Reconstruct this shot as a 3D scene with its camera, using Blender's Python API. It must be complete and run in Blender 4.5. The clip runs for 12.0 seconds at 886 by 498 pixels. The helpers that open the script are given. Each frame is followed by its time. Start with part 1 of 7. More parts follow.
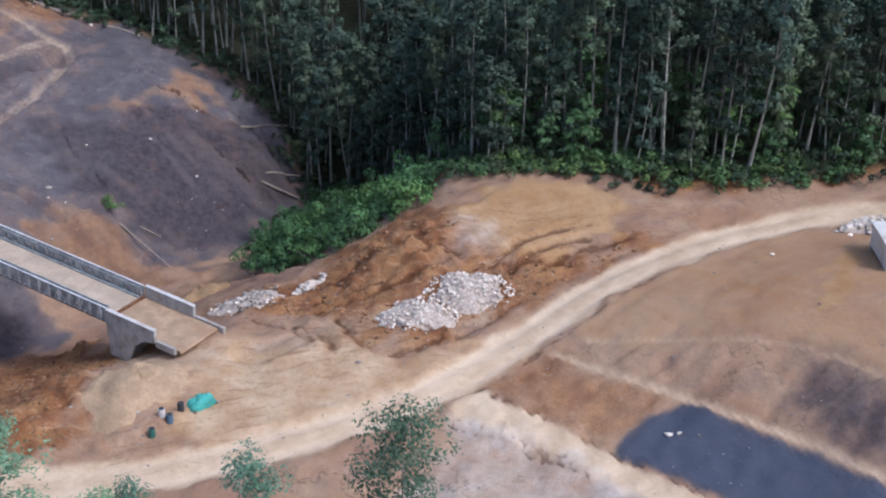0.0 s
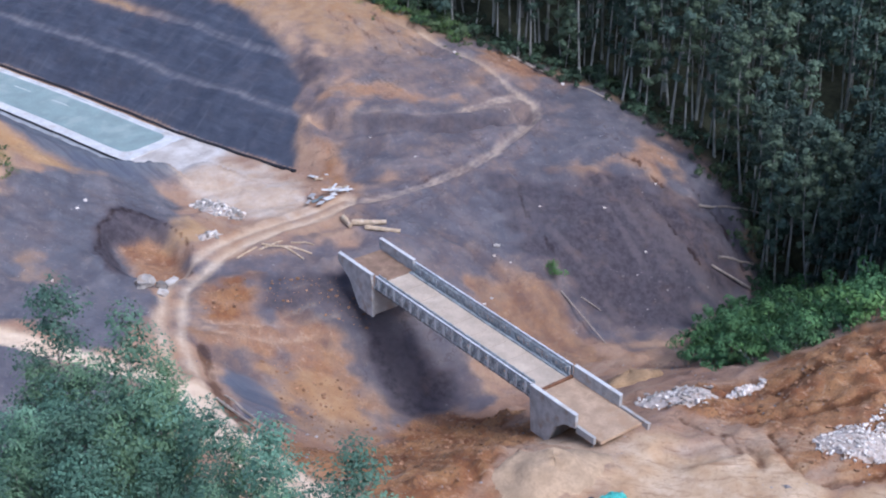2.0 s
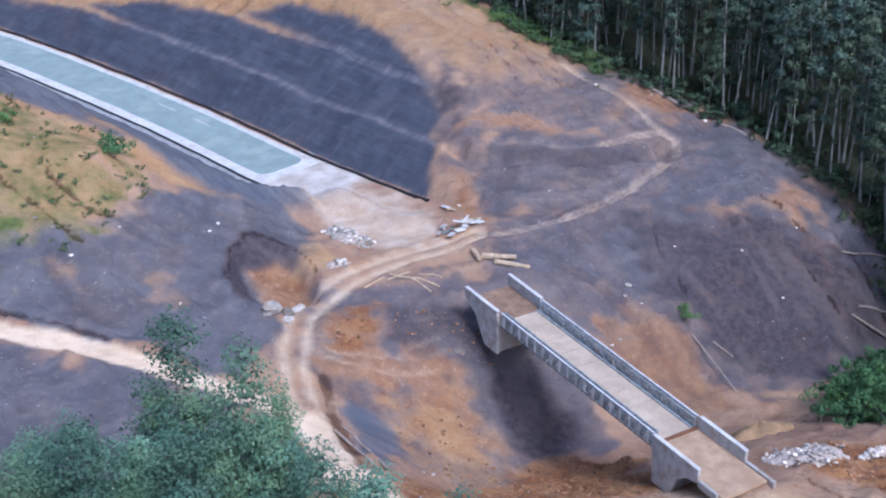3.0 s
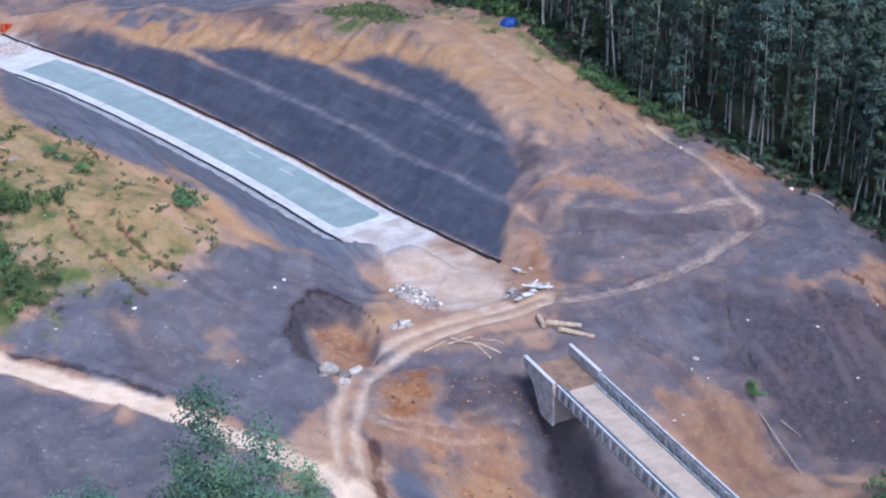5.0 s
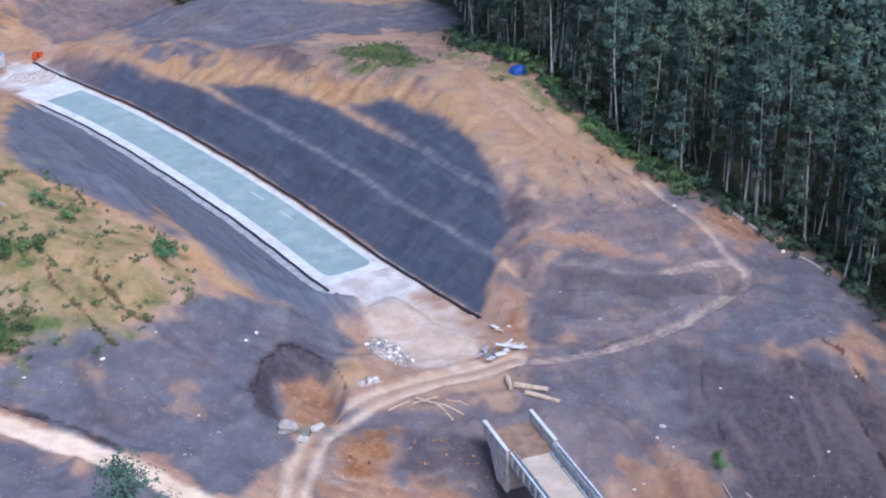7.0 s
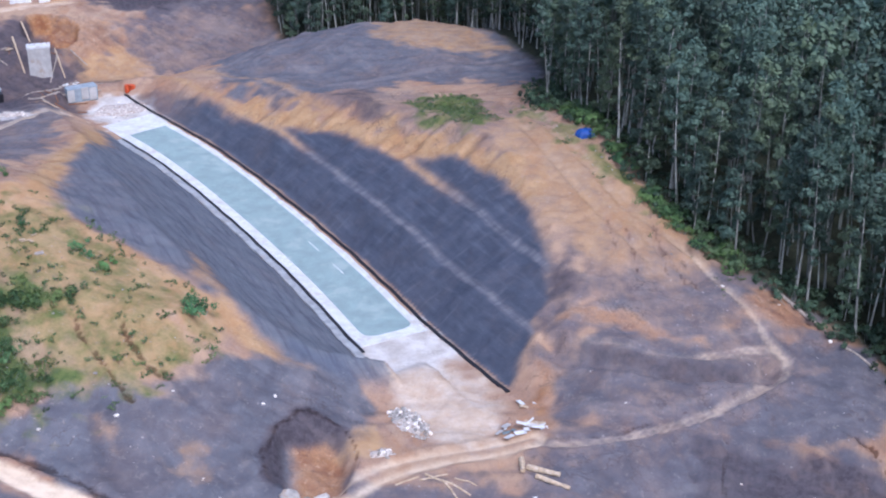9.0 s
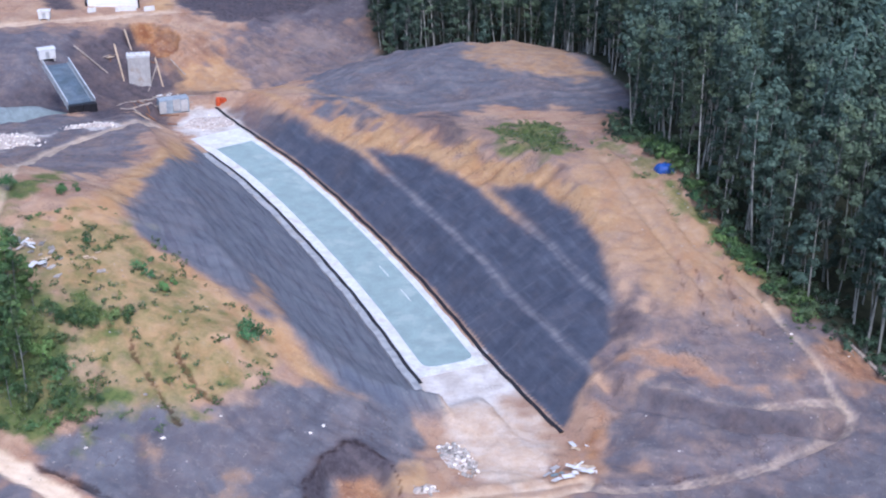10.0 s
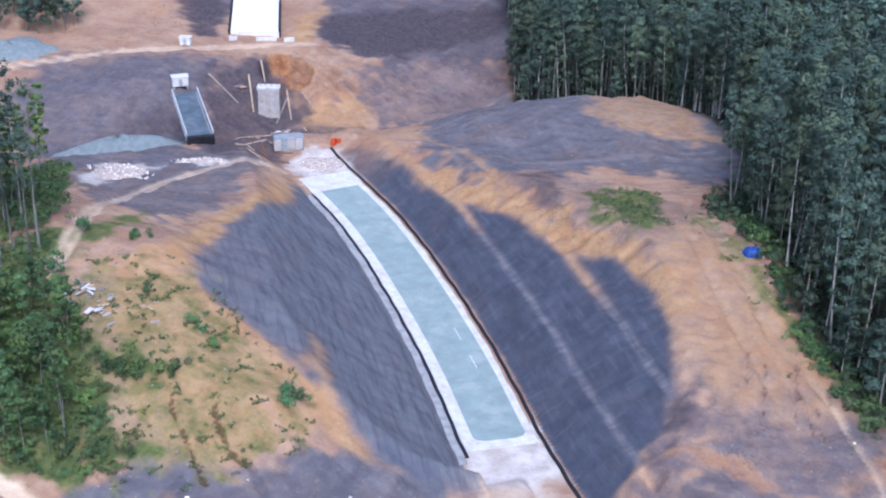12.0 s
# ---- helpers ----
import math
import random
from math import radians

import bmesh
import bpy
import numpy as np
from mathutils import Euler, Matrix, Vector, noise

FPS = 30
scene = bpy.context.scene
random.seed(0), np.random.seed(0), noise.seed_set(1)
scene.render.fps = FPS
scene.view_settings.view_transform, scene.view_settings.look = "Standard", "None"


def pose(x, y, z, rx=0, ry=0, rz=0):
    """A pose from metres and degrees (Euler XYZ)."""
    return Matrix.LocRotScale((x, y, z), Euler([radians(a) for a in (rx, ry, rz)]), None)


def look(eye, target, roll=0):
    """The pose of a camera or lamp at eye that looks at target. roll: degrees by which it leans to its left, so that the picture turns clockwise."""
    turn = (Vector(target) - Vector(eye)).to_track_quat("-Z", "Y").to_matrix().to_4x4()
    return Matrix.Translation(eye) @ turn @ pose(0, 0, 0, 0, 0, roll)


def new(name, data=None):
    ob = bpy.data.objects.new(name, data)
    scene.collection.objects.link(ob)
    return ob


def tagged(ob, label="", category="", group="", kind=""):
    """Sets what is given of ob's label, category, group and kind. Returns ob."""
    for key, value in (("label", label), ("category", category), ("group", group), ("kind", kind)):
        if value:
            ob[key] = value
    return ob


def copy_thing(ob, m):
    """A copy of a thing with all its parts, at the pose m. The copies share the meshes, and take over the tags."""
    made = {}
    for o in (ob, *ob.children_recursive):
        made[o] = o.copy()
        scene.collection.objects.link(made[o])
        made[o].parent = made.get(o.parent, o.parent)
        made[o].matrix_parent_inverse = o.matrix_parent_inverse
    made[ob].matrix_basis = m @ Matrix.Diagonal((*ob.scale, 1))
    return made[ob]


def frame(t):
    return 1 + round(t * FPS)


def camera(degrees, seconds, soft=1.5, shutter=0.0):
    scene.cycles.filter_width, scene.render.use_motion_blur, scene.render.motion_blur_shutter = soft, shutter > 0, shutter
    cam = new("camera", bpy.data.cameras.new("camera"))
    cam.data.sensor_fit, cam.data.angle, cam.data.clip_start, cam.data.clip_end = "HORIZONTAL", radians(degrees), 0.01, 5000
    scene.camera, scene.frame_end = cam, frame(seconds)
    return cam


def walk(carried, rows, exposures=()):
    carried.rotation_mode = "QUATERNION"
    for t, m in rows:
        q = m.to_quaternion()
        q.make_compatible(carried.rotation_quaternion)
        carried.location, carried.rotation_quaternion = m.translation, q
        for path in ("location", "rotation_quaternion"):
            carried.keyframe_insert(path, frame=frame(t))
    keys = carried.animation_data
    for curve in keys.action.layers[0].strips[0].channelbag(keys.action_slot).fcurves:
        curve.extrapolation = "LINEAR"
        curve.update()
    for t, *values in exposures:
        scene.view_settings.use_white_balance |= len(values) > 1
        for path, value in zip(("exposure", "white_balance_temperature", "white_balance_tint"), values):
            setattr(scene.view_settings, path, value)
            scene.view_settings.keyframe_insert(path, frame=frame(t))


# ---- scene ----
cam = camera(33.0, 12.0, soft=2.1)

# seconds, place, yaw, pitch, roll
PATH = [
    (0, -43.72, -123.58, 82.86, -32.236, -29.539, 1.391),
    (0.5, -42.70, -122.13, 83.22, -27.996, -29.230, 0.956),
    (1, -41.57, -119.79, 83.14, -22.348, -28.836, 0.521),
    (1.5, -40.29, -117.44, 82.41, -16.943, -28.273, 0.156),
    (2, -39.53, -115.63, 82.61, -12.671, -27.829, -0.109),
    (2.5, -38.44, -113.94, 82.95, -8.630, -27.472, -0.371),
    (3, -37.07, -112.89, 83.65, -6.404, -27.198, -0.562),
    (3.5, -35.49, -112.07, 84.35, -4.490, -26.901, -0.561),
    (3.7, -34.68, -111.54, 84.37, -3.729, -26.725, -0.524),
    (5.3, -26.46, -110.53, 88.43, -0.281, -26.109, -0.873),
    (5.5, -24.87, -110.66, 89.24, -0.000, -26.146, -0.840),
    (6, -21.54, -110.41, 90.74, 0.614, -26.118, -0.725),
    (6.5, -18.06, -109.63, 92.39, 1.600, -26.114, -0.639),
    (7, -14.16, -108.58, 94.15, 3.064, -26.024, -0.569),
    (9, 1.47, -102.43, 101.05, 9.640, -25.664, -0.043),
    (9.5, 5.35, -100.29, 102.74, 11.863, -25.597, 0.142),
    (10, 9.05, -97.54, 103.96, 14.880, -25.517, 0.271),
    (10.5, 13.22, -94.86, 105.69, 17.064, -25.439, 0.413),
    (11, 17.42, -92.24, 107.63, 18.988, -25.397, 0.611),
    (11.5, 21.47, -89.26, 109.55, 20.872, -25.351, 0.835),
    (12, 25.05, -85.92, 111.25, 23.219, -25.262, 1.116),
]


def eye_pose(x, y, z, yaw, pitch, roll):
    turn = Matrix.Rotation(radians(yaw), 4, "Z") @ Matrix.Rotation(radians(90 + pitch), 4, "X") @ Matrix.Rotation(radians(roll), 4, "Z")
    return Matrix.Translation((x, y, z)) @ turn


walk(cam, [(row[0], eye_pose(*row[1:])) for row in PATH], [(0.0, 0.13, 5770, 13.5), (1.5, 0.29, 5540, 14.5), (3.0, 0.37, 5240, 16), (7.0, 0.42, 5240, 17), (9.0, 0.52, 5320, 17.2), (12.0, 0.57, 5310, 18)])

# ---------------------------------------------------------------- sky and light
SUN_HIGH, SUN_TURN = 52.0, 150.0
world = bpy.data.worlds.new("sky")
scene.world = world
world.use_nodes = True
wn = world.node_tree.nodes
sky = wn.new("ShaderNodeTexSky")
sky.sky_type = "NISHITA"
sky.sun_disc = False
sky.sun_elevation, sky.sun_rotation = radians(SUN_HIGH), radians(SUN_TURN)
sky.dust_density, sky.air_density = 4.0, 1.2
world.node_tree.links.new(sky.outputs[0], wn["Background"].inputs[0])
wn["Background"].inputs[1].default_value = 0.13
sun_data = bpy.data.lights.new("sun", "SUN")
sun_data.energy, sun_data.angle, sun_data.color = 1.5, radians(14), (1.0, 0.95, 0.88)
sun = new("sun", sun_data)
sun.matrix_world = look((0, 0, 0), (-math.sin(radians(SUN_TURN)) * math.cos(radians(SUN_HIGH)), -math.cos(radians(SUN_TURN)) * math.cos(radians(SUN_HIGH)), -math.sin(radians(SUN_HIGH))))


# ---------------------------------------------------------------- materials
def shader(name, rough=0.85, metal=0.0):
    m = bpy.data.materials.new(name)
    m.use_nodes = True
    bsdf = m.node_tree.nodes["Principled BSDF"]
    bsdf.inputs["Roughness"].default_value, bsdf.inputs["Metallic"].default_value = rough, metal
    bsdf.inputs["Specular IOR Level"].default_value = 0.25
    return m, m.node_tree, bsdf


def node(tree, kind, values=None, **settings):
    n = tree.nodes.new("ShaderNode" + kind)
    for key, value in settings.items():
        setattr(n, key, value)
    for key, value in (values or {}).items():
        if hasattr(value, "is_output"):
            tree.links.new(value, n.inputs[key])
        else:
            n.inputs[key].default_value = value
    return n


def blend(tree, share, a, b, how="MIX"):
    n = node(tree, "Mix", {0: share}, data_type="RGBA", blend_type=how, clamp_factor=True)
    for slot, value in ((6, a), (7, b)):
        if hasattr(value, "is_output"):
            tree.links.new(value, n.inputs[slot])
        else:
            n.inputs[slot].default_value = (*value, 1)
    return n.outputs[2]


def ramp(tree, value, low, high, a=0.0, b=1.0):
    return node(tree, "MapRange", {0: value, 1: low, 2: high, 3: a, 4: b}, interpolation_type="SMOOTHSTEP").outputs[0]


def cloud(tree, size, detail=4.0, rough=0.55, seed=0.0, stretch=(1, 1, 1)):
    """Noise with features about size metres across, in world metres."""
    place = node(tree, "NewGeometry").outputs["Position"]
    moved = node(tree, "Mapping", {"Vector": place, "Location": (seed * 17.3, seed * 9.1, seed * 5.7), "Scale": stretch}).outputs[0]
    return node(tree, "TexNoise", {"Vector": moved, "Scale": 1.0 / size, "Detail": detail, "Roughness": rough}).outputs[0]


def plain(name, colour, rough=0.8, metal=0.0, vary=0.25, size=0.6, fine=0.06, bump=0.3, dirt=None, per=""):
    """Worn surface: the colour broken up at two scales, with fine relief, and dirt in patches where a dirt colour is given."""
    m, tree, bsdf = shader(name, rough, metal)
    dark, light = tuple(c * (1 - vary) for c in colour), tuple(min(1, c * (1 + vary)) for c in colour)
    out = blend(tree, ramp(tree, cloud(tree, size), 0.3, 0.7), dark, light)
    out = blend(tree, ramp(tree, cloud(tree, fine, 3), 0.35, 0.75, 0.0, 0.5), out, tuple(c * 0.6 for c in colour))
    if dirt:
        out = blend(tree, ramp(tree, cloud(tree, size * 1.7, 5, 0.65, 3.0), 0.5, 0.68, 0.0, 0.8), out, dirt)
    if per:
        chance = node(tree, "ObjectInfo").outputs["Random"] if per == "object" else node(tree, "NewGeometry").outputs["Random Per Island"]
        value = node(tree, "MapRange", {0: chance, 3: 0.6, 4: 1.35}).outputs[0]
        out = node(tree, "HueSaturation", {"Color": out, "Value": value}).outputs[0]
    tree.links.new(out, bsdf.inputs["Base Color"])
    if bump:
        tree.links.new(node(tree, "Bump", {"Height": cloud(tree, fine, 4), "Strength": bump, "Distance": fine}).outputs[0], bsdf.inputs["Normal"])
    return m


def leafy(name, dark, light, per, olive=0.5):
    """Foliage whose tone differs from leaf to leaf, clump to clump and plant to plant, from blue-green to olive."""
    m, tree, bsdf = shader(name, 0.65)
    chance = node(tree, "NewGeometry").outputs["Random Per Island"]
    out = blend(tree, node(tree, "MapRange", {0: chance, 3: 0.15, 4: 0.85}).outputs[0], dark, light)
    out = blend(tree, ramp(tree, cloud(tree, 2.4, 3), 0.3, 0.72, 0.0, 0.45), out, tuple(c * 0.6 for c in dark))
    whole = node(tree, "ObjectInfo").outputs["Random"] if per else node(tree, "Attribute", attribute_name="tone").outputs["Fac"]
    warm = node(tree, "Math", {0: node(tree, "Math", {0: whole, 1: 7.31}, operation="MULTIPLY").outputs[0]}, operation="FRACT").outputs[0]
    out = blend(tree, ramp(tree, warm, 0.45, 1.0, 0.0, olive), out, tuple(c * k for c, k in zip(light, (1.25, 1.1, 0.72))))
    out = node(tree, "HueSaturation", {"Color": out, "Value": node(tree, "MapRange", {0: whole, 3: 0.62, 4: 1.42}).outputs[0]}).outputs[0]
    tree.links.new(out, bsdf.inputs["Base Color"])
    return m

# ---------------------------------------------------------------- lie of the land
# natural ground, as lines of x, y, z along ridges, beds and edges
LAND = {
    "ravine_bed": [(95, 75, -30), (60, 55, -23), (42, 47, -19), (22, 39, -15.5), (8, 31, -15), (-6, 24, -14.2), (-14, 18, -12.5), (-21, 13, -10)],
    "ravine_south_bank": [(-26, 2, -3.2), (-16, 0, -4.2), (-8, 4, -5), (0, 8, -7), (4, 10, -7), (10, 13, -7), (17, 17, -8), (30, 23, -9)],
    "ravine_west_bank": [(-34, 24, -3.2), (-29, 30, -3.4), (-21, 36, -3.2), (-15, 38, -4.5), (-9, 38, -5), (-3, 42, -5.4), (4, 48, -6.6), (11, 45, -8.6)],
    "ravine_west_slope": [(-32, 21.5, -5.5), (-27, 26, -6.3), (-22, 23, -8.7), (-17, 30, -9.5), (-12, 28, -11.5)],
    "ravine_north_bank": [(9, 40, -11.4), (14, 38, -14.6), (20, 41, -14.6), (28, 44, -13.6), (38, 53, -12)],
    "loop_track": [(20, -21, -1.2), (0, -20.5, -1.8), (-11, -19, -2.2), (-21, -14.5, -2.4), (-29, 1, -2.4), (-33, 9, -2.1), (-36, 18, -1.8), (-38.5, 29, -1)],
    "yard": [(7, 0, -1.6), (10, -8, -1.4), (20, -10, -0.5), (3, -12, -1.8), (20, 4, -3.5), (30, 10, -2)],
    "haul_road": [(30, -18.5, -0.6), (45, -13.5, 1), (58, -12.5, 2), (73, -14, 3), (88, -19, 3.6), (125, -42, 6)],
    "clearing": [(35, 4, 1.5), (44, 8, 3), (54, 6, 4), (66, -1, 4.5), (82, -7, 5), (100, -15, 6)],
    "clearing_back": [(48, 14, 3.5), (58, 12, 5), (72, 5, 6), (92, -3, 7), (120, -14, 9)],
    "south_cut": [(24, -24, -1.2), (28, -34, -1.2), (34, -48, -1.4), (42, -68, -1.6), (55, -100, -2)],
    "south_slope": [(44, -24, 2.5), (50, -36, 5), (62, -38, 6), (62, -52, 7), (80, -32, 5), (85, -60, 9), (100, -90, 10)],
    "south_yard": [(14, -30, -1.5), (18, -45, -1.8), (0, -36, -2.6), (-20, -30, -3), (10, -75, -1)],
    "near_slope": [(-40, -5, -6), (-46, -22, -6), (-30, -45, 2), (-50, -60, 4), (-20, -80, 8), (-60, -110, 14), (10, -120, 8)],
    "near_field": [(-48, 15, -1), (-58, 18, 1.2), (-70, 20, 3), (-90, 22, 6), (-58, 2, -3), (-90, 0, 3), (-120, -20, 8)],
    "west_track": [(-39, 29, -0.8), (-46, 27, 0.8), (-50.5, 26.5, 1.7), (-60, 29.5, 3.4), (-69, 32.5, 4.9), (-90, 38, 8.6), (-130, 44, 14)],
    "north_track": [(-38, 34, -0.9), (-35, 41, -1), (-29, 47, -1.3), (-22, 51, -1.6), (-15, 48, -1.8), (-9, 46, -2.2)],
    "junction": [(-27, 54, -1.9), (-20, 58, -2.2), (-15, 60, -2.2), (-19, 68, -3), (-12, 62, -1.6), (-34, 62, -2.4)],
    "west_field": [(-45.5, 43, 2.7), (-50, 47, 4), (-54, 37, 3.2), (-63, 45, 8.7), (-68, 40, 7.6), (-68, 47, 11), (-44, 51, 3)],
    "west_hill": [(-56, 60, 8.8), (-60, 57, 11.6), (-71, 61.7, 14.8), (-78, 54, 15.7), (-91, 57, 19.5), (-91, 74, 20.2), (-88, 80, 19), (-110, 70, 22), (-130, 70, 24)],
    "west_shoulder": [(-60, 70, 10.5), (-72, 78, 13.8), (-84, 86, 14.6), (-97, 100, 13), (-108, 118, 8), (-120, 140, 4)],
    "west_plain": [(-115, 100, 12), (-128, 118, 5.4), (-136, 128, 4), (-126, 148, 2), (-150, 120, 5), (-180, 130, 6)],
    "east_foot": [(-4, 56, -1.7), (7, 64, -1.4), (17, 61, -3.4), (28.5, 63.5, -3.6), (36, 61, -7.6), (46, 62, -11)],
    "east_bench": [(-6.5, 73.6, 2.4), (1, 78.5, 2), (5, 72, 0.8), (18, 77.5, -0.7), (27, 72, -2), (30, 80, -1.6)],
    "east_top": [(-15.6, 83, 4.6), (-12, 88, 5.4), (-5, 94, 7.2), (5, 92, 4), (12, 88, 3.4), (20, 90, 1.4), (8, 105, 5), (-3, 112, 8.4)],
    "spur": [(-12, 66, -1.2), (-13, 72, 0.6), (-16, 78, 3)],
    "plateau": [(-20, 104, 8), (-26, 112, 9.3), (-14, 127, 11.3), (-30, 121, 10.4), (-34, 134, 11.2), (-38, 141.6, 9.6), (-26, 148, 9.2)],
    "north_ridge": [(-56, 143, 8.4), (-67, 150, 7), (-76, 164, 5), (-90, 168, 3.2), (-104, 173, 1), (-25, 163, 7.4)],
    "dome": [(-84, 182, 3), (-61, 190, 5), (-38, 186, 4.2), (-44, 206, 4), (-70, 212, 2.4), (-92, 205, -1.8), (-60, 222, 0.5)],
    "dome_back": [(-60, 235, -9), (-90, 228, -11), (-104, 239, -13), (-40, 240, -8)],
    "far_bed": [(-108, 216, -12), (-118, 203, -11), (-127, 196, -11), (-135, 191, -11), (-144, 174, -9), (-158, 156, -8), (-180, 135, -6)],
    "far_near_bank": [(-116, 178, -3), (-123, 171, -1.4), (-127, 163, -0.4), (-132, 155, 0.2), (-141, 141, 1.5), (-160, 122, 3)],
    "far_pool": [(-134, 197, -11), (-140, 193, -10.5), (-145, 187, -8)],
    "far_bank": [(-163, 184, 0.6), (-160, 196, 0.6), (-155, 208, -0.8), (-142, 216, -1.6), (-131, 226, -4.6), (-106, 260, -9.7)],
    "far_road": [(-160, 226, -1), (-172, 246, 1.2), (-186, 270, 4), (-206, 305, 8), (-235, 355, 14)],
    "far_west": [(-200, 210, 1), (-230, 190, 0), (-210, 250, 8), (-260, 260, 10), (-190, 175, -2)],
    "forest_floor": [(35, 100, -1), (50, 80, -5), (20, 125, 6), (5, 150, 9), (0, 185, 6), (-8, 220, 2), (60, 130, 2), (70, 90, -5), (75, 30, 0), (100, 15, 8)],
    "forest_far": [(120, 60, 4), (110, 130, 14), (60, 200, 14), (20, 280, 14), (-60, 300, 4), (-110, 330, 4), (150, 230, 30), (60, 380, 34), (-90, 420, 26)],
    "rim": [(-500, -300, 20), (-600, 100, 30), (-500, 500, 40), (-150, 700, 60), (300, 600, 60), (500, 200, 40), (500, -300, 20), (0, -500, 10)],
}
ROAD_MID = [(-16, 55), (-26, 67.5), (-36.3, 80), (-49, 97.5), (-62.5, 114), (-77, 130.5), (-90, 143.5), (-101, 152.5), (-112, 162), (-123, 171.5)]
ROAD_HALF = 5.6


def densify(line, step):
    line = np.array(line, float)
    out = []
    for p, q in zip(line[:-1], line[1:]):
        n = max(1, int(np.hypot(*(q - p)[:2]) / step))
        out += [p + (q - p) * k / n for k in range(n)]
    return np.array(out + [line[-1]])


def smooth_line(line, rounds=3):
    """Chaikin's corner cutting with the ends kept."""
    line = np.array(line, float)
    for _ in range(rounds):
        a, b = line[:-1] * 0.75 + line[1:] * 0.25, line[:-1] * 0.25 + line[1:] * 0.75
        line = np.concatenate([line[:1], np.stack([a, b], 1).reshape(-1, line.shape[1])[1:-1], line[-1:]])
    return line


def near_line(x, y, line):
    """Distance to a line, the side (left of its way positive), the length along it and the share along the nearest piece."""
    line = np.asarray(line, float)
    best = np.full(x.shape, 1e9)
    side, along, pick = np.zeros(x.shape), np.zeros(x.shape), np.zeros(x.shape)
    run = 0.0
    for k, (p, q) in enumerate(zip(line[:-1], line[1:])):
        d = q[:2] - p[:2]
        size = np.hypot(*d)
        u = np.clip(((x - p[0]) * d[0] + (y - p[1]) * d[1]) / size**2, 0, 1)
        off = np.hypot(x - p[0] - u * d[0], y - p[1] - u * d[1])
        new_best = off < best
        best = np.where(new_best, off, best)
        side = np.where(new_best, np.sign(d[0] * (y - p[1]) - d[1] * (x - p[0])), side)
        along = np.where(new_best, run + u * size, along)
        pick = np.where(new_best, k + u, pick)
        run += size
    return best, side, along, pick


def close_line(x, y, line, reach):
    """As near_line, worked out only within reach of the line; elsewhere it counts as far off."""
    line = np.asarray(line, float)
    low, high = line[:, :2].min(0) - reach, line[:, :2].max(0) + reach
    m = (x > low[0]) & (x < high[0]) & (y > low[1]) & (y < high[1])
    off, side, along = np.full(x.shape, 999.0), np.ones(x.shape), np.zeros(x.shape)
    if m.any():
        off[m], side[m], along[m], _ = near_line(x[m], y[m], line)
    return off, side, along


def step01(a, b, v):
    u = np.clip((v - a) / (b - a), 0, 1)
    return u * u * (3 - 2 * u)


def ripple(x, y, size, seed):
    """Smooth random waves about 1 high, from a few turned sines."""
    rng = np.random.RandomState(seed)
    out = 0 * x
    for _ in range(9):
        a, p, s = rng.uniform(0, 2 * math.pi), rng.uniform(0, 6.28), size * rng.uniform(0.6, 1.7)
        out = out + np.sin((x * math.cos(a) + y * math.sin(a)) * 6.28 / s + p + 1.3 * np.sin((x * math.sin(a) - y * math.cos(a)) * 4.1 / s + 2 * p))
    return out / 3.0


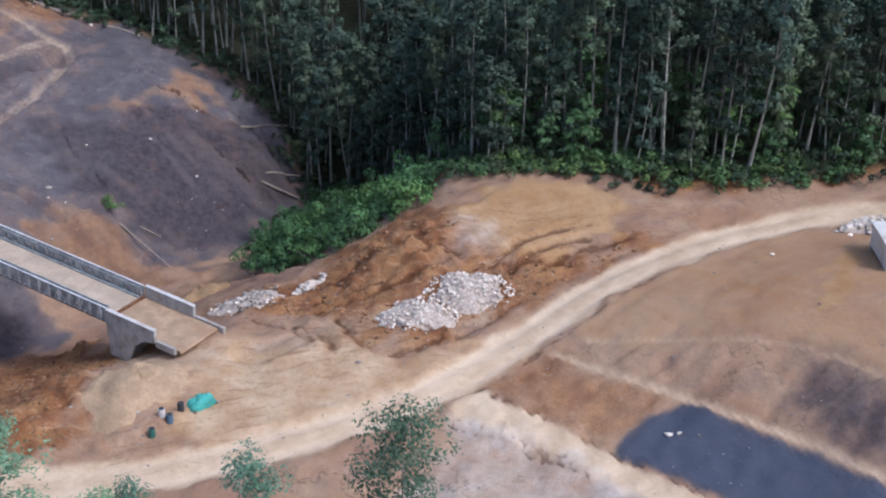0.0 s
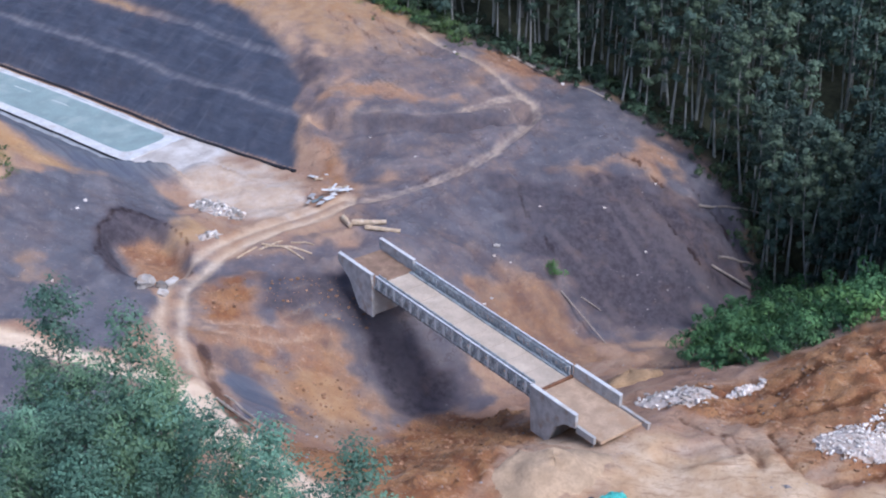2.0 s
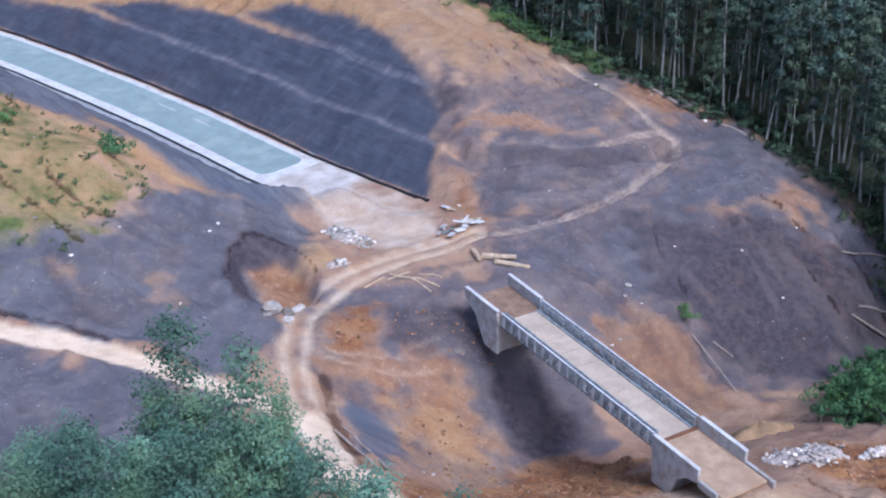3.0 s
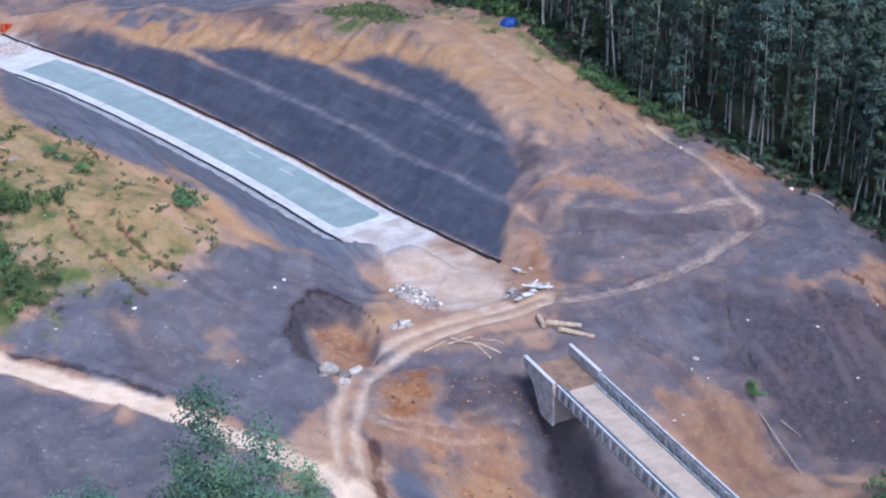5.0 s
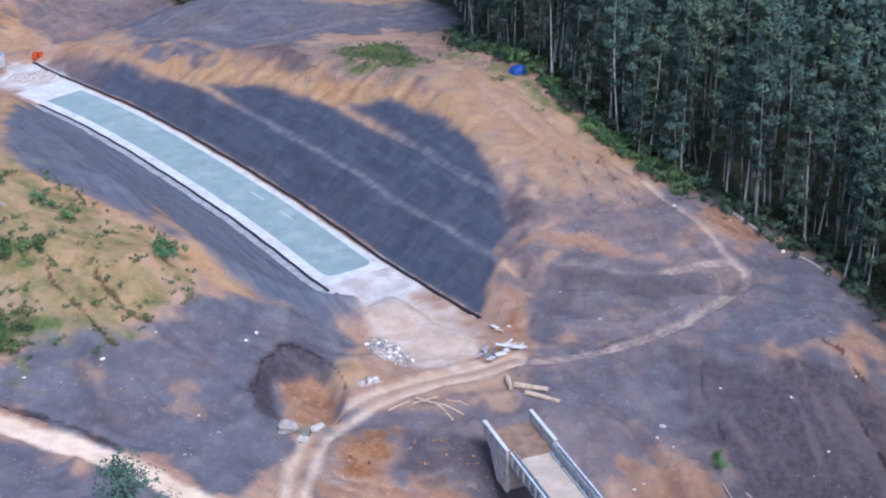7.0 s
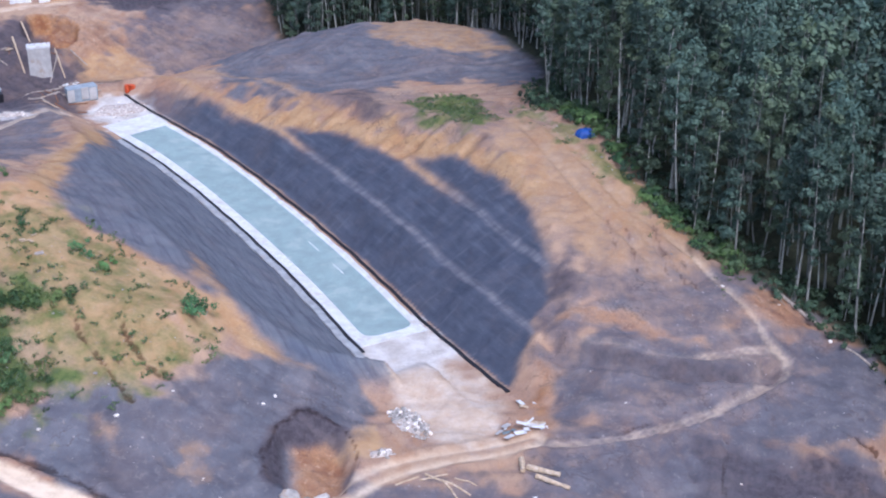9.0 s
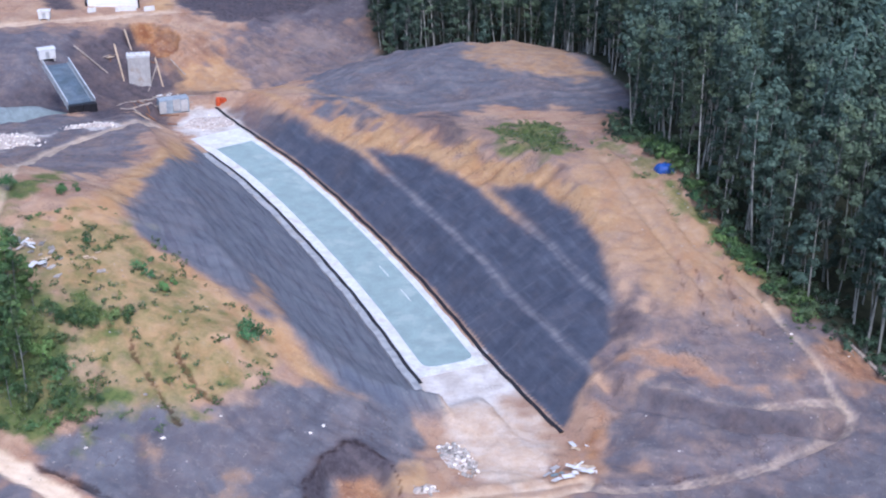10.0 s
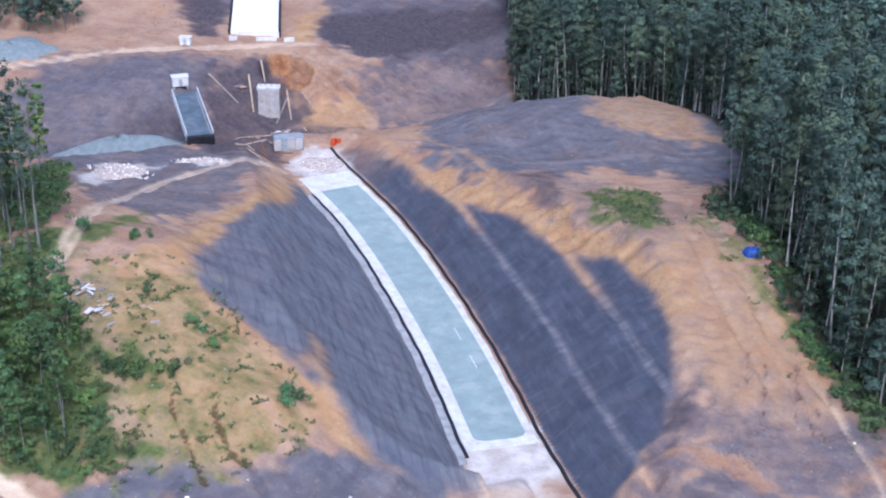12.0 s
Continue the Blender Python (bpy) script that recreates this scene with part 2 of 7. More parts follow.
class Land:
    """The natural surface through the lines, with the cuttings and tracks made in it."""

    def __init__(self):
        pts = np.concatenate([densify(line, 6 if name != "rim" else 60) for name, line in LAND.items()])
        self.at, keep = pts[:, :2], pts[:, 2]
        r = np.hypot(*(self.at[:, None] - self.at[None]).transpose(2, 0, 1))
        self.weight = np.linalg.solve(r + 0.6 * np.eye(len(r)), keep - keep.mean())
        self.mean = keep.mean()
        self.road = smooth_line(ROAD_MID)
        self.gx = np.arange(-300, 181, 3.0)
        self.gy = np.arange(-180, 451, 3.0)
        gx, gy = np.meshgrid(self.gx, self.gy, indexing="ij")
        self.grid = self.spread(gx, gy)

    def spread(self, x, y):
        flat = np.stack([x.ravel(), y.ravel()], 1)
        out = np.empty(len(flat))
        for k in range(0, len(flat), 4000):
            part = flat[k : k + 4000]
            out[k : k + 4000] = np.hypot(part[:, None, 0] - self.at[None, :, 0], part[:, None, 1] - self.at[None, :, 1]) @ self.weight + self.mean
        return out.reshape(x.shape)

    def natural(self, x, y):
        u, v = (np.clip(x, -300, 179.9) + 300) / 3.0, (np.clip(y, -180, 449.9) + 180) / 3.0
        i, j = u.astype(int), v.astype(int)
        i, j = np.minimum(i, len(self.gx) - 2), np.minimum(j, len(self.gy) - 2)
        a, b = u - i, v - j
        g = self.grid
        near = g[i, j] * (1 - a) * (1 - b) + g[i + 1, j] * a * (1 - b) + g[i, j + 1] * (1 - a) * b + g[i + 1, j + 1] * a * b
        return near

    def height(self, x, y, near=None):
        x, y = np.asarray(x, float), np.asarray(y, float)
        z = self.natural(x, y)
        # the road cutting, with benches on its right side
        off, side, along = near or close_line(x, y, self.road, 90)
        d = off - ROAD_HALF
        bed = road_level(along)
        right = np.interp(d, [-20, 1.9, 7.6, 8.8, 15.8, 17.0, 24.0, 80], [0, 0, 4.1, 4.3, 7.8, 8.0, 11.8, 46])
        left = np.interp(d, [-20, 0.8, 9, 16, 26, 80], [0, 0, 5.2, 10.5, 19.0, 60])
        cut = bed + np.where(side < 0, right, left)
        span = np.where(side < 0, step01(5, 11, along), step01(16, 27, along)) * (1 - step01(146, 154, along))
        cut = np.where((d < 1.6) & (side < 0) | (d < 0.4), bed, cut)
        z = np.where(span > 0, np.minimum(z, cut + (1 - span) * 12), z)
        z = np.where(((d < 1.6) & (side < 0) | (d < 0.4)) & (span > 0), z * (1 - span) + bed * span, z)
        return z


def road_level(along):
    return np.interp(along, [0, 20, 40, 90, 140, 160], [-2.2, -2.8, -3.1, -2.7, -1.7, -0.6])

# ---------------------------------------------------------------- ground
land = Land()
TRACKS = {
    "haul": ([(-36, 15), (-33.5, 8), (-29, 0), (-21, -13.5), (-11, -18.6), (-1, -20.6), (10, -22), (21, -21.6), (31, -19.6), (43.5, -17), (51, -16.4), (59, -16.6), (66, -17.8), (73, -19.4), (80, -22.8), (125, -44)], 2.5, 1.0),
    "west": ([(-130, 46), (-90, 34.5), (-73, 29.8), (-58, 25.6), (-47, 21.5), (-41, 18.5), (-36, 14), (-33.5, 8)], 1.35, 0.95),
    "north": ([(-35.5, 14), (-37.5, 22), (-38, 29), (-36.5, 37), (-32, 44), (-26.5, 48.5), (-20, 52), (-14, 56)], 2.0, 0.58),
    "loop": ([(-14, 54.6), (-6.2, 56.3), (-0.9, 59.3), (6.5, 63.7), (13, 69.8), (17.2, 74.8), (18.3, 79), (15.8, 80.4), (11, 78.6), (6.3, 75.6)], 0.75, 0.46),
    "loop_inner": ([(14.2, 74.6), (14.2, 77.4), (12, 77.9), (6.2, 75), (-0.5, 74.4), (-10.8, 75)], 0.4, 0.36),
    "climb": ([(18.1, 79), (15.5, 81.3), (14, 85.2), (11.2, 88.5), (7, 95), (3, 100)], 0.7, 0.45),
    "plateau_a": ([(4, 99), (-6, 108), (-14, 122), (-24, 138)], 1.2, 0.2),
    "plateau_b": ([(-2, 94), (-9, 104), (-17, 118), (-27, 136), (-30, 150)], 0.8, 0.2),
    "bridge_end": ([(-1, 3), (3, -5), (8, -13), (14, -20)], 2.8, 0.6),
    "yard_side": ([(8, -6), (18, -6), (30, -13)], 2.2, 0.4),
    "far": ([(-240, 160), (-202, 178.6), (-191, 189), (-167, 205), (-160, 214), (-150, 225), (-146, 228)], 2.0, 0.6),
    "plain": ([(-97.1, 63.5), (-102.6, 77.6), (-116, 103), (-120.7, 122), (-117.5, 134), (-112, 152)], 1.5, 0.6),
    "south_line_a": ([(33, -23.3), (35.8, -30.7), (38.6, -37.4), (40.4, -41.9), (42.7, -46.9), (44.3, -50.3), (45.9, -55.8), (51, -70)], 0.4, 0.8),
    "south_line_b": ([(36.5, -24.2), (42.7, -30.6), (49.7, -38.8), (52, -44), (53.3, -47.6), (61, -70)], 0.28, 0.6),
    "plateau_c": ([(-4, 96), (-12, 108), (-20, 122), (-29, 138)], 0.35, 0.35),
    "plateau_d": ([(0, 96), (-8, 110), (-15, 124), (-24, 141)], 0.35, 0.3),
    "ravine_rut_a": ([(-33.7, 29.3), (-30.8, 28.5), (-25.9, 29.1), (-20.4, 31.4)], 0.2, 0.55),
    "ravine_rut_b": ([(-33.9, 30.8), (-27.5, 30.6), (-23.5, 32), (-18.6, 34)], 0.18, 0.5),
    "ravine_rut_c": ([(-26.6, 36.2), (-23.3, 36.4), (-17.6, 38.9)], 0.16, 0.45),
    "ravine_rut_d": ([(-25, 32.5), (-22.5, 33.9), (-20.3, 34.9)], 0.16, 0.55),
    "creek_path": ([(-131, 227), (-132.8, 217.3), (-135.9, 209.2), (-137, 203)], 0.5, 0.28),
}
ZONES = {
    "shale_west": [(-76, 34.5), (-69, 44), (-60, 47), (-51, 57), (-47, 64.5), (-39.6, 66), (-35, 58), (-35.5, 50), (-38, 40), (-40, 26), (-44, 22.5), (-52, 25.5), (-71.5, 30.6)],
    "shale_near": [(-130, 38), (-73, 28.4), (-58, 25), (-44, 19.6), (-38.5, 14), (-38, 4), (-48, -30), (-140, -20)],
    "shale_east": [(-11, 48), (-10, 55), (0, 57), (8, 63), (16, 70), (21, 77), (20, 84), (29, 86), (37, 73), (44, 60), (42, 50), (30, 40), (20, 37), (14, 40), (8, 46), (-3, 46)],
    "shale_spur": [(-11, 59), (4, 67), (13, 73), (15, 79), (5, 76), (-8, 77), (-14, 71)],
    "shale_hollow": [(-22, 41), (-12, 38), (-5, 33), (-1, 27), (-8, 20), (-16, 23), (-22, 29), (-31, 31), (-33, 37), (-29, 43)],
    "central": [(-16, 47), (-12, 58), (-4, 68), (-10, 80), (-4, 96), (10, 100), (22, 92), (36, 76), (46, 62), (40, 44), (18, 34), (4, 40), (-4, 33), (-14, 12), (-30, 14), (-37, 30), (-36, 44), (-26, 44)],
    "plateau_dull": [(-12, 92), (8, 98), (-6, 114), (-20, 136), (-30, 148), (-60, 160), (-76, 160), (-50, 140), (-26, 116)],
    "shale_strip": [(-8, 36), (-4, 41), (6, 46), (2, 47.5), (-6, 45), (-11, 41)],
    "grey_patch": [(-32.9, 23.8), (-30.4, 23.8), (-27.3, 20.3), (-28.5, 10.9), (-31.6, 12.7), (-33.1, 19.7)],
    "dome": [(-84.8, 160), (-98.3, 186.8), (-104, 226.2), (-100, 244), (-85.2, 250), (-62, 248), (-40, 209.7), (-25, 187.5), (-22, 160), (-33.8, 164), (-48.6, 166), (-56.7, 158), (-70.7, 154)],
    "top_grey": [(-10, 80), (4, 78), (15, 82), (19, 88), (10, 98), (0, 103), (-9, 98), (-13, 90)],
    "ridge_grey": [(-72, 152), (-56, 146), (-44, 150), (-52, 158), (-70, 160)],
    "far_grey": [(-147, 232), (-126, 232), (-106, 262), (-118, 302), (-160, 272), (-160, 250)],
    "far_grey_west": [(-170, 228), (-176, 246), (-190, 268), (-200, 262), (-186, 240), (-178, 226)],
    "far_bank": [(-200, 182), (-176, 172), (-160, 168), (-148, 180), (-126, 196), (-116, 218), (-104, 255), (-130, 226), (-164, 203), (-196, 190)],
    "brown_patch": [(22.6, 56.3), (32.1, 58.6), (36.8, 53.9), (37.7, 49.6), (34.2, 47.0), (30.0, 50.5), (24.7, 53.6)],
    "brown_ledge": [(17.9, 62.5), (25.1, 63.8), (32.4, 69.0), (34.7, 63.4), (31.2, 60.3), (25.1, 61.8), (19.5, 60.4)],
    "brown_top": [(12.8, 91.8), (18.0, 92.7), (22.9, 87.2), (17.8, 84.6), (14.0, 85.6), (9.7, 82.2)],
    "shale_face": [(7.1, 61.0), (16.5, 61.0), (24.7, 61.1), (28.8, 58.8), (22.6, 56.3), (25.4, 53.1), (30.3, 47.7), (34.6, 46.0), (24.2, 38.3), (14.0, 40.2), (11.2, 47.8), (7.3, 53.3)],
    "far_dull": [(-193.1, 167.6), (-191.5, 186.5), (-157.7, 201.7), (-124.7, 132.3), (-142.0, 121.2), (-180.2, 150.7)],
    "far_net_west": [(-205, 262), (-194, 268), (-179.0, 242.2), (-166, 219), (-170, 214), (-189.0, 233.5)],
    "far_net_east": [(-154.3, 247.6), (-142.3, 268.5), (-117.6, 290), (-112, 280), (-119.7, 256), (-127.9, 235.5), (-137.1, 231.4), (-149.4, 235.4)],
    "far_plain": [(-98, 90), (-100, 112), (-112, 147), (-126, 156), (-146, 136), (-138, 118), (-110, 92)],
    "grass": [(-84, 74), (-70, 67), (-61, 63), (-56, 57), (-57, 49), (-62, 43), (-73, 37), (-90, 36), (-100, 58)],
    "green_west": [(-72.6, 56.1), (-71.7, 53.3), (-77.8, 48.4), (-75.7, 43.7), (-69.4, 43), (-71.4, 38.4), (-78.8, 34.8), (-92, 36), (-135, 44), (-150, 60), (-105, 62), (-90, 55.5), (-80.9, 53.1)],
    "green_dome": [(-47.5, 147), (-43, 153), (-35.5, 150), (-29.2, 134), (-34, 130), (-41.8, 136.3)],
    "green_edge": [(-24, 141), (-9, 122), (4, 108), (10, 103), (6, 102), (-6, 112), (-18, 128), (-27, 140)],
    "far_stone": [(-138, 120), (-130.3, 117), (-129, 130.0), (-127, 134), (-137, 131)],
    "far_stone_east": [(-124, 138), (-118, 136), (-116, 140), (-121, 143)],
    "apron": [(-35, 87), (-42, 77.5), (-33, 60), (-25, 53), (-18, 55), (-19, 66)],
    "orange_bank": [(-30, 1), (-20, -2), (-8, 0), (0, 5), (3, 11), (-6, 14), (-16, 13), (-27, 9)],
    "orange_yard": [(10, 4), (20, -4), (33, -4), (38, 3), (34, 9), (22, 8), (14, 10)],
    "orange_east": [(58, 0), (75, -7), (105, -20), (108, -28), (80, -13), (62, -7)],
    "orange_spur": [(-15.8, 63.5), (-13.6, 62.8), (-12.6, 70), (-14.8, 71.5)],
    "orange_bench": [(-12, 82), (-4, 81), (6, 79), (5, 77.5), (-6, 78.5), (-13, 80)],
    "orange_far": [(-146, 214), (-134, 222), (-126, 212), (-132, 200), (-142, 204)],
    "net_south": [(28.3, -36.5), (29.0, -38.0), (31.5, -36.9), (34.7, -36.6), (38.3, -37.4), (40.0, -42.3), (42.1, -47.6), (45.5, -56.0), (51, -70), (41, -70), (33.1, -47.8), (30.2, -40.8)],
    "south_dark": [(50, -40), (52, -44.2), (53.4, -48.2), (61, -70.5), (52, -70.5), (46.4, -56), (44.8, -50.4), (44.4, -44)],
    "south_brown": [(23.6, -23.4), (33, -22.8), (35.6, -30.5), (38.2, -36.6), (34.6, -36.4), (29, -37.6), (27.6, -33.8), (24.6, -25.2)],
    "south_tan": [(21.5, -23.4), (23.2, -23.4), (24.3, -25.4), (27.5, -34.2), (32.5, -47.6), (40.4, -70), (33, -70), (26.6, -42), (24.7, -37.6), (22, -32.4), (19.5, -28), (18.8, -26)],
    "south_white": [(19.1, -25.3), (21.1, -27.2), (25.8, -36.4), (28.6, -44.6), (33, -58), (10, -50), (9.1, -32.9), (16.2, -30.1)],
    "south_smooth": [(35.3, -22.0), (44.1, -18.5), (55.5, -18.5), (66.3, -20), (74, -25.2), (70, -40), (58, -54), (54.2, -46.6), (49.3, -37.6)],
    "yard_tan": [(2, -3), (8, -4), (15.2, -9), (19.1, -14), (23.6, -18), (30.5, -16.8), (21.6, -22.3), (6.3, -23.2), (-4, -19.5), (-6, -15), (-1, -11)],
    "clearing_tan": [(38.3, 4.8), (43.0, 5.8), (53.2, 1), (57.0, -4.1), (50.5, -9.2), (41.1, -9), (39.5, -5.3), (36.4, -1.9)],
    "clearing_white": [(36.4, 1.7), (40.5, -1.4), (37.6, -4.8), (34.3, -2.9)],
    "red_bank": [(-15.8, 19.6), (-7.1, 23.8), (-1.8, 18.5), (-3, 9), (-4.9, 3.4), (-9.3, -3.8), (-14, -12), (-21.3, -9), (-19.6, 5.8)],
    "brown_rubble": [(17.2, -2.0), (23.1, -1.3), (27.8, -0.5), (31.7, -3.5), (39.0, -5.9), (43.7, -10.1), (51.5, -10.0), (53.3, -13.8), (41.3, -13.6), (31.1, -15.0), (23.0, -14.7), (17.1, -11.2)],
    "ochre_dome": [(-65.9, 199.3), (-71, 240), (-63.5, 244.4), (-54.6, 236.8), (-38.9, 199), (-35.2, 193.3), (-38.3, 187.5), (-48.1, 189), (-56.4, 189)],
    "ochre_plateau": [(-30.2, 133.0), (-23.7, 137.1), (-3.3, 115.7), (10, 97), (4, 92), (-7.6, 90.0), (-17.8, 102.9)],
    "ochre_hill": [(-92, 66), (-88, 80.8), (-76.7, 68), (-69.1, 67.5), (-57.9, 62.5), (-52.4, 61.4), (-57.1, 55.0), (-57.5, 46), (-66, 43), (-77.6, 48.0), (-73.2, 55.7), (-81.9, 54.7)],
    "creek_brown": [(-157.4, 198.7), (-150.6, 213.1), (-140.3, 208.3), (-134.3, 202.7), (-119.8, 166.5), (-114, 157), (-120, 146), (-132.3, 150), (-144.0, 176), (-153.2, 189.3)],
    "creek_ochre": [(-135.3, 205.9), (-130.7, 213), (-123.3, 214.5), (-119.4, 205), (-124.4, 197.8), (-133, 197.7)],
    "rubble_end": [(-113.3, 157.0), (-113.7, 166), (-106.6, 167.3), (-95.9, 157), (-100, 152), (-105.6, 150)],
    "rav_orange": [(-33.0, 37.2), (-28.2, 39.7), (-28.4, 33.6), (-32.1, 31.1), (-34.6, 31.6)],
    "rav_ochre": [(-28.8, 26.4), (-22.6, 26.4), (-17.6, 25.9), (-16, 14), (-24, 12), (-26.9, 19.3)],
    "rav_dark": [(-26.9, 38.3), (-17.4, 39.8), (-14.1, 36.5), (-14.2, 32.8), (-19.4, 33.2), (-27.1, 32.9)],
    # shadow in the hollow under the bridge, put into the ground's colour
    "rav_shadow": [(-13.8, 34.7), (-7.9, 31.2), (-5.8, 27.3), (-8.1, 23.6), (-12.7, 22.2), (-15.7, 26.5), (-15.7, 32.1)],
    "dark_east": [(8, 47), (15, 58), (25, 62), (36, 57), (41, 50), (29, 41), (18, 38.5), (12, 43)],
    "dark_face": [(-11, 75.4), (-4, 74), (3, 74.2), (9, 75.2), (13, 76), (12, 73.4), (4, 71.6), (-8, 72.6)],
    "dark_spot": [(-16, 83), (-12, 84), (-12, 89), (-15, 90)],
    "dark_west": [(-47, 38), (-50, 47), (-44, 56), (-36, 56), (-34, 52), (-40, 50), (-44, 44), (-43, 37)],
    "far_rim": [(-151.5, 225), (-158.6, 244.8), (-159.9, 256.6), (-155.5, 257), (-147, 231)],
    "far_pink": [(-131.5, 228), (-121, 249), (-106, 258), (-98, 243), (-103, 222), (-112, 205), (-121.7, 211), (-127.2, 216.9)],
    "green_strip": [(-105.9, 62.5), (-103.8, 69.9), (-99.2, 79.8), (-101.5, 91.7), (-96.3, 82.6), (-95.8, 73.6), (-98.9, 64.7), (-104.4, 60.6)],
    "field_brown": [(-54, 40.5), (-51, 40.5), (-50.6, 34), (-53.2, 34.4)],
    "field_brown_west": [(-65.5, 40.6), (-60.6, 39), (-61.4, 35.6)],
    "churned_yard": [(-8, 4), (4, 8), (14, 12), (30, 8), (40, 4), (60, -6), (60, -14), (36, -14), (24, -18), (-6, -18), (-22, -12), (-24, 0)],
    "rav_brown": [(-33.1, 35.2), (-27.6, 38.4), (-26.4, 37.2), (-27.2, 32.5), (-18.9, 32.8), (-16.8, 27.1), (-14.4, 20.4), (-26.2, 19.5), (-26.6, 25.1), (-32.5, 25.3), (-34.4, 28.7)],
    "spur_shoulder": [(-15.6, 72), (-10, 66), (-8.5, 80), (-11, 94), (-16, 99), (-16.5, 88), (-17, 78)],
    "dark_streak": [(-63.4, 157), (-58, 158), (-48.4, 141), (-47, 135), (-55.9, 144.4)],
    "pit_tan": [(-37, 49), (-34.2, 55), (-31.2, 50.2), (-34.5, 45.7)],
    "south_ramp": [(54.4, -36.9), (58, -37.7), (68.6, -29.8), (68, -27.2)],
    "brown_slope": [(-0.5, 40.2), (3.4, 43.8), (8.9, 43.6), (11.6, 37.9), (14, 33), (8, 27), (1.9, 31.8)],
    "left_tongue": [(-61.4, 68.3), (-64, 77), (-61.5, 77), (-56.4, 68), (-52.5, 63), (-54.3, 63), (-57.4, 64.4)],
    "dark_far": [(-150, 184), (-134, 198), (-120, 205), (-124, 196), (-138, 186), (-150, 172), (-164, 160), (-164, 170)],
}


def inside(x, y, poly, reach=None):
    """Signed distance to a polygon's edge, positive within; past reach it counts as far outside."""
    poly = np.array(list(poly) + [poly[0]], float)
    if reach is not None:
        low, high = poly.min(0) - reach, poly.max(0) + reach
        m = (x > low[0]) & (x < high[0]) & (y > low[1]) & (y < high[1])
        out = np.full(x.shape, -999.0)
        if m.any():
            out[m] = inside(x[m], y[m], poly[:-1])
        return out
    dist = near_line(x, y, poly)[0]
    odd = np.zeros(x.shape, bool)
    for p, q in zip(poly[:-1], poly[1:]):
        if p[1] != q[1]:
            odd ^= ((p[1] > y) != (q[1] > y)) & (x < (q[0] - p[0]) * (y - p[1]) / (q[1] - p[1]) + p[0])
    return np.where(odd, dist, -dist)


class Drift:
    """Streaks drawn out along the fall of the land, and along its contours, as rain and blades leave them."""

    def __init__(self, step=0.6, length=13):
        self.low, self.step = np.array([-215.0, -75.0]), step
        gx, gy = np.arange(-215, 75, step), np.arange(-75, 300, step)
        x, y = np.meshgrid(gx, gy, indexing="ij")
        z = land.height(x, y)
        for _ in range(4):
            z[1:-1, 1:-1] = (z[1:-1, 1:-1] * 2 + z[2:, 1:-1] + z[:-2, 1:-1] + z[1:-1, 2:] + z[1:-1, :-2]) / 6
        dx, dy = np.gradient(z, step)
        size = np.hypot(dx, dy) + 1e-6
        dx, dy = dx / size, dy / size
        rng = np.random.RandomState(6)
        grain = rng.normal(size=x.shape)
        wide = rng.normal(size=x.shape)
        for _ in range(3):
            wide = (wide + np.roll(wide, 1, 0) + np.roll(wide, 1, 1) + np.roll(np.roll(wide, 1, 0), 1, 1)) / 4
        grain = grain + 3.0 * wide
        i, j = np.meshgrid(np.arange(len(gx)), np.arange(len(gy)), indexing="ij")
        self.fields = []
        for vx, vy in ((dx, dy), (-dy, dx)):
            total = grain.copy()
            for way in (1, -1):
                u, v = i.astype(float), j.astype(float)
                for _ in range(length):
                    a, b = np.clip(u.round().astype(int), 0, len(gx) - 1), np.clip(v.round().astype(int), 0, len(gy) - 1)
                    u, v = u + way * vx[a, b], v + way * vy[a, b]
                    total += grain[np.clip(u.round().astype(int), 0, len(gx) - 1), np.clip(v.round().astype(int), 0, len(gy) - 1)]
            self.fields.append(total / total.std())
        self.steep = np.clip(size, 0, 1)

    def at(self, field, x, y):
        u, v = (x - self.low[0]) / self.step, (y - self.low[1]) / self.step
        u, v = np.clip(u, 0, field.shape[0] - 1.01), np.clip(v, 0, field.shape[1] - 1.01)
        i, j = u.astype(int), v.astype(int)
        a, b = u - i, v - j
        return field[i, j] * (1 - a) * (1 - b) + field[i + 1, j] * a * (1 - b) + field[i, j + 1] * (1 - a) * b + field[i + 1, j + 1] * a * b


drift = Drift()
KINDS = ("net", "shale", "track", "rut", "green", "white", "orange", "wood", "ochre", "dark", "crack", "smooth", "flow", "band", "slate", "churn", "road_off", "road_along")
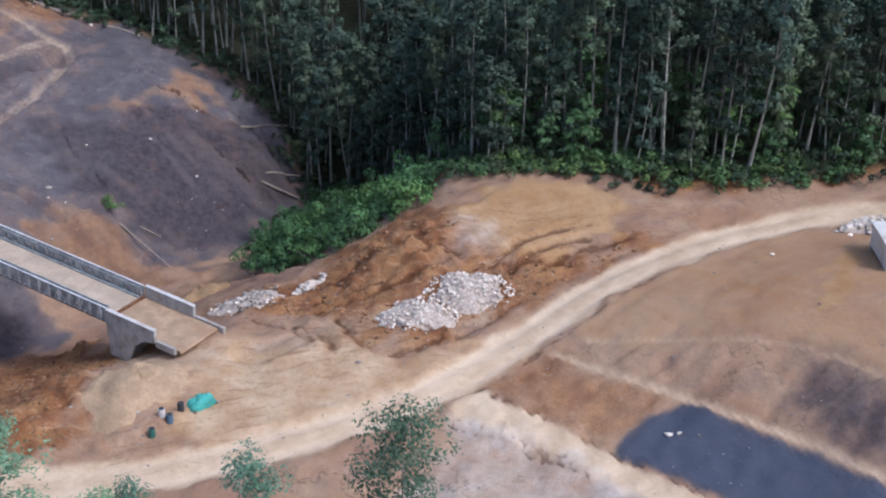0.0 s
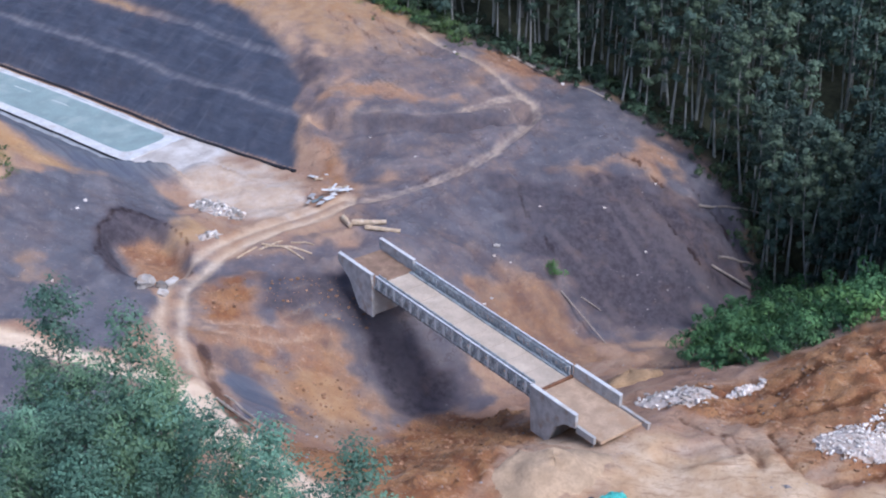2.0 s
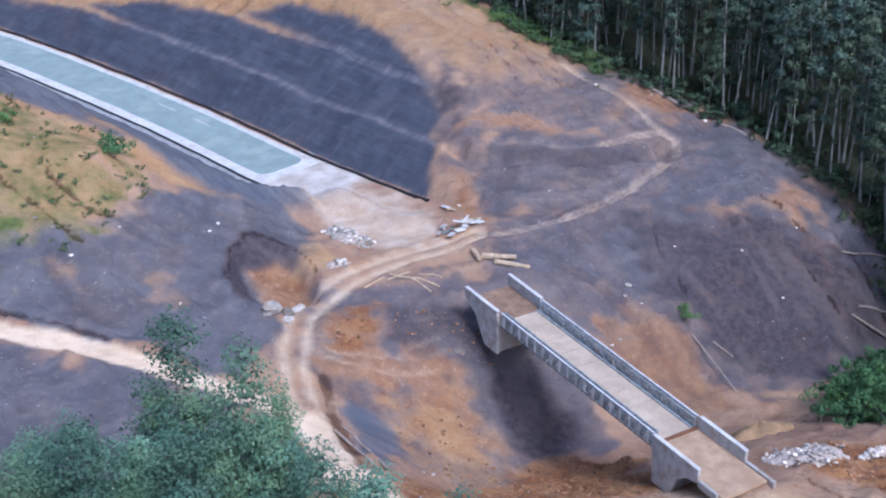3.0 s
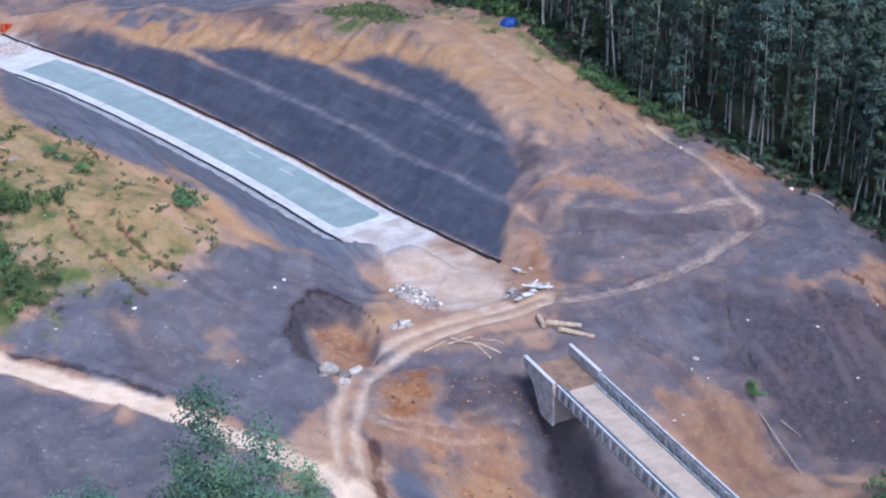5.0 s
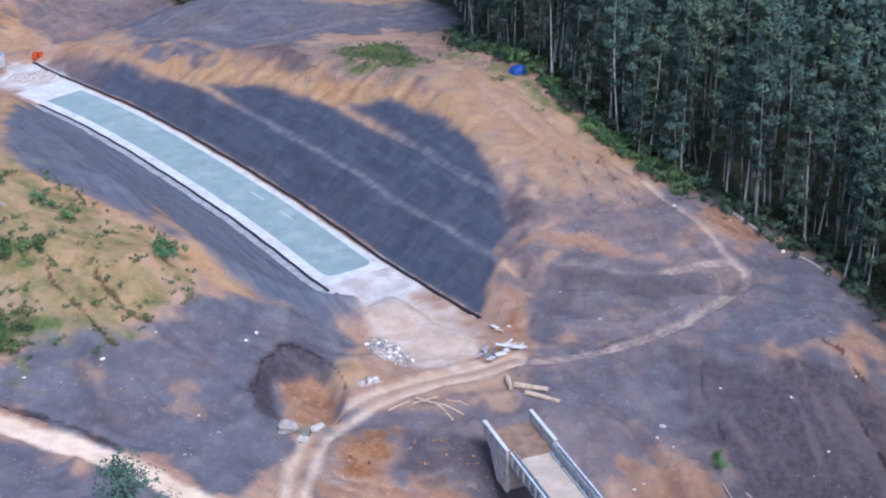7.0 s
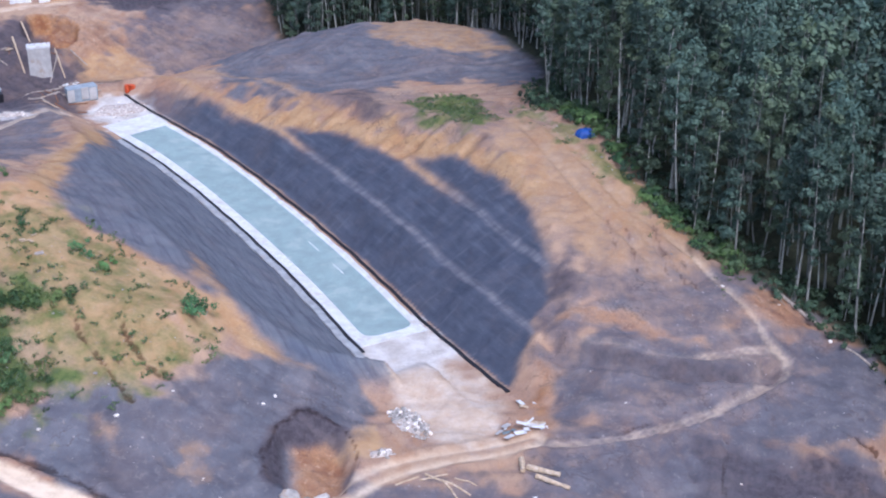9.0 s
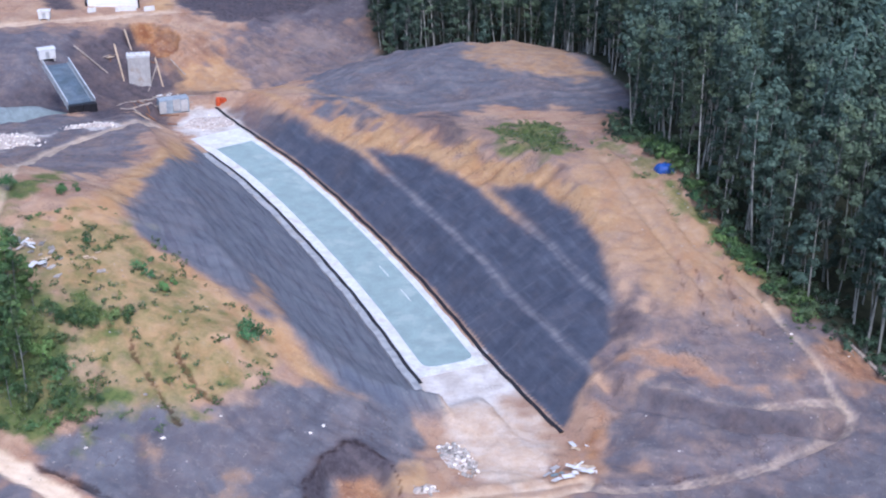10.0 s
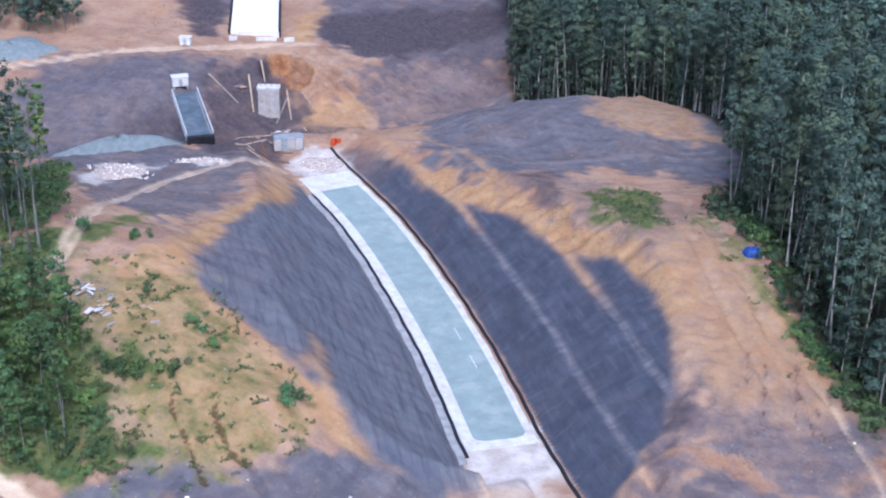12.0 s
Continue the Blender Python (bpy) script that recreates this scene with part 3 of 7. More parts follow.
# how much of each kind of ground a zone brings, with the softness of its edge and how far that strays
SPREADS = {
    "slate": (("shale_west", 0.85, 1.4, 1.0), ("shale_near", 0.6, 2, 1.6), ("dark_east", 0.95, 3, 1.6), ("shale_east", 0.5, 3, 1.6), ("shale_spur", 0.4, 2, 1.2), ("central", 0.3, 3, 1.6), ("dome", 0.95, 3, 1.6), ("far_net_east", 0.6, 3, 1.6), ("far_plain", 0.7, 3, 1.6), ("far_dull", 0.4, 3, 1.6), ("net_south", 0.9, 1, 0.4), ("south_dark", 0.6, 2, 0.4), ("grey_patch", 0.8, 0.8, 0.4)),
    "churn": (("churned_yard", 1.0, 3, 1.0),),
    "net": (("net_south", 1.0, 0.5, 0.2), ("grey_patch", 0.75, 0.8, 0.4)),
    "ochre": (("yard_tan", 0.9, 2, 1.4), ("clearing_tan", 0.95, 1.5, 1.0), ("south_smooth", 0.45, 2, 1.4), ("ochre_dome", 0.8, 2.5, 1.2), ("ochre_plateau", 0.62, 2.5, 1.8), ("ochre_hill", 0.8, 2, 1.4), ("creek_ochre", 0.8, 2, 1.2), ("rav_ochre", 0.6, 1.8, 1.2), ("pit_tan", 0.8, 1.0, 0.6), ("south_ramp", 0.9, 0.7, 0.3), ("brown_slope", 0.3, 1.5, 1.0), ("left_tongue", 0.75, 1.5, 0.8), ("far_rim", 0.9, 2, 1), ("field_brown", 0.55, 1.2, 0.8), ("field_brown_west", 0.5, 1.5, 1)),
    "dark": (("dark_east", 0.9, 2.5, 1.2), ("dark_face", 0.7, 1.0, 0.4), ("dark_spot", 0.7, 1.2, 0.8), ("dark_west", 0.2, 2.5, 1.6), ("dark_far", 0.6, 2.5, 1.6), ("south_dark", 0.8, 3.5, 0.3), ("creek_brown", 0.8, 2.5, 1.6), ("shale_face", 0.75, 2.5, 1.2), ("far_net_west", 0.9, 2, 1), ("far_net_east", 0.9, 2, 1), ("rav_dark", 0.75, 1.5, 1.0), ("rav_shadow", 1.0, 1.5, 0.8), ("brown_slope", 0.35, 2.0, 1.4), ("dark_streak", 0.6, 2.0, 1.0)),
    "shale": (("central", 0.8, 2.2, 1.6), ("plateau_dull", 0.4, 2.2, 1.6), ("shale_west", 1, 1.4, 1.0), ("shale_near", 1, 2.2, 1.6), ("shale_east", 1, 2.2, 1.6), ("shale_spur", 0.85, 1.6, 1.0), ("spur_shoulder", 0.72, 1.6, 1.2), ("shale_hollow", 1, 2.2, 1.6), ("shale_strip", 0.7, 2.2, 1.6), ("dome", 0.9, 2.2, 1.6), ("top_grey", 0.6, 2.2, 1.6), ("ridge_grey", 0.5, 2.2, 1.6), ("far_grey", 1, 2.2, 1.6), ("far_grey_west", 1, 2.2, 1.6), ("far_bank", 0.6, 2.2, 1.6), ("far_pink", 0.75, 2.5, 1.5), ("far_plain", 0.8, 2.2, 1.6), ("far_dull", 0.9, 2.2, 1.6)),
    "green": (("grass", 0.52, 2, 2.4), ("green_dome", 0.85, 2, 1.5), ("green_west", 0.95, 3, 2), ("green_edge", 0.72, 2, 2), ("green_strip", 0.9, 2, 1)),
    "orange": (("orange_bank", 1, 1.6, 1), ("orange_yard", 1, 1.6, 1), ("orange_east", 1, 1.6, 1), ("orange_spur", 0.8, 1.2, 0.8), ("orange_bench", 0.45, 1.0, 0.7), ("orange_far", 0.45, 2, 1.4), ("rav_orange", 1, 1.6, 1), ("red_bank", 1, 1.6, 1), ("brown_rubble", 0.85, 1.6, 1), ("south_brown", 0.58, 1.2, 0.6), ("brown_patch", 0.42, 2.2, 1.4), ("brown_ledge", 0.4, 2.0, 1.4), ("brown_top", 0.55, 2, 1.2), ("brown_slope", 0.48, 2.0, 1.4), ("rav_brown", 0.5, 1.8, 1.4)),
}
RUTS = (
    # yard, churned by wheels
    ([(17.3, -1.1), (22.6, -3), (27.1, -3.9), (33.8, -4.5)], 0.5, 0.4), ([(18.2, 0.9), (23.3, -1.7), (26.1, -2.3)], 0.45, 0.35), ([(22.3, 2.8), (26.9, 4.4), (31, 1.2), (33.7, -3.4)], 0.6, 0.5),
    ([(18.2, -4.6), (17.3, -11.5), (19.7, -15.1), (25.3, -14.5)], 0.4, 0.4), ([(12, 6.5), (20, 4), (29, 2), (36, 1)], 0.5, 0.35), ([(14, -2.5), (15.5, -6.5), (15, -10)], 0.5, 0.35), ([(11, 2), (13.5, -3), (14, -7)], 0.45, 0.3),
    ([(30, -5.5), (37, -7), (44, -11)], 0.5, 0.4), ([(37, -9), (42, -7), (48, -8.5)], 0.5, 0.45), ([(38, -6), (43, -5), (50, -6.5)], 0.5, 0.45), ([(40, -10.5), (45, -9.5), (52, -11)], 0.5, 0.45), ([(22, -15.5), (30, -15.5), (38, -12.5)], 0.4, 0.25),
    # rain gullies on the grassy hill
    ([(-70.8, 51.2), (-70.2, 49.5), (-65.9, 46.5), (-60.9, 42.7)], 0.32, 0.6), ([(-65.5, 53), (-64.6, 51.1), (-61.6, 48.7), (-57.5, 47)], 0.32, 0.6), ([(-66.4, 50), (-63.8, 46.9)], 0.3, 0.5), ([(-74, 56), (-71.5, 52.5)], 0.3, 0.5),
    # cracks and scarps on the shale spur
    ([(10, 62), (10, 58.1), (9.5, 54.5), (11.2, 50.2), (12.9, 45.4)], 0.4, 0.2), ([(24.9, 66.1), (28.2, 64), (29.4, 62), (31.2, 59.8)], 0.35, 0.7), ([(29.6, 54.4), (30.9, 51.1), (32.5, 48.7)], 0.3, 0.6), ([(-11.5, 56.4), (-6.1, 57.2), (-0.5, 61.0), (4.9, 64.4)], 0.32, 0.2), ([(36, 61), (39, 56), (40, 51)], 0.4, 0.5),
    # wheel marks down the plateau's end
    ([(-5.3, 101), (-2.9, 89.2)], 0.45, 0.22), ([(0, 98.1), (3.9, 90.8)], 0.5, 0.25), ([(-2.2, 106.8), (1.1, 92)], 0.45, 0.2), ([(3, 96.5), (5.5, 90)], 0.45, 0.22), ([(-9, 106), (-6.5, 94)], 0.4, 0.15),
    # bank above the west track, and beside the haul road
    ([(-74.1, 32.4), (-67.7, 31.4), (-61.2, 29.4), (-57.2, 27.2)], 0.6, 0.5), ([(20.1, -23.9), (24.4, -23.8), (32.2, -22.1), (35.7, -21.9), (44.7, -19.6), (51.4, -18.9)], 0.35, 0.25), ([(24.6, -25.4), (27.8, -34), (32.8, -47.6), (41, -70)], 0.3, 0.3), ([(18.5, -27.2), (21.7, -32), (24.4, -37.3), (26.3, -41.7)], 0.3, 0.3), ([(19.3, -26.4), (22.6, -31.4), (25.4, -36.8)], 0.25, 0.2),
    ([(-34.7, 25.7), (-34.6, 22.1), (-33, 14.7), (-31.7, 9.2)], 0.9, 0.5),
)


def surface(x, y):
    """Height with tracks pressed in and rough ground, and the shares of each kind of ground."""
    near = close_line(x, y, land.road, 90)
    z = land.height(x, y, near)
    off, side, along = near
    d, on_right = off - ROAD_HALF, side < 0
    on_road = step01(1.4, 1.0, d) * step01(8, 26, along) * (1 - step01(150, 160, along)) * (off < 50)
    rough = 1 - on_road
    shares = {k: np.zeros(x.shape) for k in KINDS}
    stray = ripple(x, y, 9, 3) + 0.6 * ripple(x, y, 3.6, 5)
    wave = ripple(x, y, 8, 31)
    fine, blade = drift.at(drift.fields[0], x, y), drift.at(drift.fields[1], x, y)
    steep = step01(0.08, 0.35, drift.at(drift.steep, x, y))
    shares["flow"], shares["band"] = fine * steep, blade
    shares["road_off"], shares["road_along"] = np.where(off < 80, np.where(on_right, d, -d - 2 * ROAD_HALF), 200), along

    def zone(name, soft=1.2, wild=1.6):
        return step01(-soft, soft, inside(x, y, ZONES[name], soft + 3.2 * wild) + wild * stray)

    # covered cutting slopes
    top = np.interp(along, [10.5, 13, 18.5, 20.5, 22, 25, 30, 36, 46, 55, 63, 70, 74, 81, 93, 101.6, 107, 117, 140, 146], [-1, 2, 8.4, 9.6, 13.2, 15.4, 18, 20, 22.7, 23.3, 22.4, 19.6, 17.2, 15.8, 14, 10.2, 8.4, 6.9, 6, -1])
    reach = np.interp(along, [16, 19, 22.8, 25.4, 28.5, 33, 35, 39, 43, 48, 55, 64.5, 82.8, 94, 112, 128, 132], [4, 8.7, 12.4, 16.2, 17.7, 19.8, 22.8, 24.9, 28.2, 32.5, 36, 33.5, 26.6, 20.7, 10, 4, -1])
    edge = 0.3 * ripple(x, y, 6, 22) + 0.25 * stray
    right_cover = step01(1.5, -1.5, d - top + edge) * step01(0.9, 1.3, d)
    left_cover = step01(1.6, -3.0, d - reach + 2 * edge) * step01(0.6, 1.4, d) * step01(17, 24, along)
    ledge = np.maximum(np.exp(-(((d - 17.1) / 1.1) ** 2)) * step01(48, 66, along), np.exp(-(((d - 8.7) / 0.9) ** 2)) * step01(84, 100, along)) * on_right * (off < 60)
    right_cover = right_cover * (1 - 0.8 * ledge) * (1 - 0.5 * step01(118, 142, along))
    shares["flow"] = shares["flow"] * (1 - 0.85 * np.where((off < 60) & ~on_right, left_cover, 0))
    shares["net"] = np.where(off < 60, np.where(on_right, right_cover, left_cover * (0.8 - 0.2 * step01(14, 30, d))), 0)
    shares["shale"] = np.where((off < 60) & ~on_right, left_cover * 0.95, shares["shale"])
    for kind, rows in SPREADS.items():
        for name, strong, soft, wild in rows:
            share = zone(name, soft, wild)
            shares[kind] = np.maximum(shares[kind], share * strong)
            if kind == "orange":
                shares["shale"] = shares["shale"] * (1 - 0.8 * share)
            if name == "left_tongue":
                shares["net"] = shares["net"] * (1 - 0.8 * share)
    shares["smooth"] = np.maximum(shares["ochre"], zone("south_smooth", 2, 0.6))
    shares["white"] = np.maximum(zone("apron", 3.0, 1.6) * 0.33, zone("rubble_end", 2.0, 1.0))
    end_dust = step01(17, 27, along + 1.5 * ripple(x, y, 7, 14)) * step01(41, 37, along) * step01(7.2, 5.4, off + 0.5 * ripple(x, y, 4, 15))
    shares["white"] = np.maximum.reduce([shares["white"], end_dust, zone("far_stone", 2.0, 1.0) * 0.8, zone("far_stone_east", 1.5, 0.8) * 0.8, zone("south_white", 1.2, 0.9) * 0.45, zone("clearing_white", 1.5, 0.6) * 0.42])
    rim = step01(-0.4, 1.0, d - top + edge) * step01(7.5, 2.0, d - top + 2.2 * stray) * step01(36, 50, along) * step01(128, 112, along) * on_right * (off < 50)
    shares["ochre"] = np.maximum(shares["ochre"], np.maximum(rim * 0.95, ledge * 0.7))
    shares["orange"] = np.maximum(shares["orange"], rim * 0.4)
    rim_left = step01(-2.0, 1.0, d - reach) * step01(5.5, 1.5, d - reach) * step01(19, 26, along) * step01(135, 118, along) * ~on_right * (off < 60)
    shares["ochre"] = np.maximum(shares["ochre"], rim_left)
    shares["shale"] = shares["shale"] * (1 - 0.75 * shares["ochre"])
    shares["track"] = np.maximum.reduce([zone("south_tan", 0.9, 0.2) * 0.9, zone("apron", 3.0, 1.2) * 0.5, zone("yard_tan", 2.5, 1.6) * 0.5, zone("clearing_tan", 2.0, 1.2) * 0.15])
    # tracks: a pale bed with two ruts
    for name, (line, half, strong) in TRACKS.items():
        t_off = close_line(x, y, smooth_line(line), half + 4)[0]
        wide = half * (1 + 0.14 * wave)
        blur = 0.55 if half > 0.5 else 0.95
        bed = step01(wide + blur, wide - blur, t_off)
        rut = np.exp(-(((t_off - half * 0.55) / 0.38) ** 2)) * bed
        worn = strong * (0.78 * bed + 0.22 * rut)
        if name in ("north", "loop"):
            worn = worn * (1 - (0.6 if name == "north" else 0.35) * np.exp(-((t_off / (0.22 * half + 0.1)) ** 2)))
        shares["track"] = np.maximum(shares["track"], worn)
        shares["rut"] = np.maximum(shares["rut"], rut * strong * (half > 0.6))
        shares["dark"] = shares["dark"] * (1 - 0.8 * bed * strong)
        lip = np.exp(-(((t_off - wide - 0.5) / 0.45) ** 2))
        # shade of the low bank beside wider tracks, painted along the lip
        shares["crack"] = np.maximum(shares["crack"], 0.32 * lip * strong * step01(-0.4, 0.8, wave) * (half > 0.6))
        z = z - 0.2 * rut - 0.1 * bed + 0.2 * min(1.0, half) * lip * rough
        rough = rough * (1 - 0.75 * bed)
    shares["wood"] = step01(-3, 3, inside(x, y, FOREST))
    for line, wide, deep in RUTS:
        t_off = close_line(x, y, smooth_line(line), 3.0)[0]
        t_off = np.where(t_off < 50, np.abs(t_off + 0.2 * ripple(x, y, 5, 33)), 99)
        core = np.exp(-((t_off / wide) ** 2))
        z = z - deep * core + 0.5 * deep * np.exp(-(((t_off - 2.1 * wide) / wide) ** 2))
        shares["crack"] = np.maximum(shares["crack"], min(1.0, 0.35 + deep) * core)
        shares["track"] = shares["track"] * (1 - 0.6 * core)
        shares["ochre"] = shares["ochre"] * (1 - 0.6 * core)
    # dug pit beside the north track: walls darker on one side, dark back rim, orange floor on the other
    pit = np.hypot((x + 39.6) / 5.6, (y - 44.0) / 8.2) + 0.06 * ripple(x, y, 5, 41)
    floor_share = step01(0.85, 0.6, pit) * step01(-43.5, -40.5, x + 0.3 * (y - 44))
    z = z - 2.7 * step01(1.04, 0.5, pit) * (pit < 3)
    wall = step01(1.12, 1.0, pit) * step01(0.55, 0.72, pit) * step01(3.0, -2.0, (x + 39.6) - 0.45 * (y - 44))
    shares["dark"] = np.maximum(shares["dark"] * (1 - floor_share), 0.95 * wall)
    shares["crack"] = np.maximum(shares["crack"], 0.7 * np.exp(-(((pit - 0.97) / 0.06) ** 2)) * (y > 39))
    shares["net"] = shares["net"] * (1 - step01(1.1, 0.9, pit))
    shares["orange"] = np.maximum(shares["orange"], 0.62 * floor_share)
    shares["shale"] = shares["shale"] * (1 - 0.9 * floor_share)
    # pit behind the far pier
    far_pit = np.hypot((x + 144.2) / 6.4, (y - 211.5) / 6.2) + 0.08 * ripple(x, y, 6, 42)
    z = z - 4.5 * step01(1.05, 0.75, far_pit) * (far_pit < 3)
    shares["orange"] = np.maximum(shares["orange"], step01(1.12, 0.95, far_pit))
    # level strip beside the road
    z = np.where((off < 30) & ~on_right, z + (np.minimum(z, road_level(along) - 0.06) - z) * step01(2.7, 2.1, d) * step01(26, 30, along) * step01(130, 126, along), z)
    # heaps of loose earth
    lumps = 1 + 0.25 * ripple(x, y, 2.5, 51)
    for hx, hy, size, high in ((-5, -7, 6.0, 1.7), (-11, -3, 5, 1.8), (-17, -6, 5, 1.5), (30, -3, 4, 1.0), (36, 2, 5, 1.2), (14, 5, 4, 1.0), (-2.5, 16, 4, 1.2), (5.4, -4.4, 3.2, 0.3), (2.6, -6.2, 2.5, 0.25), (27, 1.5, 4.5, 1.3)):
        z = z + high * np.exp(-((x - hx) ** 2 + (y - hy) ** 2) / size**2) * lumps
    # cut face below the east bench
    face_off, face_side, _ = close_line(x, y, np.array([(-11, 75.8), (-4, 74.4), (3, 74.6), (9, 75.6), (13, 77)]), 5)
    z = z - 1.7 * step01(0.2, 2.6, face_off) * step01(5.0, 3.2, face_off) * (face_side < 0)
    # gullies run down the bare slopes, and blades leave level bands
    rough = rough * (1 - 0.6 * shares["smooth"])
    bare = rough * (1 - 0.85 * shares["net"]) * (1 - shares["wood"])
    z = z + bare * steep * 0.16 * np.minimum(fine, 0.9) + bare * 0.07 * blade
    z = z + rough * (0.10 * ripple(x, y, 4.2, 71) + 0.05 * ripple(x, y, 1.9, 72) + 0.22 * ripple(x, y, 13, 73))
    z = z + shares["orange"] * rough * 0.2 * ripple(x, y, 1.8, 74)
    clods = np.maximum(0, ripple(x, y, 2.3, 75) * ripple(x, y, 3.1, 76) - 0.25)
    z = z + rough * 0.2 * clods * (1 - 0.8 * shares["net"])
    return z, shares


FOREST = [(-128, 305), (-111, 274), (-101, 250), (-95, 236), (-86, 233), (-74, 236), (-58, 233), (-38, 203), (-28, 183), (-24.5, 166), (-24, 147), (-10, 129), (-1.2, 110.5), (6.8, 101), (17.2, 94), (26.8, 87.4), (34, 77), (40, 68.5), (43, 60), (42, 51), (47, 40), (48, 22), (44.5, 11), (51, 5.8), (57, 0.8), (62.5, -3.8), (72.5, -9.6), (88, -15.5), (126, -32), (420, -160), (420, 620), (-128, 620)]
WOODS_WEST = [(-97, 56), (-88, 54.5), (-81, 49), (-77, 43), (-77, 37), (-92, 36.5), (-130, 46), (-170, 62), (-200, 110), (-176, 152), (-141, 121), (-106, 74)]


def spaced(low, high, fine_low, fine_high, step, grow):
    """Grid lines: even in the middle, wider and wider apart outside."""
    mid = np.arange(fine_low, fine_high + step / 2, step)
    out, gap = [mid[-1]], step
    while out[-1] < high:
        gap *= grow
        out.append(out[-1] + gap)
    back, gap = [mid[0]], step
    while back[-1] > low:
        gap *= grow
        back.append(back[-1] - gap)
    return np.concatenate([back[:0:-1], mid, out[1:]])


def ground_material():
    m, tree, bsdf = shader("bare_earth", 0.95)
    bsdf.inputs["Specular IOR Level"].default_value = 0.12
    share = {k: node(tree, "Attribute", attribute_name=k).outputs["Fac"] for k in KINDS}
    broad, mid, small, grain = cloud(tree, 14, 5, 0.6), cloud(tree, 3.5, 5, 0.62, 1.0), cloud(tree, 0.9, 5, 0.65, 2.0), cloud(tree, 0.22, 3, 0.6, 3.0)
    streak = cloud(tree, 5, 5, 0.65, 4.0, (1.0, 0.28, 0.5))

    def math2(a, b, how="MULTIPLY"):
        return node(tree, "Math", {0: a, 1: b}, operation=how).outputs[0]

    def rough_edge(s, seed, wide=1.0, bite=0.9):
        broken = math2(cloud(tree, 2.6, 6, 0.68, seed), -0.5, "ADD")
        broken = node(tree, "Math", {0: broken, 1: bite, 2: s}, operation="MULTIPLY_ADD").outputs[0]
        return math2(ramp(tree, broken, 0.5 - wide / 2, 0.5 + wide / 2), ramp(tree, s, 0.0, 0.12))

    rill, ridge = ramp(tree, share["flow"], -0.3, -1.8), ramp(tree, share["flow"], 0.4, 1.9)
    scraped, pressed = ramp(tree, share["band"], 0.3, 1.8), ramp(tree, share["band"], -0.4, -1.9)
    clay = blend(tree, ramp(tree, broad, 0.35, 0.65), (0.33, 0.205, 0.145), (0.44, 0.30, 0.205))
    clay = blend(tree, ramp(tree, streak, 0.5, 0.72, 0, 0.5), clay, (0.36, 0.18, 0.09))
    clay = blend(tree, ramp(tree, mid, 0.48, 0.75, 0, 0.6), clay, (0.25, 0.18, 0.165))
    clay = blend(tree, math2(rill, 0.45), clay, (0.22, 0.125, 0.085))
    clay = blend(tree, math2(scraped, 0.35), clay, (0.48, 0.36, 0.27))
    red = blend(tree, ramp(tree, mid, 0.35, 0.65), (0.235, 0.098, 0.045), (0.38, 0.20, 0.092))
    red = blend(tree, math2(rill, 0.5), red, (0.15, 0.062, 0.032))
    red = blend(tree, math2(ridge, 0.4), red, (0.45, 0.27, 0.14))
    red = blend(tree, ramp(tree, grain, 0.5, 0.72, 0, 0.6), red, (0.14, 0.062, 0.034))
    red = blend(tree, ramp(tree, small, 0.46, 0.3, 0, 0.5), red, (0.50, 0.33, 0.20))
    out = blend(tree, rough_edge(share["orange"], 6.0), clay, red)
    tan = blend(tree, ramp(tree, mid, 0.3, 0.7), (0.385, 0.225, 0.11), (0.475, 0.315, 0.175))
    tan = blend(tree, ramp(tree, streak, 0.5, 0.75, 0, 0.5), tan, (0.38, 0.20, 0.09))
    tan = blend(tree, math2(rill, 0.25), tan, (0.30, 0.155, 0.075))
    out = blend(tree, rough_edge(share["ochre"], 16.0, 1.1, 0.9), out, tan)
    stone = blend(tree, ramp(tree, mid, 0.3, 0.7), (0.094, 0.09, 0.112), (0.146, 0.13, 0.152))
    stone = blend(tree, ramp(tree, broad, 0.5, 0.68, 0, 0.55), stone, (0.22, 0.155, 0.135))
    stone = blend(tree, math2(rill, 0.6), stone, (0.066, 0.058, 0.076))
    stone = blend(tree, math2(ridge, 0.35), stone, (0.22, 0.185, 0.185))
    stone = blend(tree, math2(pressed, 0.4), stone, (0.078, 0.072, 0.092))
    stone = blend(tree, math2(scraped, 0.3), stone, (0.225, 0.195, 0.20))
    slate = blend(tree, ramp(tree, mid, 0.3, 0.7), (0.10, 0.108, 0.135), (0.155, 0.16, 0.188))
    slate = blend(tree, math2(pressed, 0.5), slate, (0.085, 0.088, 0.112))
    slate = blend(tree, math2(scraped, 0.4), slate, (0.235, 0.225, 0.24))
    slate = blend(tree, math2(rill, 0.4), slate, (0.085, 0.085, 0.105))
    stone = blend(tree, math2(share["slate"], ramp(tree, broad, 0.62, 0.42, 0.6, 1.0)), stone, slate)
    out = blend(tree, rough_edge(share["shale"], 7.0, 1.1, 1.1), out, stone)
    grass = blend(tree, ramp(tree, small, 0.35, 0.65), (0.055, 0.095, 0.03), (0.12, 0.155, 0.05))
    grass = blend(tree, math2(ramp(tree, mid, 0.4, 0.65, 0, 0.8), ramp(tree, share["green"], 0.95, 0.6, 0.25, 1.0)), grass, (0.30, 0.235, 0.11))
    out = blend(tree, rough_edge(share["green"], 8.0, 0.8, 1.2), out, grass)
    pale = blend(tree, ramp(tree, mid, 0.3, 0.7), (0.58, 0.44, 0.31), (0.76, 0.615, 0.465))
    pale = blend(tree, math2(share["rut"], 0.4), pale, (0.70, 0.60, 0.49))
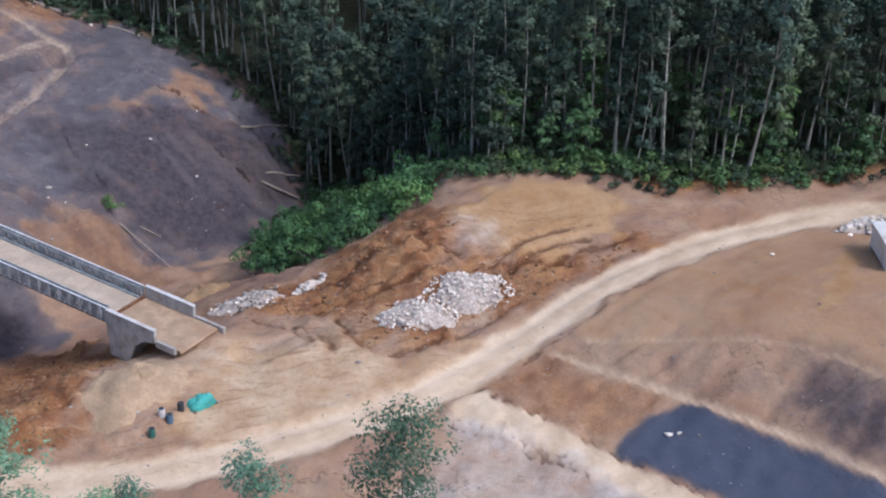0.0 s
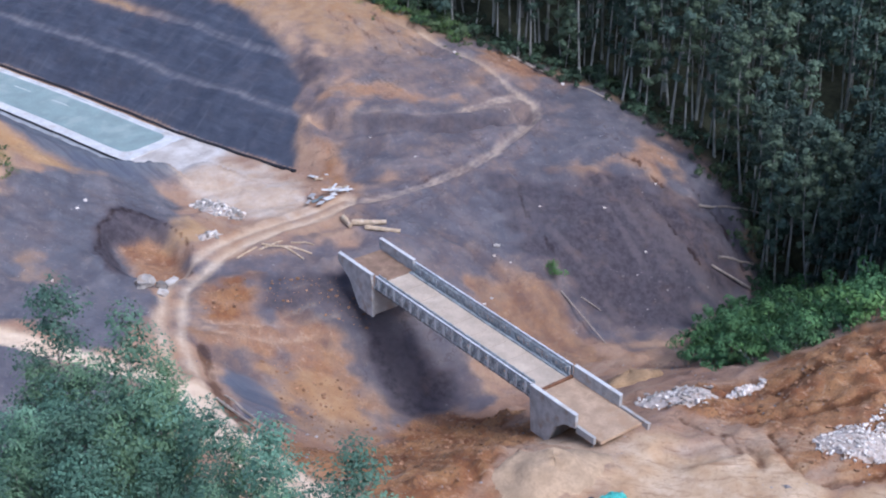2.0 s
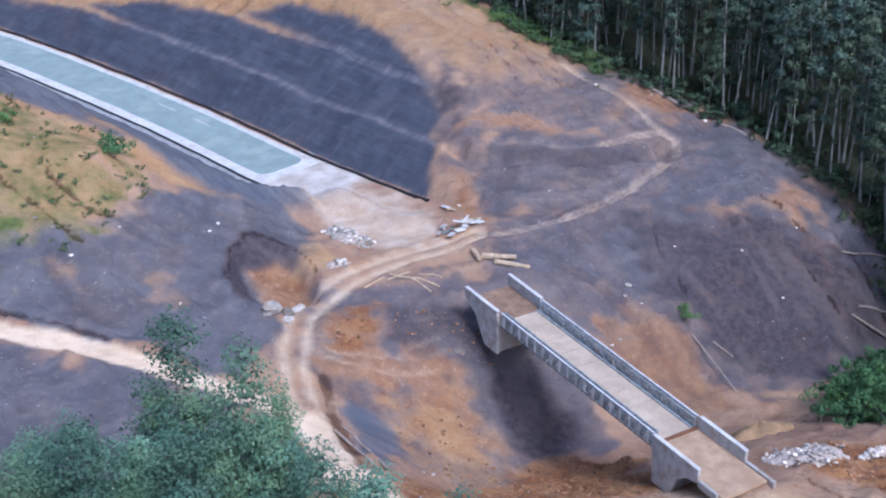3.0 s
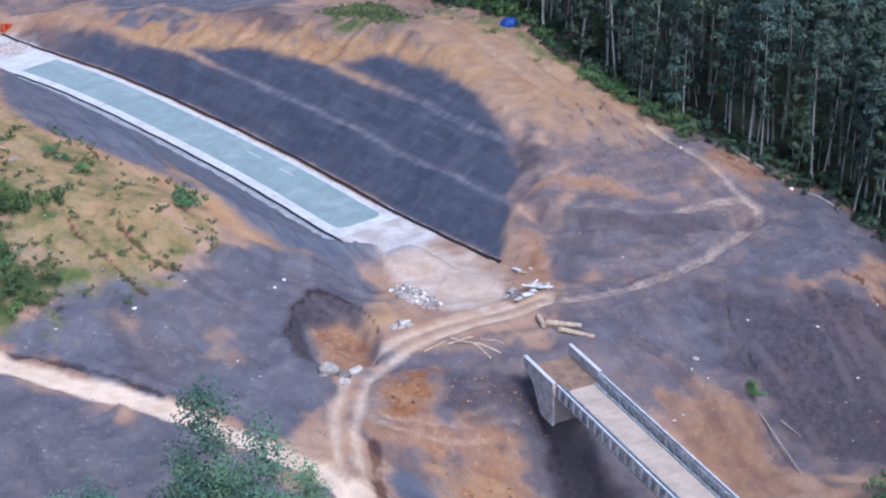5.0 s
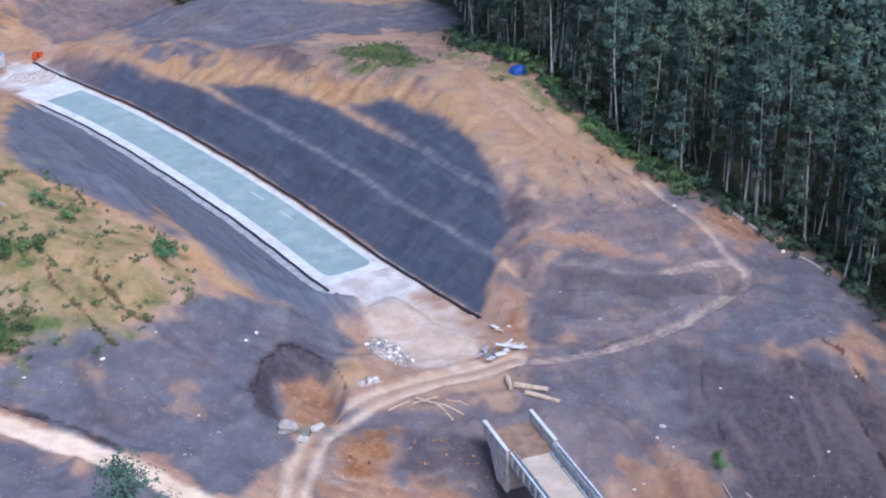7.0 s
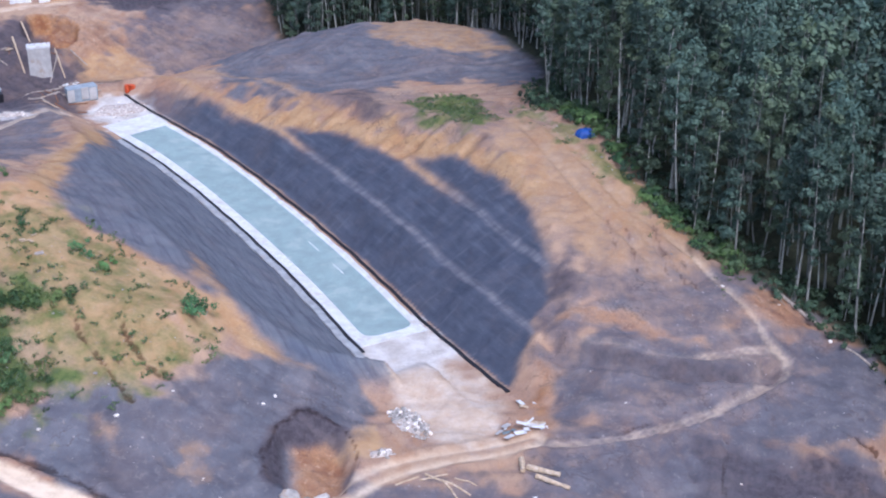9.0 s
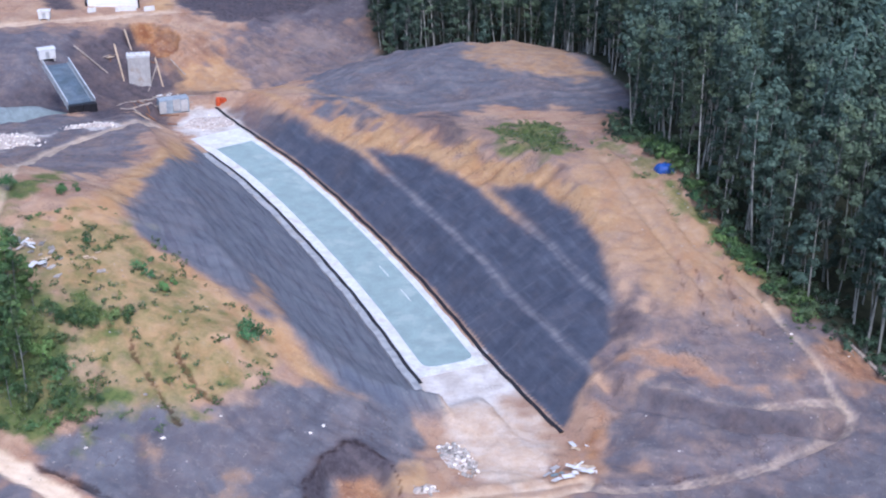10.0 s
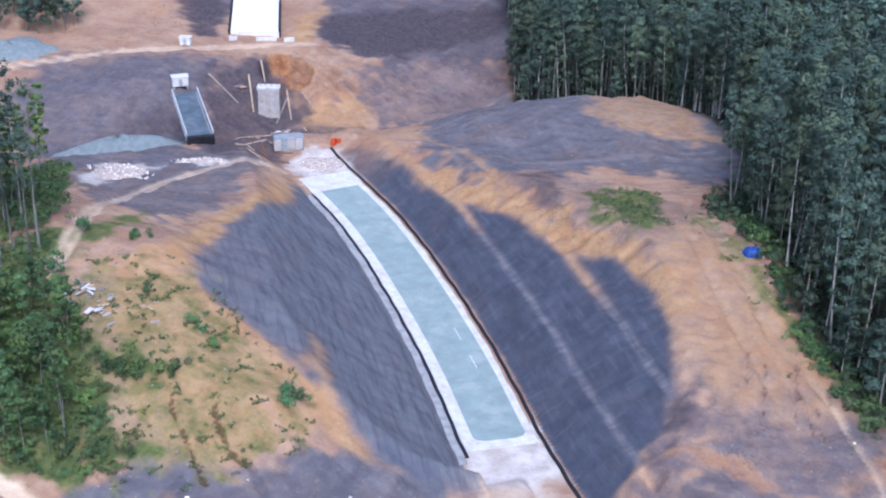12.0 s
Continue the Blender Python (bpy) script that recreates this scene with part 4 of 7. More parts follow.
    out = blend(tree, rough_edge(share["track"], 9.0, 0.9, 0.7), out, pale)
    dust = blend(tree, ramp(tree, mid, 0.3, 0.7), (0.46, 0.415, 0.38), (0.68, 0.655, 0.635))
    out = blend(tree, rough_edge(share["white"], 10.0, 1.0), out, dust)
    # wheel and blade marks drawn across the yard
    place = node(tree, "NewGeometry").outputs["Position"]
    for turn, seed, dark_tone, light_tone in ((-14, 0.0, (0.25, 0.13, 0.07), (0.56, 0.41, 0.28)), (-38, 40.0, (0.28, 0.155, 0.09), (0.54, 0.40, 0.27))):
        turned = node(tree, "Mapping", {"Vector": place, "Location": (seed, seed, 0), "Rotation": (0, 0, radians(turn)), "Scale": (7.0, 0.7, 2.0)}, vector_type="TEXTURE").outputs[0]
        marks = node(tree, "TexNoise", {"Vector": turned, "Scale": 1.0, "Detail": 5.0, "Roughness": 0.68}).outputs[0]
        patch = math2(share["churn"], ramp(tree, cloud(tree, 9, 3, 0.5, 21.0 + turn), 0.42, 0.56))
        out = blend(tree, math2(math2(ramp(tree, marks, 0.54, 0.66), patch), 0.6), out, dark_tone)
        out = blend(tree, math2(math2(ramp(tree, marks, 0.45, 0.34), patch), 0.45), out, light_tone)
    grit = math2(share["churn"], ramp(tree, cloud(tree, 0.5, 5, 0.75, 27.0), 0.52, 0.68))
    out = blend(tree, math2(grit, 0.45), out, (0.21, 0.115, 0.068))
    # pebbles, clods and fine grain
    stones = node(tree, "TexVoronoi", {"Vector": node(tree, "NewGeometry").outputs["Position"], "Scale": 0.9, "Randomness": 1.0})
    speck = math2(ramp(tree, stones.outputs["Distance"], 0.18, 0.1), ramp(tree, mid, 0.56, 0.66))
    speck = math2(speck, ramp(tree, share["track"], 0.6, 0.1, 0.0, 0.6))
    out = blend(tree, speck, out, (0.40, 0.37, 0.37))
    firm = math2(share["track"], share["smooth"], "MAXIMUM")
    loose = ramp(tree, firm, 0.9, 0.1, 0.3, 1.0)
    out = blend(tree, math2(ramp(tree, grain, 0.35, 0.75, 0, 0.16), loose), out, (0.10, 0.078, 0.07))
    out = blend(tree, math2(ramp(tree, small, 0.5, 0.72, 0, 0.24), loose), out, (0.12, 0.10, 0.10))
    out = blend(tree, ramp(tree, small, 0.45, 0.3, 0, 0.12), out, (0.55, 0.46, 0.40))
    # thin rills and cracks
    for size, seed, wide, strong in ((7.0, 12.0, 0.012, 0.4), (3.0, 13.0, 0.016, 0.2)):
        away = node(tree, "Math", {0: math2(cloud(tree, size, 4, 0.6, seed), -0.5, "ADD")}, operation="ABSOLUTE").outputs[0]
        crack = math2(ramp(tree, away, wide, 0.0, 0, strong), ramp(tree, cloud(tree, size * 2, 2, 0.5, seed + 3), 0.46, 0.6))
        crack = math2(crack, ramp(tree, firm, 0.6, 0.1))
        out = blend(tree, crack, out, (0.07, 0.052, 0.05))
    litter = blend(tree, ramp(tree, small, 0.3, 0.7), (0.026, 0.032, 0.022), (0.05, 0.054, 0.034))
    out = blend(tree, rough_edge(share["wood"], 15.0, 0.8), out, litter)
    # dark shale; the same colour paints the shadow under the bridge
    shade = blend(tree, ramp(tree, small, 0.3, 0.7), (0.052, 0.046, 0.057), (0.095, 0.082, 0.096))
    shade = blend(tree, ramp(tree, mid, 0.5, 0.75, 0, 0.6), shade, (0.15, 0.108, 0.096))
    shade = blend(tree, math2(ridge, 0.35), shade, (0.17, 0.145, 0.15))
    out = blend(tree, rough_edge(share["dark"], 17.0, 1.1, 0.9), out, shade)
    # ruts and cracks multiplied darker: fresh soil, with their shade painted in
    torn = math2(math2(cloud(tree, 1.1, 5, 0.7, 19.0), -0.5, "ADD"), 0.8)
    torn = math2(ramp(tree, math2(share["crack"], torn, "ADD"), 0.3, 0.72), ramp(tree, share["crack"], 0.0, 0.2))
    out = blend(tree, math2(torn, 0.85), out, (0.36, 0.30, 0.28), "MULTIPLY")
    # woven cover: laid in strips up the slope, dusty along the benches
    strips = node(tree, "CombineXYZ", {0: math2(share["road_along"], 0.12), 1: math2(share["road_off"], 0.95)}).outputs[0]
    weave = node(tree, "TexNoise", {"Vector": strips, "Scale": 1.0, "Detail": 5.0, "Roughness": 0.6}).outputs[0]
    rows = node(tree, "CombineXYZ", {0: math2(share["road_along"], 0.8), 1: math2(share["road_off"], 0.16)}).outputs[0]
    seam = node(tree, "TexNoise", {"Vector": rows, "Scale": 1.0, "Detail": 4.0, "Roughness": 0.6}).outputs[0]
    mat = blend(tree, ramp(tree, mid, 0.3, 0.7), (0.054, 0.063, 0.090), (0.077, 0.088, 0.123))
    mat = blend(tree, ramp(tree, weave, 0.48, 0.74, 0, 0.55), mat, (0.108, 0.125, 0.165))
    mat = blend(tree, ramp(tree, weave, 0.44, 0.28, 0, 0.5), mat, (0.041, 0.047, 0.067))
    mat = blend(tree, ramp(tree, seam, 0.55, 0.75, 0, 0.45), mat, (0.122, 0.136, 0.172))
    worn = math2(ramp(tree, share["road_off"], -11, -12.5), ramp(tree, weave, 0.34, 0.58, 0.35, 0.95))
    mat = blend(tree, worn, mat, (0.155, 0.17, 0.20))
    scuffs = math2(ramp(tree, cloud(tree, 1.6, 5, 0.7, 24.0, (0.5, 1.0, 1.0)), 0.6, 0.7), ramp(tree, mid, 0.5, 0.6))
    mat = blend(tree, math2(math2(ramp(tree, share["road_off"], -11, -12.5), scuffs), 0.55), mat, (0.30, 0.30, 0.31))
    mat = blend(tree, math2(share["slate"], 0.6), mat, (0.082, 0.10, 0.15))
    mat = blend(tree, ramp(tree, broad, 0.5, 0.7, 0, 0.3), mat, (0.10, 0.095, 0.112))
    mat = blend(tree, math2(ramp(tree, grain, 0.6, 0.75, 0, 0.35), ramp(tree, mid, 0.5, 0.6)), mat, (0.24, 0.23, 0.25))
    out = blend(tree, rough_edge(share["net"], 11.0, 1.1, 0.55), out, mat)
    edge_dust = blend(tree, ramp(tree, seam, 0.35, 0.65), (0.15, 0.15, 0.18), (0.27, 0.255, 0.265))
    for level, first, last in ((8.6, 118.0, 100.0), (17.1, 90.0, 76.0)):
        gap = node(tree, "Math", {0: math2(math2(share["road_off"], math2(math2(mid, -0.5, "ADD"), 0.8), "ADD"), -level, "ADD")}, operation="ABSOLUTE").outputs[0]
        line = math2(ramp(tree, gap, 1.1, 0.05, 0, 0.5), ramp(tree, share["road_along"], first, last))
        line = math2(math2(line, ramp(tree, share["net"], 0.2, 0.7)), ramp(tree, weave, 0.3, 0.55, 0.45, 1.0))
        out = blend(tree, line, out, edge_dust)
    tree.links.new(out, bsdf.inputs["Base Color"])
    b = node(tree, "Bump", {"Height": small, "Strength": 0.5, "Distance": 0.35}).outputs[0]
    tree.links.new(node(tree, "Bump", {"Height": grain, "Strength": 0.3, "Distance": 0.08, "Normal": b}).outputs[0], bsdf.inputs["Normal"])
    return m




def make_ground():
    """One sheet to the horizon, and its grid of heights."""
    xs = spaced(-2600, 2600, -160, 60, 0.56, 1.085)
    ys = spaced(-2600, 3000, -54, 220, 0.56, 1.085)
    x, y = np.meshgrid(xs, ys, indexing="ij")
    z, shares = surface(x, y)
    nx, ny = x.shape
    mesh = bpy.data.meshes.new("ground")
    mesh.vertices.add(nx * ny)
    mesh.vertices.foreach_set("co", np.stack([x, y, z], -1).ravel())
    i, j = np.meshgrid(np.arange(nx - 1), np.arange(ny - 1), indexing="ij")
    a = (i * ny + j).ravel()
    quads = np.stack([a, a + ny, a + ny + 1, a + 1], 1)
    mesh.loops.add(quads.size)
    mesh.loops.foreach_set("vertex_index", quads.ravel())
    mesh.polygons.add(len(quads))
    mesh.polygons.foreach_set("loop_start", np.arange(0, quads.size, 4))
    mesh.polygons.foreach_set("use_smooth", np.ones(len(quads), bool))
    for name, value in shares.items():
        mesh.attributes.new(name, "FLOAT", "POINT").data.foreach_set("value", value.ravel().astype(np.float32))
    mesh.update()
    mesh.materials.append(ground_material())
    tagged(new("ground", mesh), "bare clay and shale earthworks with rutted pale tracks and dark covered slopes", "ground", kind="structure")
    return xs, ys, z


ground_x, ground_y, ground_z = make_ground()


def floor_at(x, y):
    """Height of the ground at a place."""
    i = min(max(int(np.searchsorted(ground_x, x)) - 1, 0), len(ground_x) - 2)
    j = min(max(int(np.searchsorted(ground_y, y)) - 1, 0), len(ground_y) - 2)
    a, b = (x - ground_x[i]) / (ground_x[i + 1] - ground_x[i]), (y - ground_y[j]) / (ground_y[j + 1] - ground_y[j])
    g = ground_z
    return float(g[i, j] * (1 - a) * (1 - b) + g[i + 1, j] * a * (1 - b) + g[i, j + 1] * (1 - a) * b + g[i + 1, j + 1] * a * b)


# ---------------------------------------------------------------- small tools
def mesh_from(name, verts, faces, material, smooth=False):
    mesh = bpy.data.meshes.new(name)
    mesh.from_pydata([tuple(v) for v in verts], [], faces)
    if smooth:
        mesh.polygons.foreach_set("use_smooth", np.ones(len(mesh.polygons), bool))
    if material:
        mesh.materials.append(material)
    mesh.update()
    return mesh


def part(name, bm, material, parent, label=""):
    """A bmesh, or a mesh, as one object under a thing or a part."""
    if isinstance(bm, bmesh.types.BMesh):
        mesh = bpy.data.meshes.new(name)
        bm.to_mesh(mesh)
        bm.free()
        mesh.materials.append(material)
    else:
        mesh = bm
    ob = new(name, mesh)
    ob.parent = parent
    if label:
        ob["label"] = label
    return ob


def base(name, m, label, category, group="", kind=""):
    """The Empty at a thing's base."""
    ob = new(name)
    ob.matrix_world = m
    return tagged(ob, label, category, group, kind)


def box(bm, x0, y0, z0, x1, y1, z1, bevel=0.0, m=None):
    """Adds a box with its edges taken off to a bmesh."""
    made = bmesh.ops.create_cube(bm, size=1.0, matrix=Matrix.Translation(((x0 + x1) / 2, (y0 + y1) / 2, (z0 + z1) / 2)) @ Matrix.Diagonal((x1 - x0, y1 - y0, z1 - z0, 1)))
    verts = made["verts"]
    if bevel:
        edges = list({e for v in verts for e in v.link_edges})
        verts = bmesh.ops.bevel(bm, geom=edges, offset=bevel, segments=1, affect="EDGES")["verts"]
    if m is not None:
        bmesh.ops.transform(bm, matrix=m, verts=verts)
    return bm


def beam(bm, p, q, wide, high):
    """A bar with a square section from p to q."""
    p, q = Vector(p), Vector(q)
    d = q - p
    made = bmesh.ops.create_cube(bm, size=1.0, matrix=Matrix.Translation((p + q) / 2) @ d.to_track_quat("X", "Z").to_matrix().to_4x4() @ Matrix.Diagonal((d.length, wide, high, 1)))
    return made


def tube(rings, sides):
    """Verts and faces of a tube through rings of (centre, radius)."""
    verts, faces = [], []
    for k, (c, r) in enumerate(rings):
        for s in range(sides):
            a = 2 * math.pi * s / sides
            verts.append((c[0] + r * math.cos(a), c[1] + r * math.sin(a), c[2]))
        if k:
            for s in range(sides):
                a, b = (k - 1) * sides + s, (k - 1) * sides + (s + 1) % sides
                faces.append((a, b, b + sides, a + sides))
    faces.append(tuple(range((len(rings) - 1) * sides, len(rings) * sides)))
    return verts, faces


def rock_mesh(name, rng, material, flat=0.7, rounds=1):
    bm = bmesh.new()
    bmesh.ops.create_icosphere(bm, subdivisions=rounds, radius=0.5)
    for v in bm.verts:
        v.co *= rng.uniform(0.7, 1.25)
        v.co.z *= flat
    mesh = bpy.data.meshes.new(name)
    bm.to_mesh(mesh)
    bm.free()
    mesh.materials.append(material)
    return mesh

# ---------------------------------------------------------------- concrete road
concrete = plain("concrete", (0.46, 0.45, 0.45), 0.85, vary=0.14, size=1.6, fine=0.12, dirt=(0.33, 0.27, 0.22))
white_concrete = plain("pale_concrete", (0.66, 0.67, 0.69), 0.85, vary=0.12, size=1.2, fine=0.1, dirt=(0.5, 0.46, 0.43))
cured = plain("cured_slab", (0.285, 0.375, 0.375), 0.7, vary=0.10, size=2.6, fine=0.15, bump=0.15, dirt=(0.36, 0.43, 0.42))
black_sheet = plain("black_lining", (0.02, 0.02, 0.026), 0.6, vary=0.3, size=0.8)
side_grey = plain("side_strip_concrete", (0.36, 0.375, 0.395), 0.85, vary=0.2, size=1.5, fine=0.12, dirt=(0.36, 0.33, 0.30))
paint = plain("road_paint", (0.75, 0.76, 0.76), 0.7, vary=0.2, size=0.5)


def strip(name, a0, a1, inner, outer, low, high, material, parent, label="", step=1.5, wave=0.0, kerb=0.0, turn_in=0.0):
    """A slab that follows the road: from a0 to a1 along it, between two distances from its middle (left positive)."""
    line = land.road
    run = np.concatenate([[0], np.cumsum(np.hypot(*np.diff(line, axis=0).T))])
    n = max(2, int((a1 - a0) / step))
    rows = []
    for s in np.linspace(a0, a1, n + 1):
        x, y = np.interp(s, run, line[:, 0]), np.interp(s, run, line[:, 1])
        tx, ty = np.interp(s + 1, run, line[:, 0]) - np.interp(s - 1, run, line[:, 0]), np.interp(s + 1, run, line[:, 1]) - np.interp(s - 1, run, line[:, 1])
        size = math.hypot(tx, ty)
        nx, ny = -ty / size, tx / size
        z = float(road_level(s))
        w = wave * math.sin(s * 0.9) + wave * math.sin(s * 0.37 + 1)
        bow = turn_in - math.sqrt(max(0.0, turn_in**2 - max(0.0, turn_in - (s - a0)) ** 2))
        i, o = inner + w - bow * np.sign(inner - outer), outer + w + bow * np.sign(inner - outer)
        e = 0.04
        rows.append([(x + nx * p, y + ny * p, z + h) for p, h in ((i, low), (i, high - e + kerb), (i + e * np.sign(o - i), high + kerb), (o - e * np.sign(o - i), high), (o, high - e), (o, low))])
    verts = [v for r in rows for v in r]
    faces = []
    for k in range(n):
        for c in range(6):
            a, b = k * 6 + c, k * 6 + (c + 1) % 6
            faces.append((a, b, b + 6, a + 6) if outer > inner else (b, a, a + 6, b + 6))
    ends = (tuple(range(6)), tuple(range(n * 6 + 5, n * 6 - 1, -1)))
    faces += ends if outer < inner else (ends[0][::-1], ends[1][::-1])
    return part(name, mesh_from(name, verts, faces, material), material, parent, label)


road = base("road", pose(0, 0, 0), "new pale concrete road with blue-grey cured surface and white edges", "road", kind="structure")
strip("shoulder", 33, 134, 5.3, -5.3, -0.5, 0.06, white_concrete, road, "white concrete shoulder", wave=0.08)
for k in range(17):
    a = 35.0 + k * 5.4
    strip("slab_panel", a, a + 5.39, 3.55, -4.15, -0.05, 0.10, cured, road, step=1.5 if k else 0.35, turn_in=0.0 if k else 1.7)
strip("kerb", 33, 133, -4.75, -5.0, 0.0, 0.16, white_concrete, road)
strip("kerb", 33, 128, 5.35, 4.95, 0.0, 0.16, white_concrete, road)
strip("drain", 31.5, 126, 5.95, 5.38, -0.2, 0.16, black_sheet, road, "black lined side drain", wave=0.05)
strip("drain", 12, 146, -5.75, -6.35, -0.3, 0.15, black_sheet, road, "black lined side drain", wave=0.06)
strip("side_strip", 30, 126, 7.1, 5.95, -0.4, 0.17, side_grey, road, "blue-grey concrete strip beside the drain", wave=0.06)
for a in (55, 64):
    strip("lane_dash", a, a + 4.0, -1.7, -1.9, 0.09, 0.106, paint, road, "faint white lane dash")

# ---------------------------------------------------------------- panel bridge
steel = plain("galvanised_steel", (0.40, 0.44, 0.475), 0.5, 0.1, vary=0.25, size=0.8, fine=0.08, dirt=(0.20, 0.22, 0.24))
bright_steel = plain("pale_galvanised_steel", (0.68, 0.72, 0.76), 0.5, 0.1, vary=0.15, size=0.8, fine=0.08, dirt=(0.42, 0.44, 0.46))
deck_plate = plain("dusty_deck", (0.54, 0.45, 0.365), 0.9, vary=0.12, size=1.8, fine=0.15, dirt=(0.62, 0.535, 0.44))
stained = plain("stained_concrete", (0.47, 0.475, 0.485), 0.9, vary=0.22, size=0.9, fine=0.1, dirt=(0.34, 0.27, 0.22))
earth_slab = plain("earth_covered_slab", (0.47, 0.34, 0.24), 0.95, vary=0.15, size=1.4, fine=0.15, dirt=(0.38, 0.25, 0.16))
dark_steel = plain("dark_steel", (0.07, 0.08, 0.09), 0.6, 0.3, vary=0.3, size=1.0)
rust = plain("rusty_beam", (0.20, 0.10, 0.06), 0.85, vary=0.3, size=0.5)


def truss_panel_mesh(length, high, material):
    """One lattice panel: two chords, uprights and a diamond of braces."""
    bm = bmesh.new()
    for z in (0.09, high - 0.09):
        box(bm, 0.02, -0.09, z - 0.09, length - 0.02, -0.03, z + 0.09, 0.01)
        box(bm, 0.02, 0.03, z - 0.09, length - 0.02, 0.09, z + 0.09, 0.01)
    for x in (length / 4, length * 3 / 4):
        box(bm, x - 0.05, -0.05, 0.1, x + 0.05, 0.05, high - 0.1)
    for x in (0.09, length / 2, length - 0.09):
        box(bm, x - 0.09, -0.06, 0.1, x + 0.09, 0.06, high - 0.1)
    q, mid = length / 4, high / 2
    for x in (0.0, length / 2):
        for a, b in (((x + 0.05, mid), (x + q, high - 0.1)), ((x + q, high - 0.1), (x + 2 * q - 0.05, mid)), ((x + 2 * q - 0.05, mid), (x + q, 0.1)), ((x + q, 0.1), (x + 0.05, mid))):
            beam(bm, (a[0], 0, a[1]), (b[0], 0, b[1]), 0.10, 0.12)
    mesh = bpy.data.meshes.new("truss_panel")
    bm.to_mesh(mesh)
    bm.free()
    mesh.materials.append(material)
    return mesh


def panel_bridge(m, panels, wide, label, deck_material, truss_material, double=True):
    """Its own frame: x along the deck from one end, y across, z = 0 at the top of the trusses."""
    bridge = base("panel_bridge", m, label, "bridge")
    bay, high = 3.05, 1.65
    length = panels * bay
    mesh = truss_panel_mesh(bay, high, truss_material)
    rows = (0.1, 0.55, wide - 0.55, wide - 0.1) if double else (0.1, wide - 0.1)
    for y in rows:
        for k in range(panels):
            ob = part("truss_panel", mesh, truss_material, bridge)
            ob.location = (k * bay, y, -high)
    if double:
        cap = bmesh.new()
        beam(cap, (0.3, -0.1, 0), (1.2, 0.65, 0), 0.06, 0.05)
        cm = bpy.data.meshes.new("top_brace")
        cap.to_mesh(cm)
        cap.free()
        cm.materials.append(truss_material)
        for a in (rows[0], rows[-2]):
            for k in range(panels * 2):
                part("top_brace", cm, truss_material, bridge).location = (k * bay / 2, a, -0.02)
    transom = bmesh.new()
    box(transom, -0.07, -0.18, -0.16, 0.07, wide + 0.18, 0.16, 0.015)
    tm = bpy.data.meshes.new("transom")
    transom.to_mesh(tm)
    transom.free()
    tm.materials.append(truss_material)
    for k in range(panels + 1):
        part("transom", tm, truss_material, bridge).location = (k * bay, 0, -high + 0.2)
    plate = bmesh.new()
    box(plate, -0.05, 0.95 if double else 0.45, -high + 0.37, bay - 0.08, wide - (0.95 if double else 0.45), -high + 0.47, 0.02)
    pm = bpy.data.meshes.new("deck_plate")
    plate.to_mesh(pm)
    plate.free()
    pm.materials.append(deck_material)
    for k in range(panels):
        part("deck_plate", pm, deck_material, bridge).location = (k * bay + 0.04, 0, 0)
    for y in (0.85, wide - 0.85) if double else (0.4, wide - 0.4):
        bm = bmesh.new()
        box(bm, 0, y - 0.1, -high + 0.4, length, y + 0.1, -high + 0.66, 0.02)
        part("kerb_rail", bm, truss_material, bridge)
    for y in (rows[0], rows[-1]):
        bm = bmesh.new()
        box(bm, 0, y - 0.11, 0.004, length, y + 0.11, 0.05, 0.01)
        part("top_rail", bm, bright_steel, bridge, "pale galvanised top rail")
    post = bmesh.new()
    box(post, -0.16, -0.03, 0, 0.16, 0.03, high - 0.25, 0.01)
    post_mesh = bpy.data.meshes.new("raker_post")
    post.to_mesh(post_mesh)
    post.free()
    post_mesh.materials.append(bright_steel)
    for y in (rows[0] - 0.14, rows[-1] + 0.14):
        for k in range(panels * 2):
            part("raker_post", post_mesh, bright_steel, bridge).location = ((k + 0.5) * bay / 2, y, -high + 0.1)
    for y in (0.35, wide - 0.35):
        bm = bmesh.new()
        box(bm, -0.3, y - 0.15, -high - 0.3, length + 0.3, y + 0.15, -high, 0.02)
        part("bottom_girder", bm, dark_steel, bridge)
    return bridge


BR_FAR, BR_NEAR = Vector((-17.35, 38.0, 0.55)), Vector((0, 0, 0.05))
br_way = (BR_NEAR - BR_FAR).normalized()
br_side = Vector((-br_way.y, br_way.x, 0)).normalized()
BRIDGE_FRAME = Matrix((br_way, br_side, br_way.cross(br_side))).transposed().to_4x4()
BRIDGE_FRAME.translation = BR_FAR
panel_bridge(BRIDGE_FRAME @ Matrix.Translation((7.1, 0.0, -0.06)), 9, 5.8, "grey galvanised steel panel bridge with dusty deck over a ravine", deck_plate, steel)


def wall_part(name, side, top, thick, material, parent, label=""):
    """An upright wall: side is its outline in x and z, thick its two y."""
    bm = bmesh.new()
    lows = [bm.verts.new((x, thick[0], z)) for x, z in side]
    face = bm.faces.new(lows)
    made = bmesh.ops.extrude_face_region(bm, geom=[face])
    bmesh.ops.translate(bm, vec=(0, thick[1] - thick[0], 0), verts=[v for v in made["geom"] if isinstance(v, bmesh.types.BMVert)])
    bmesh.ops.recalc_face_normals(bm, faces=bm.faces)
    bmesh.ops.bevel(bm, geom=bm.edges[:], offset=0.04, segments=1, affect="EDGES")
    return part(name, bm, material, parent, label)


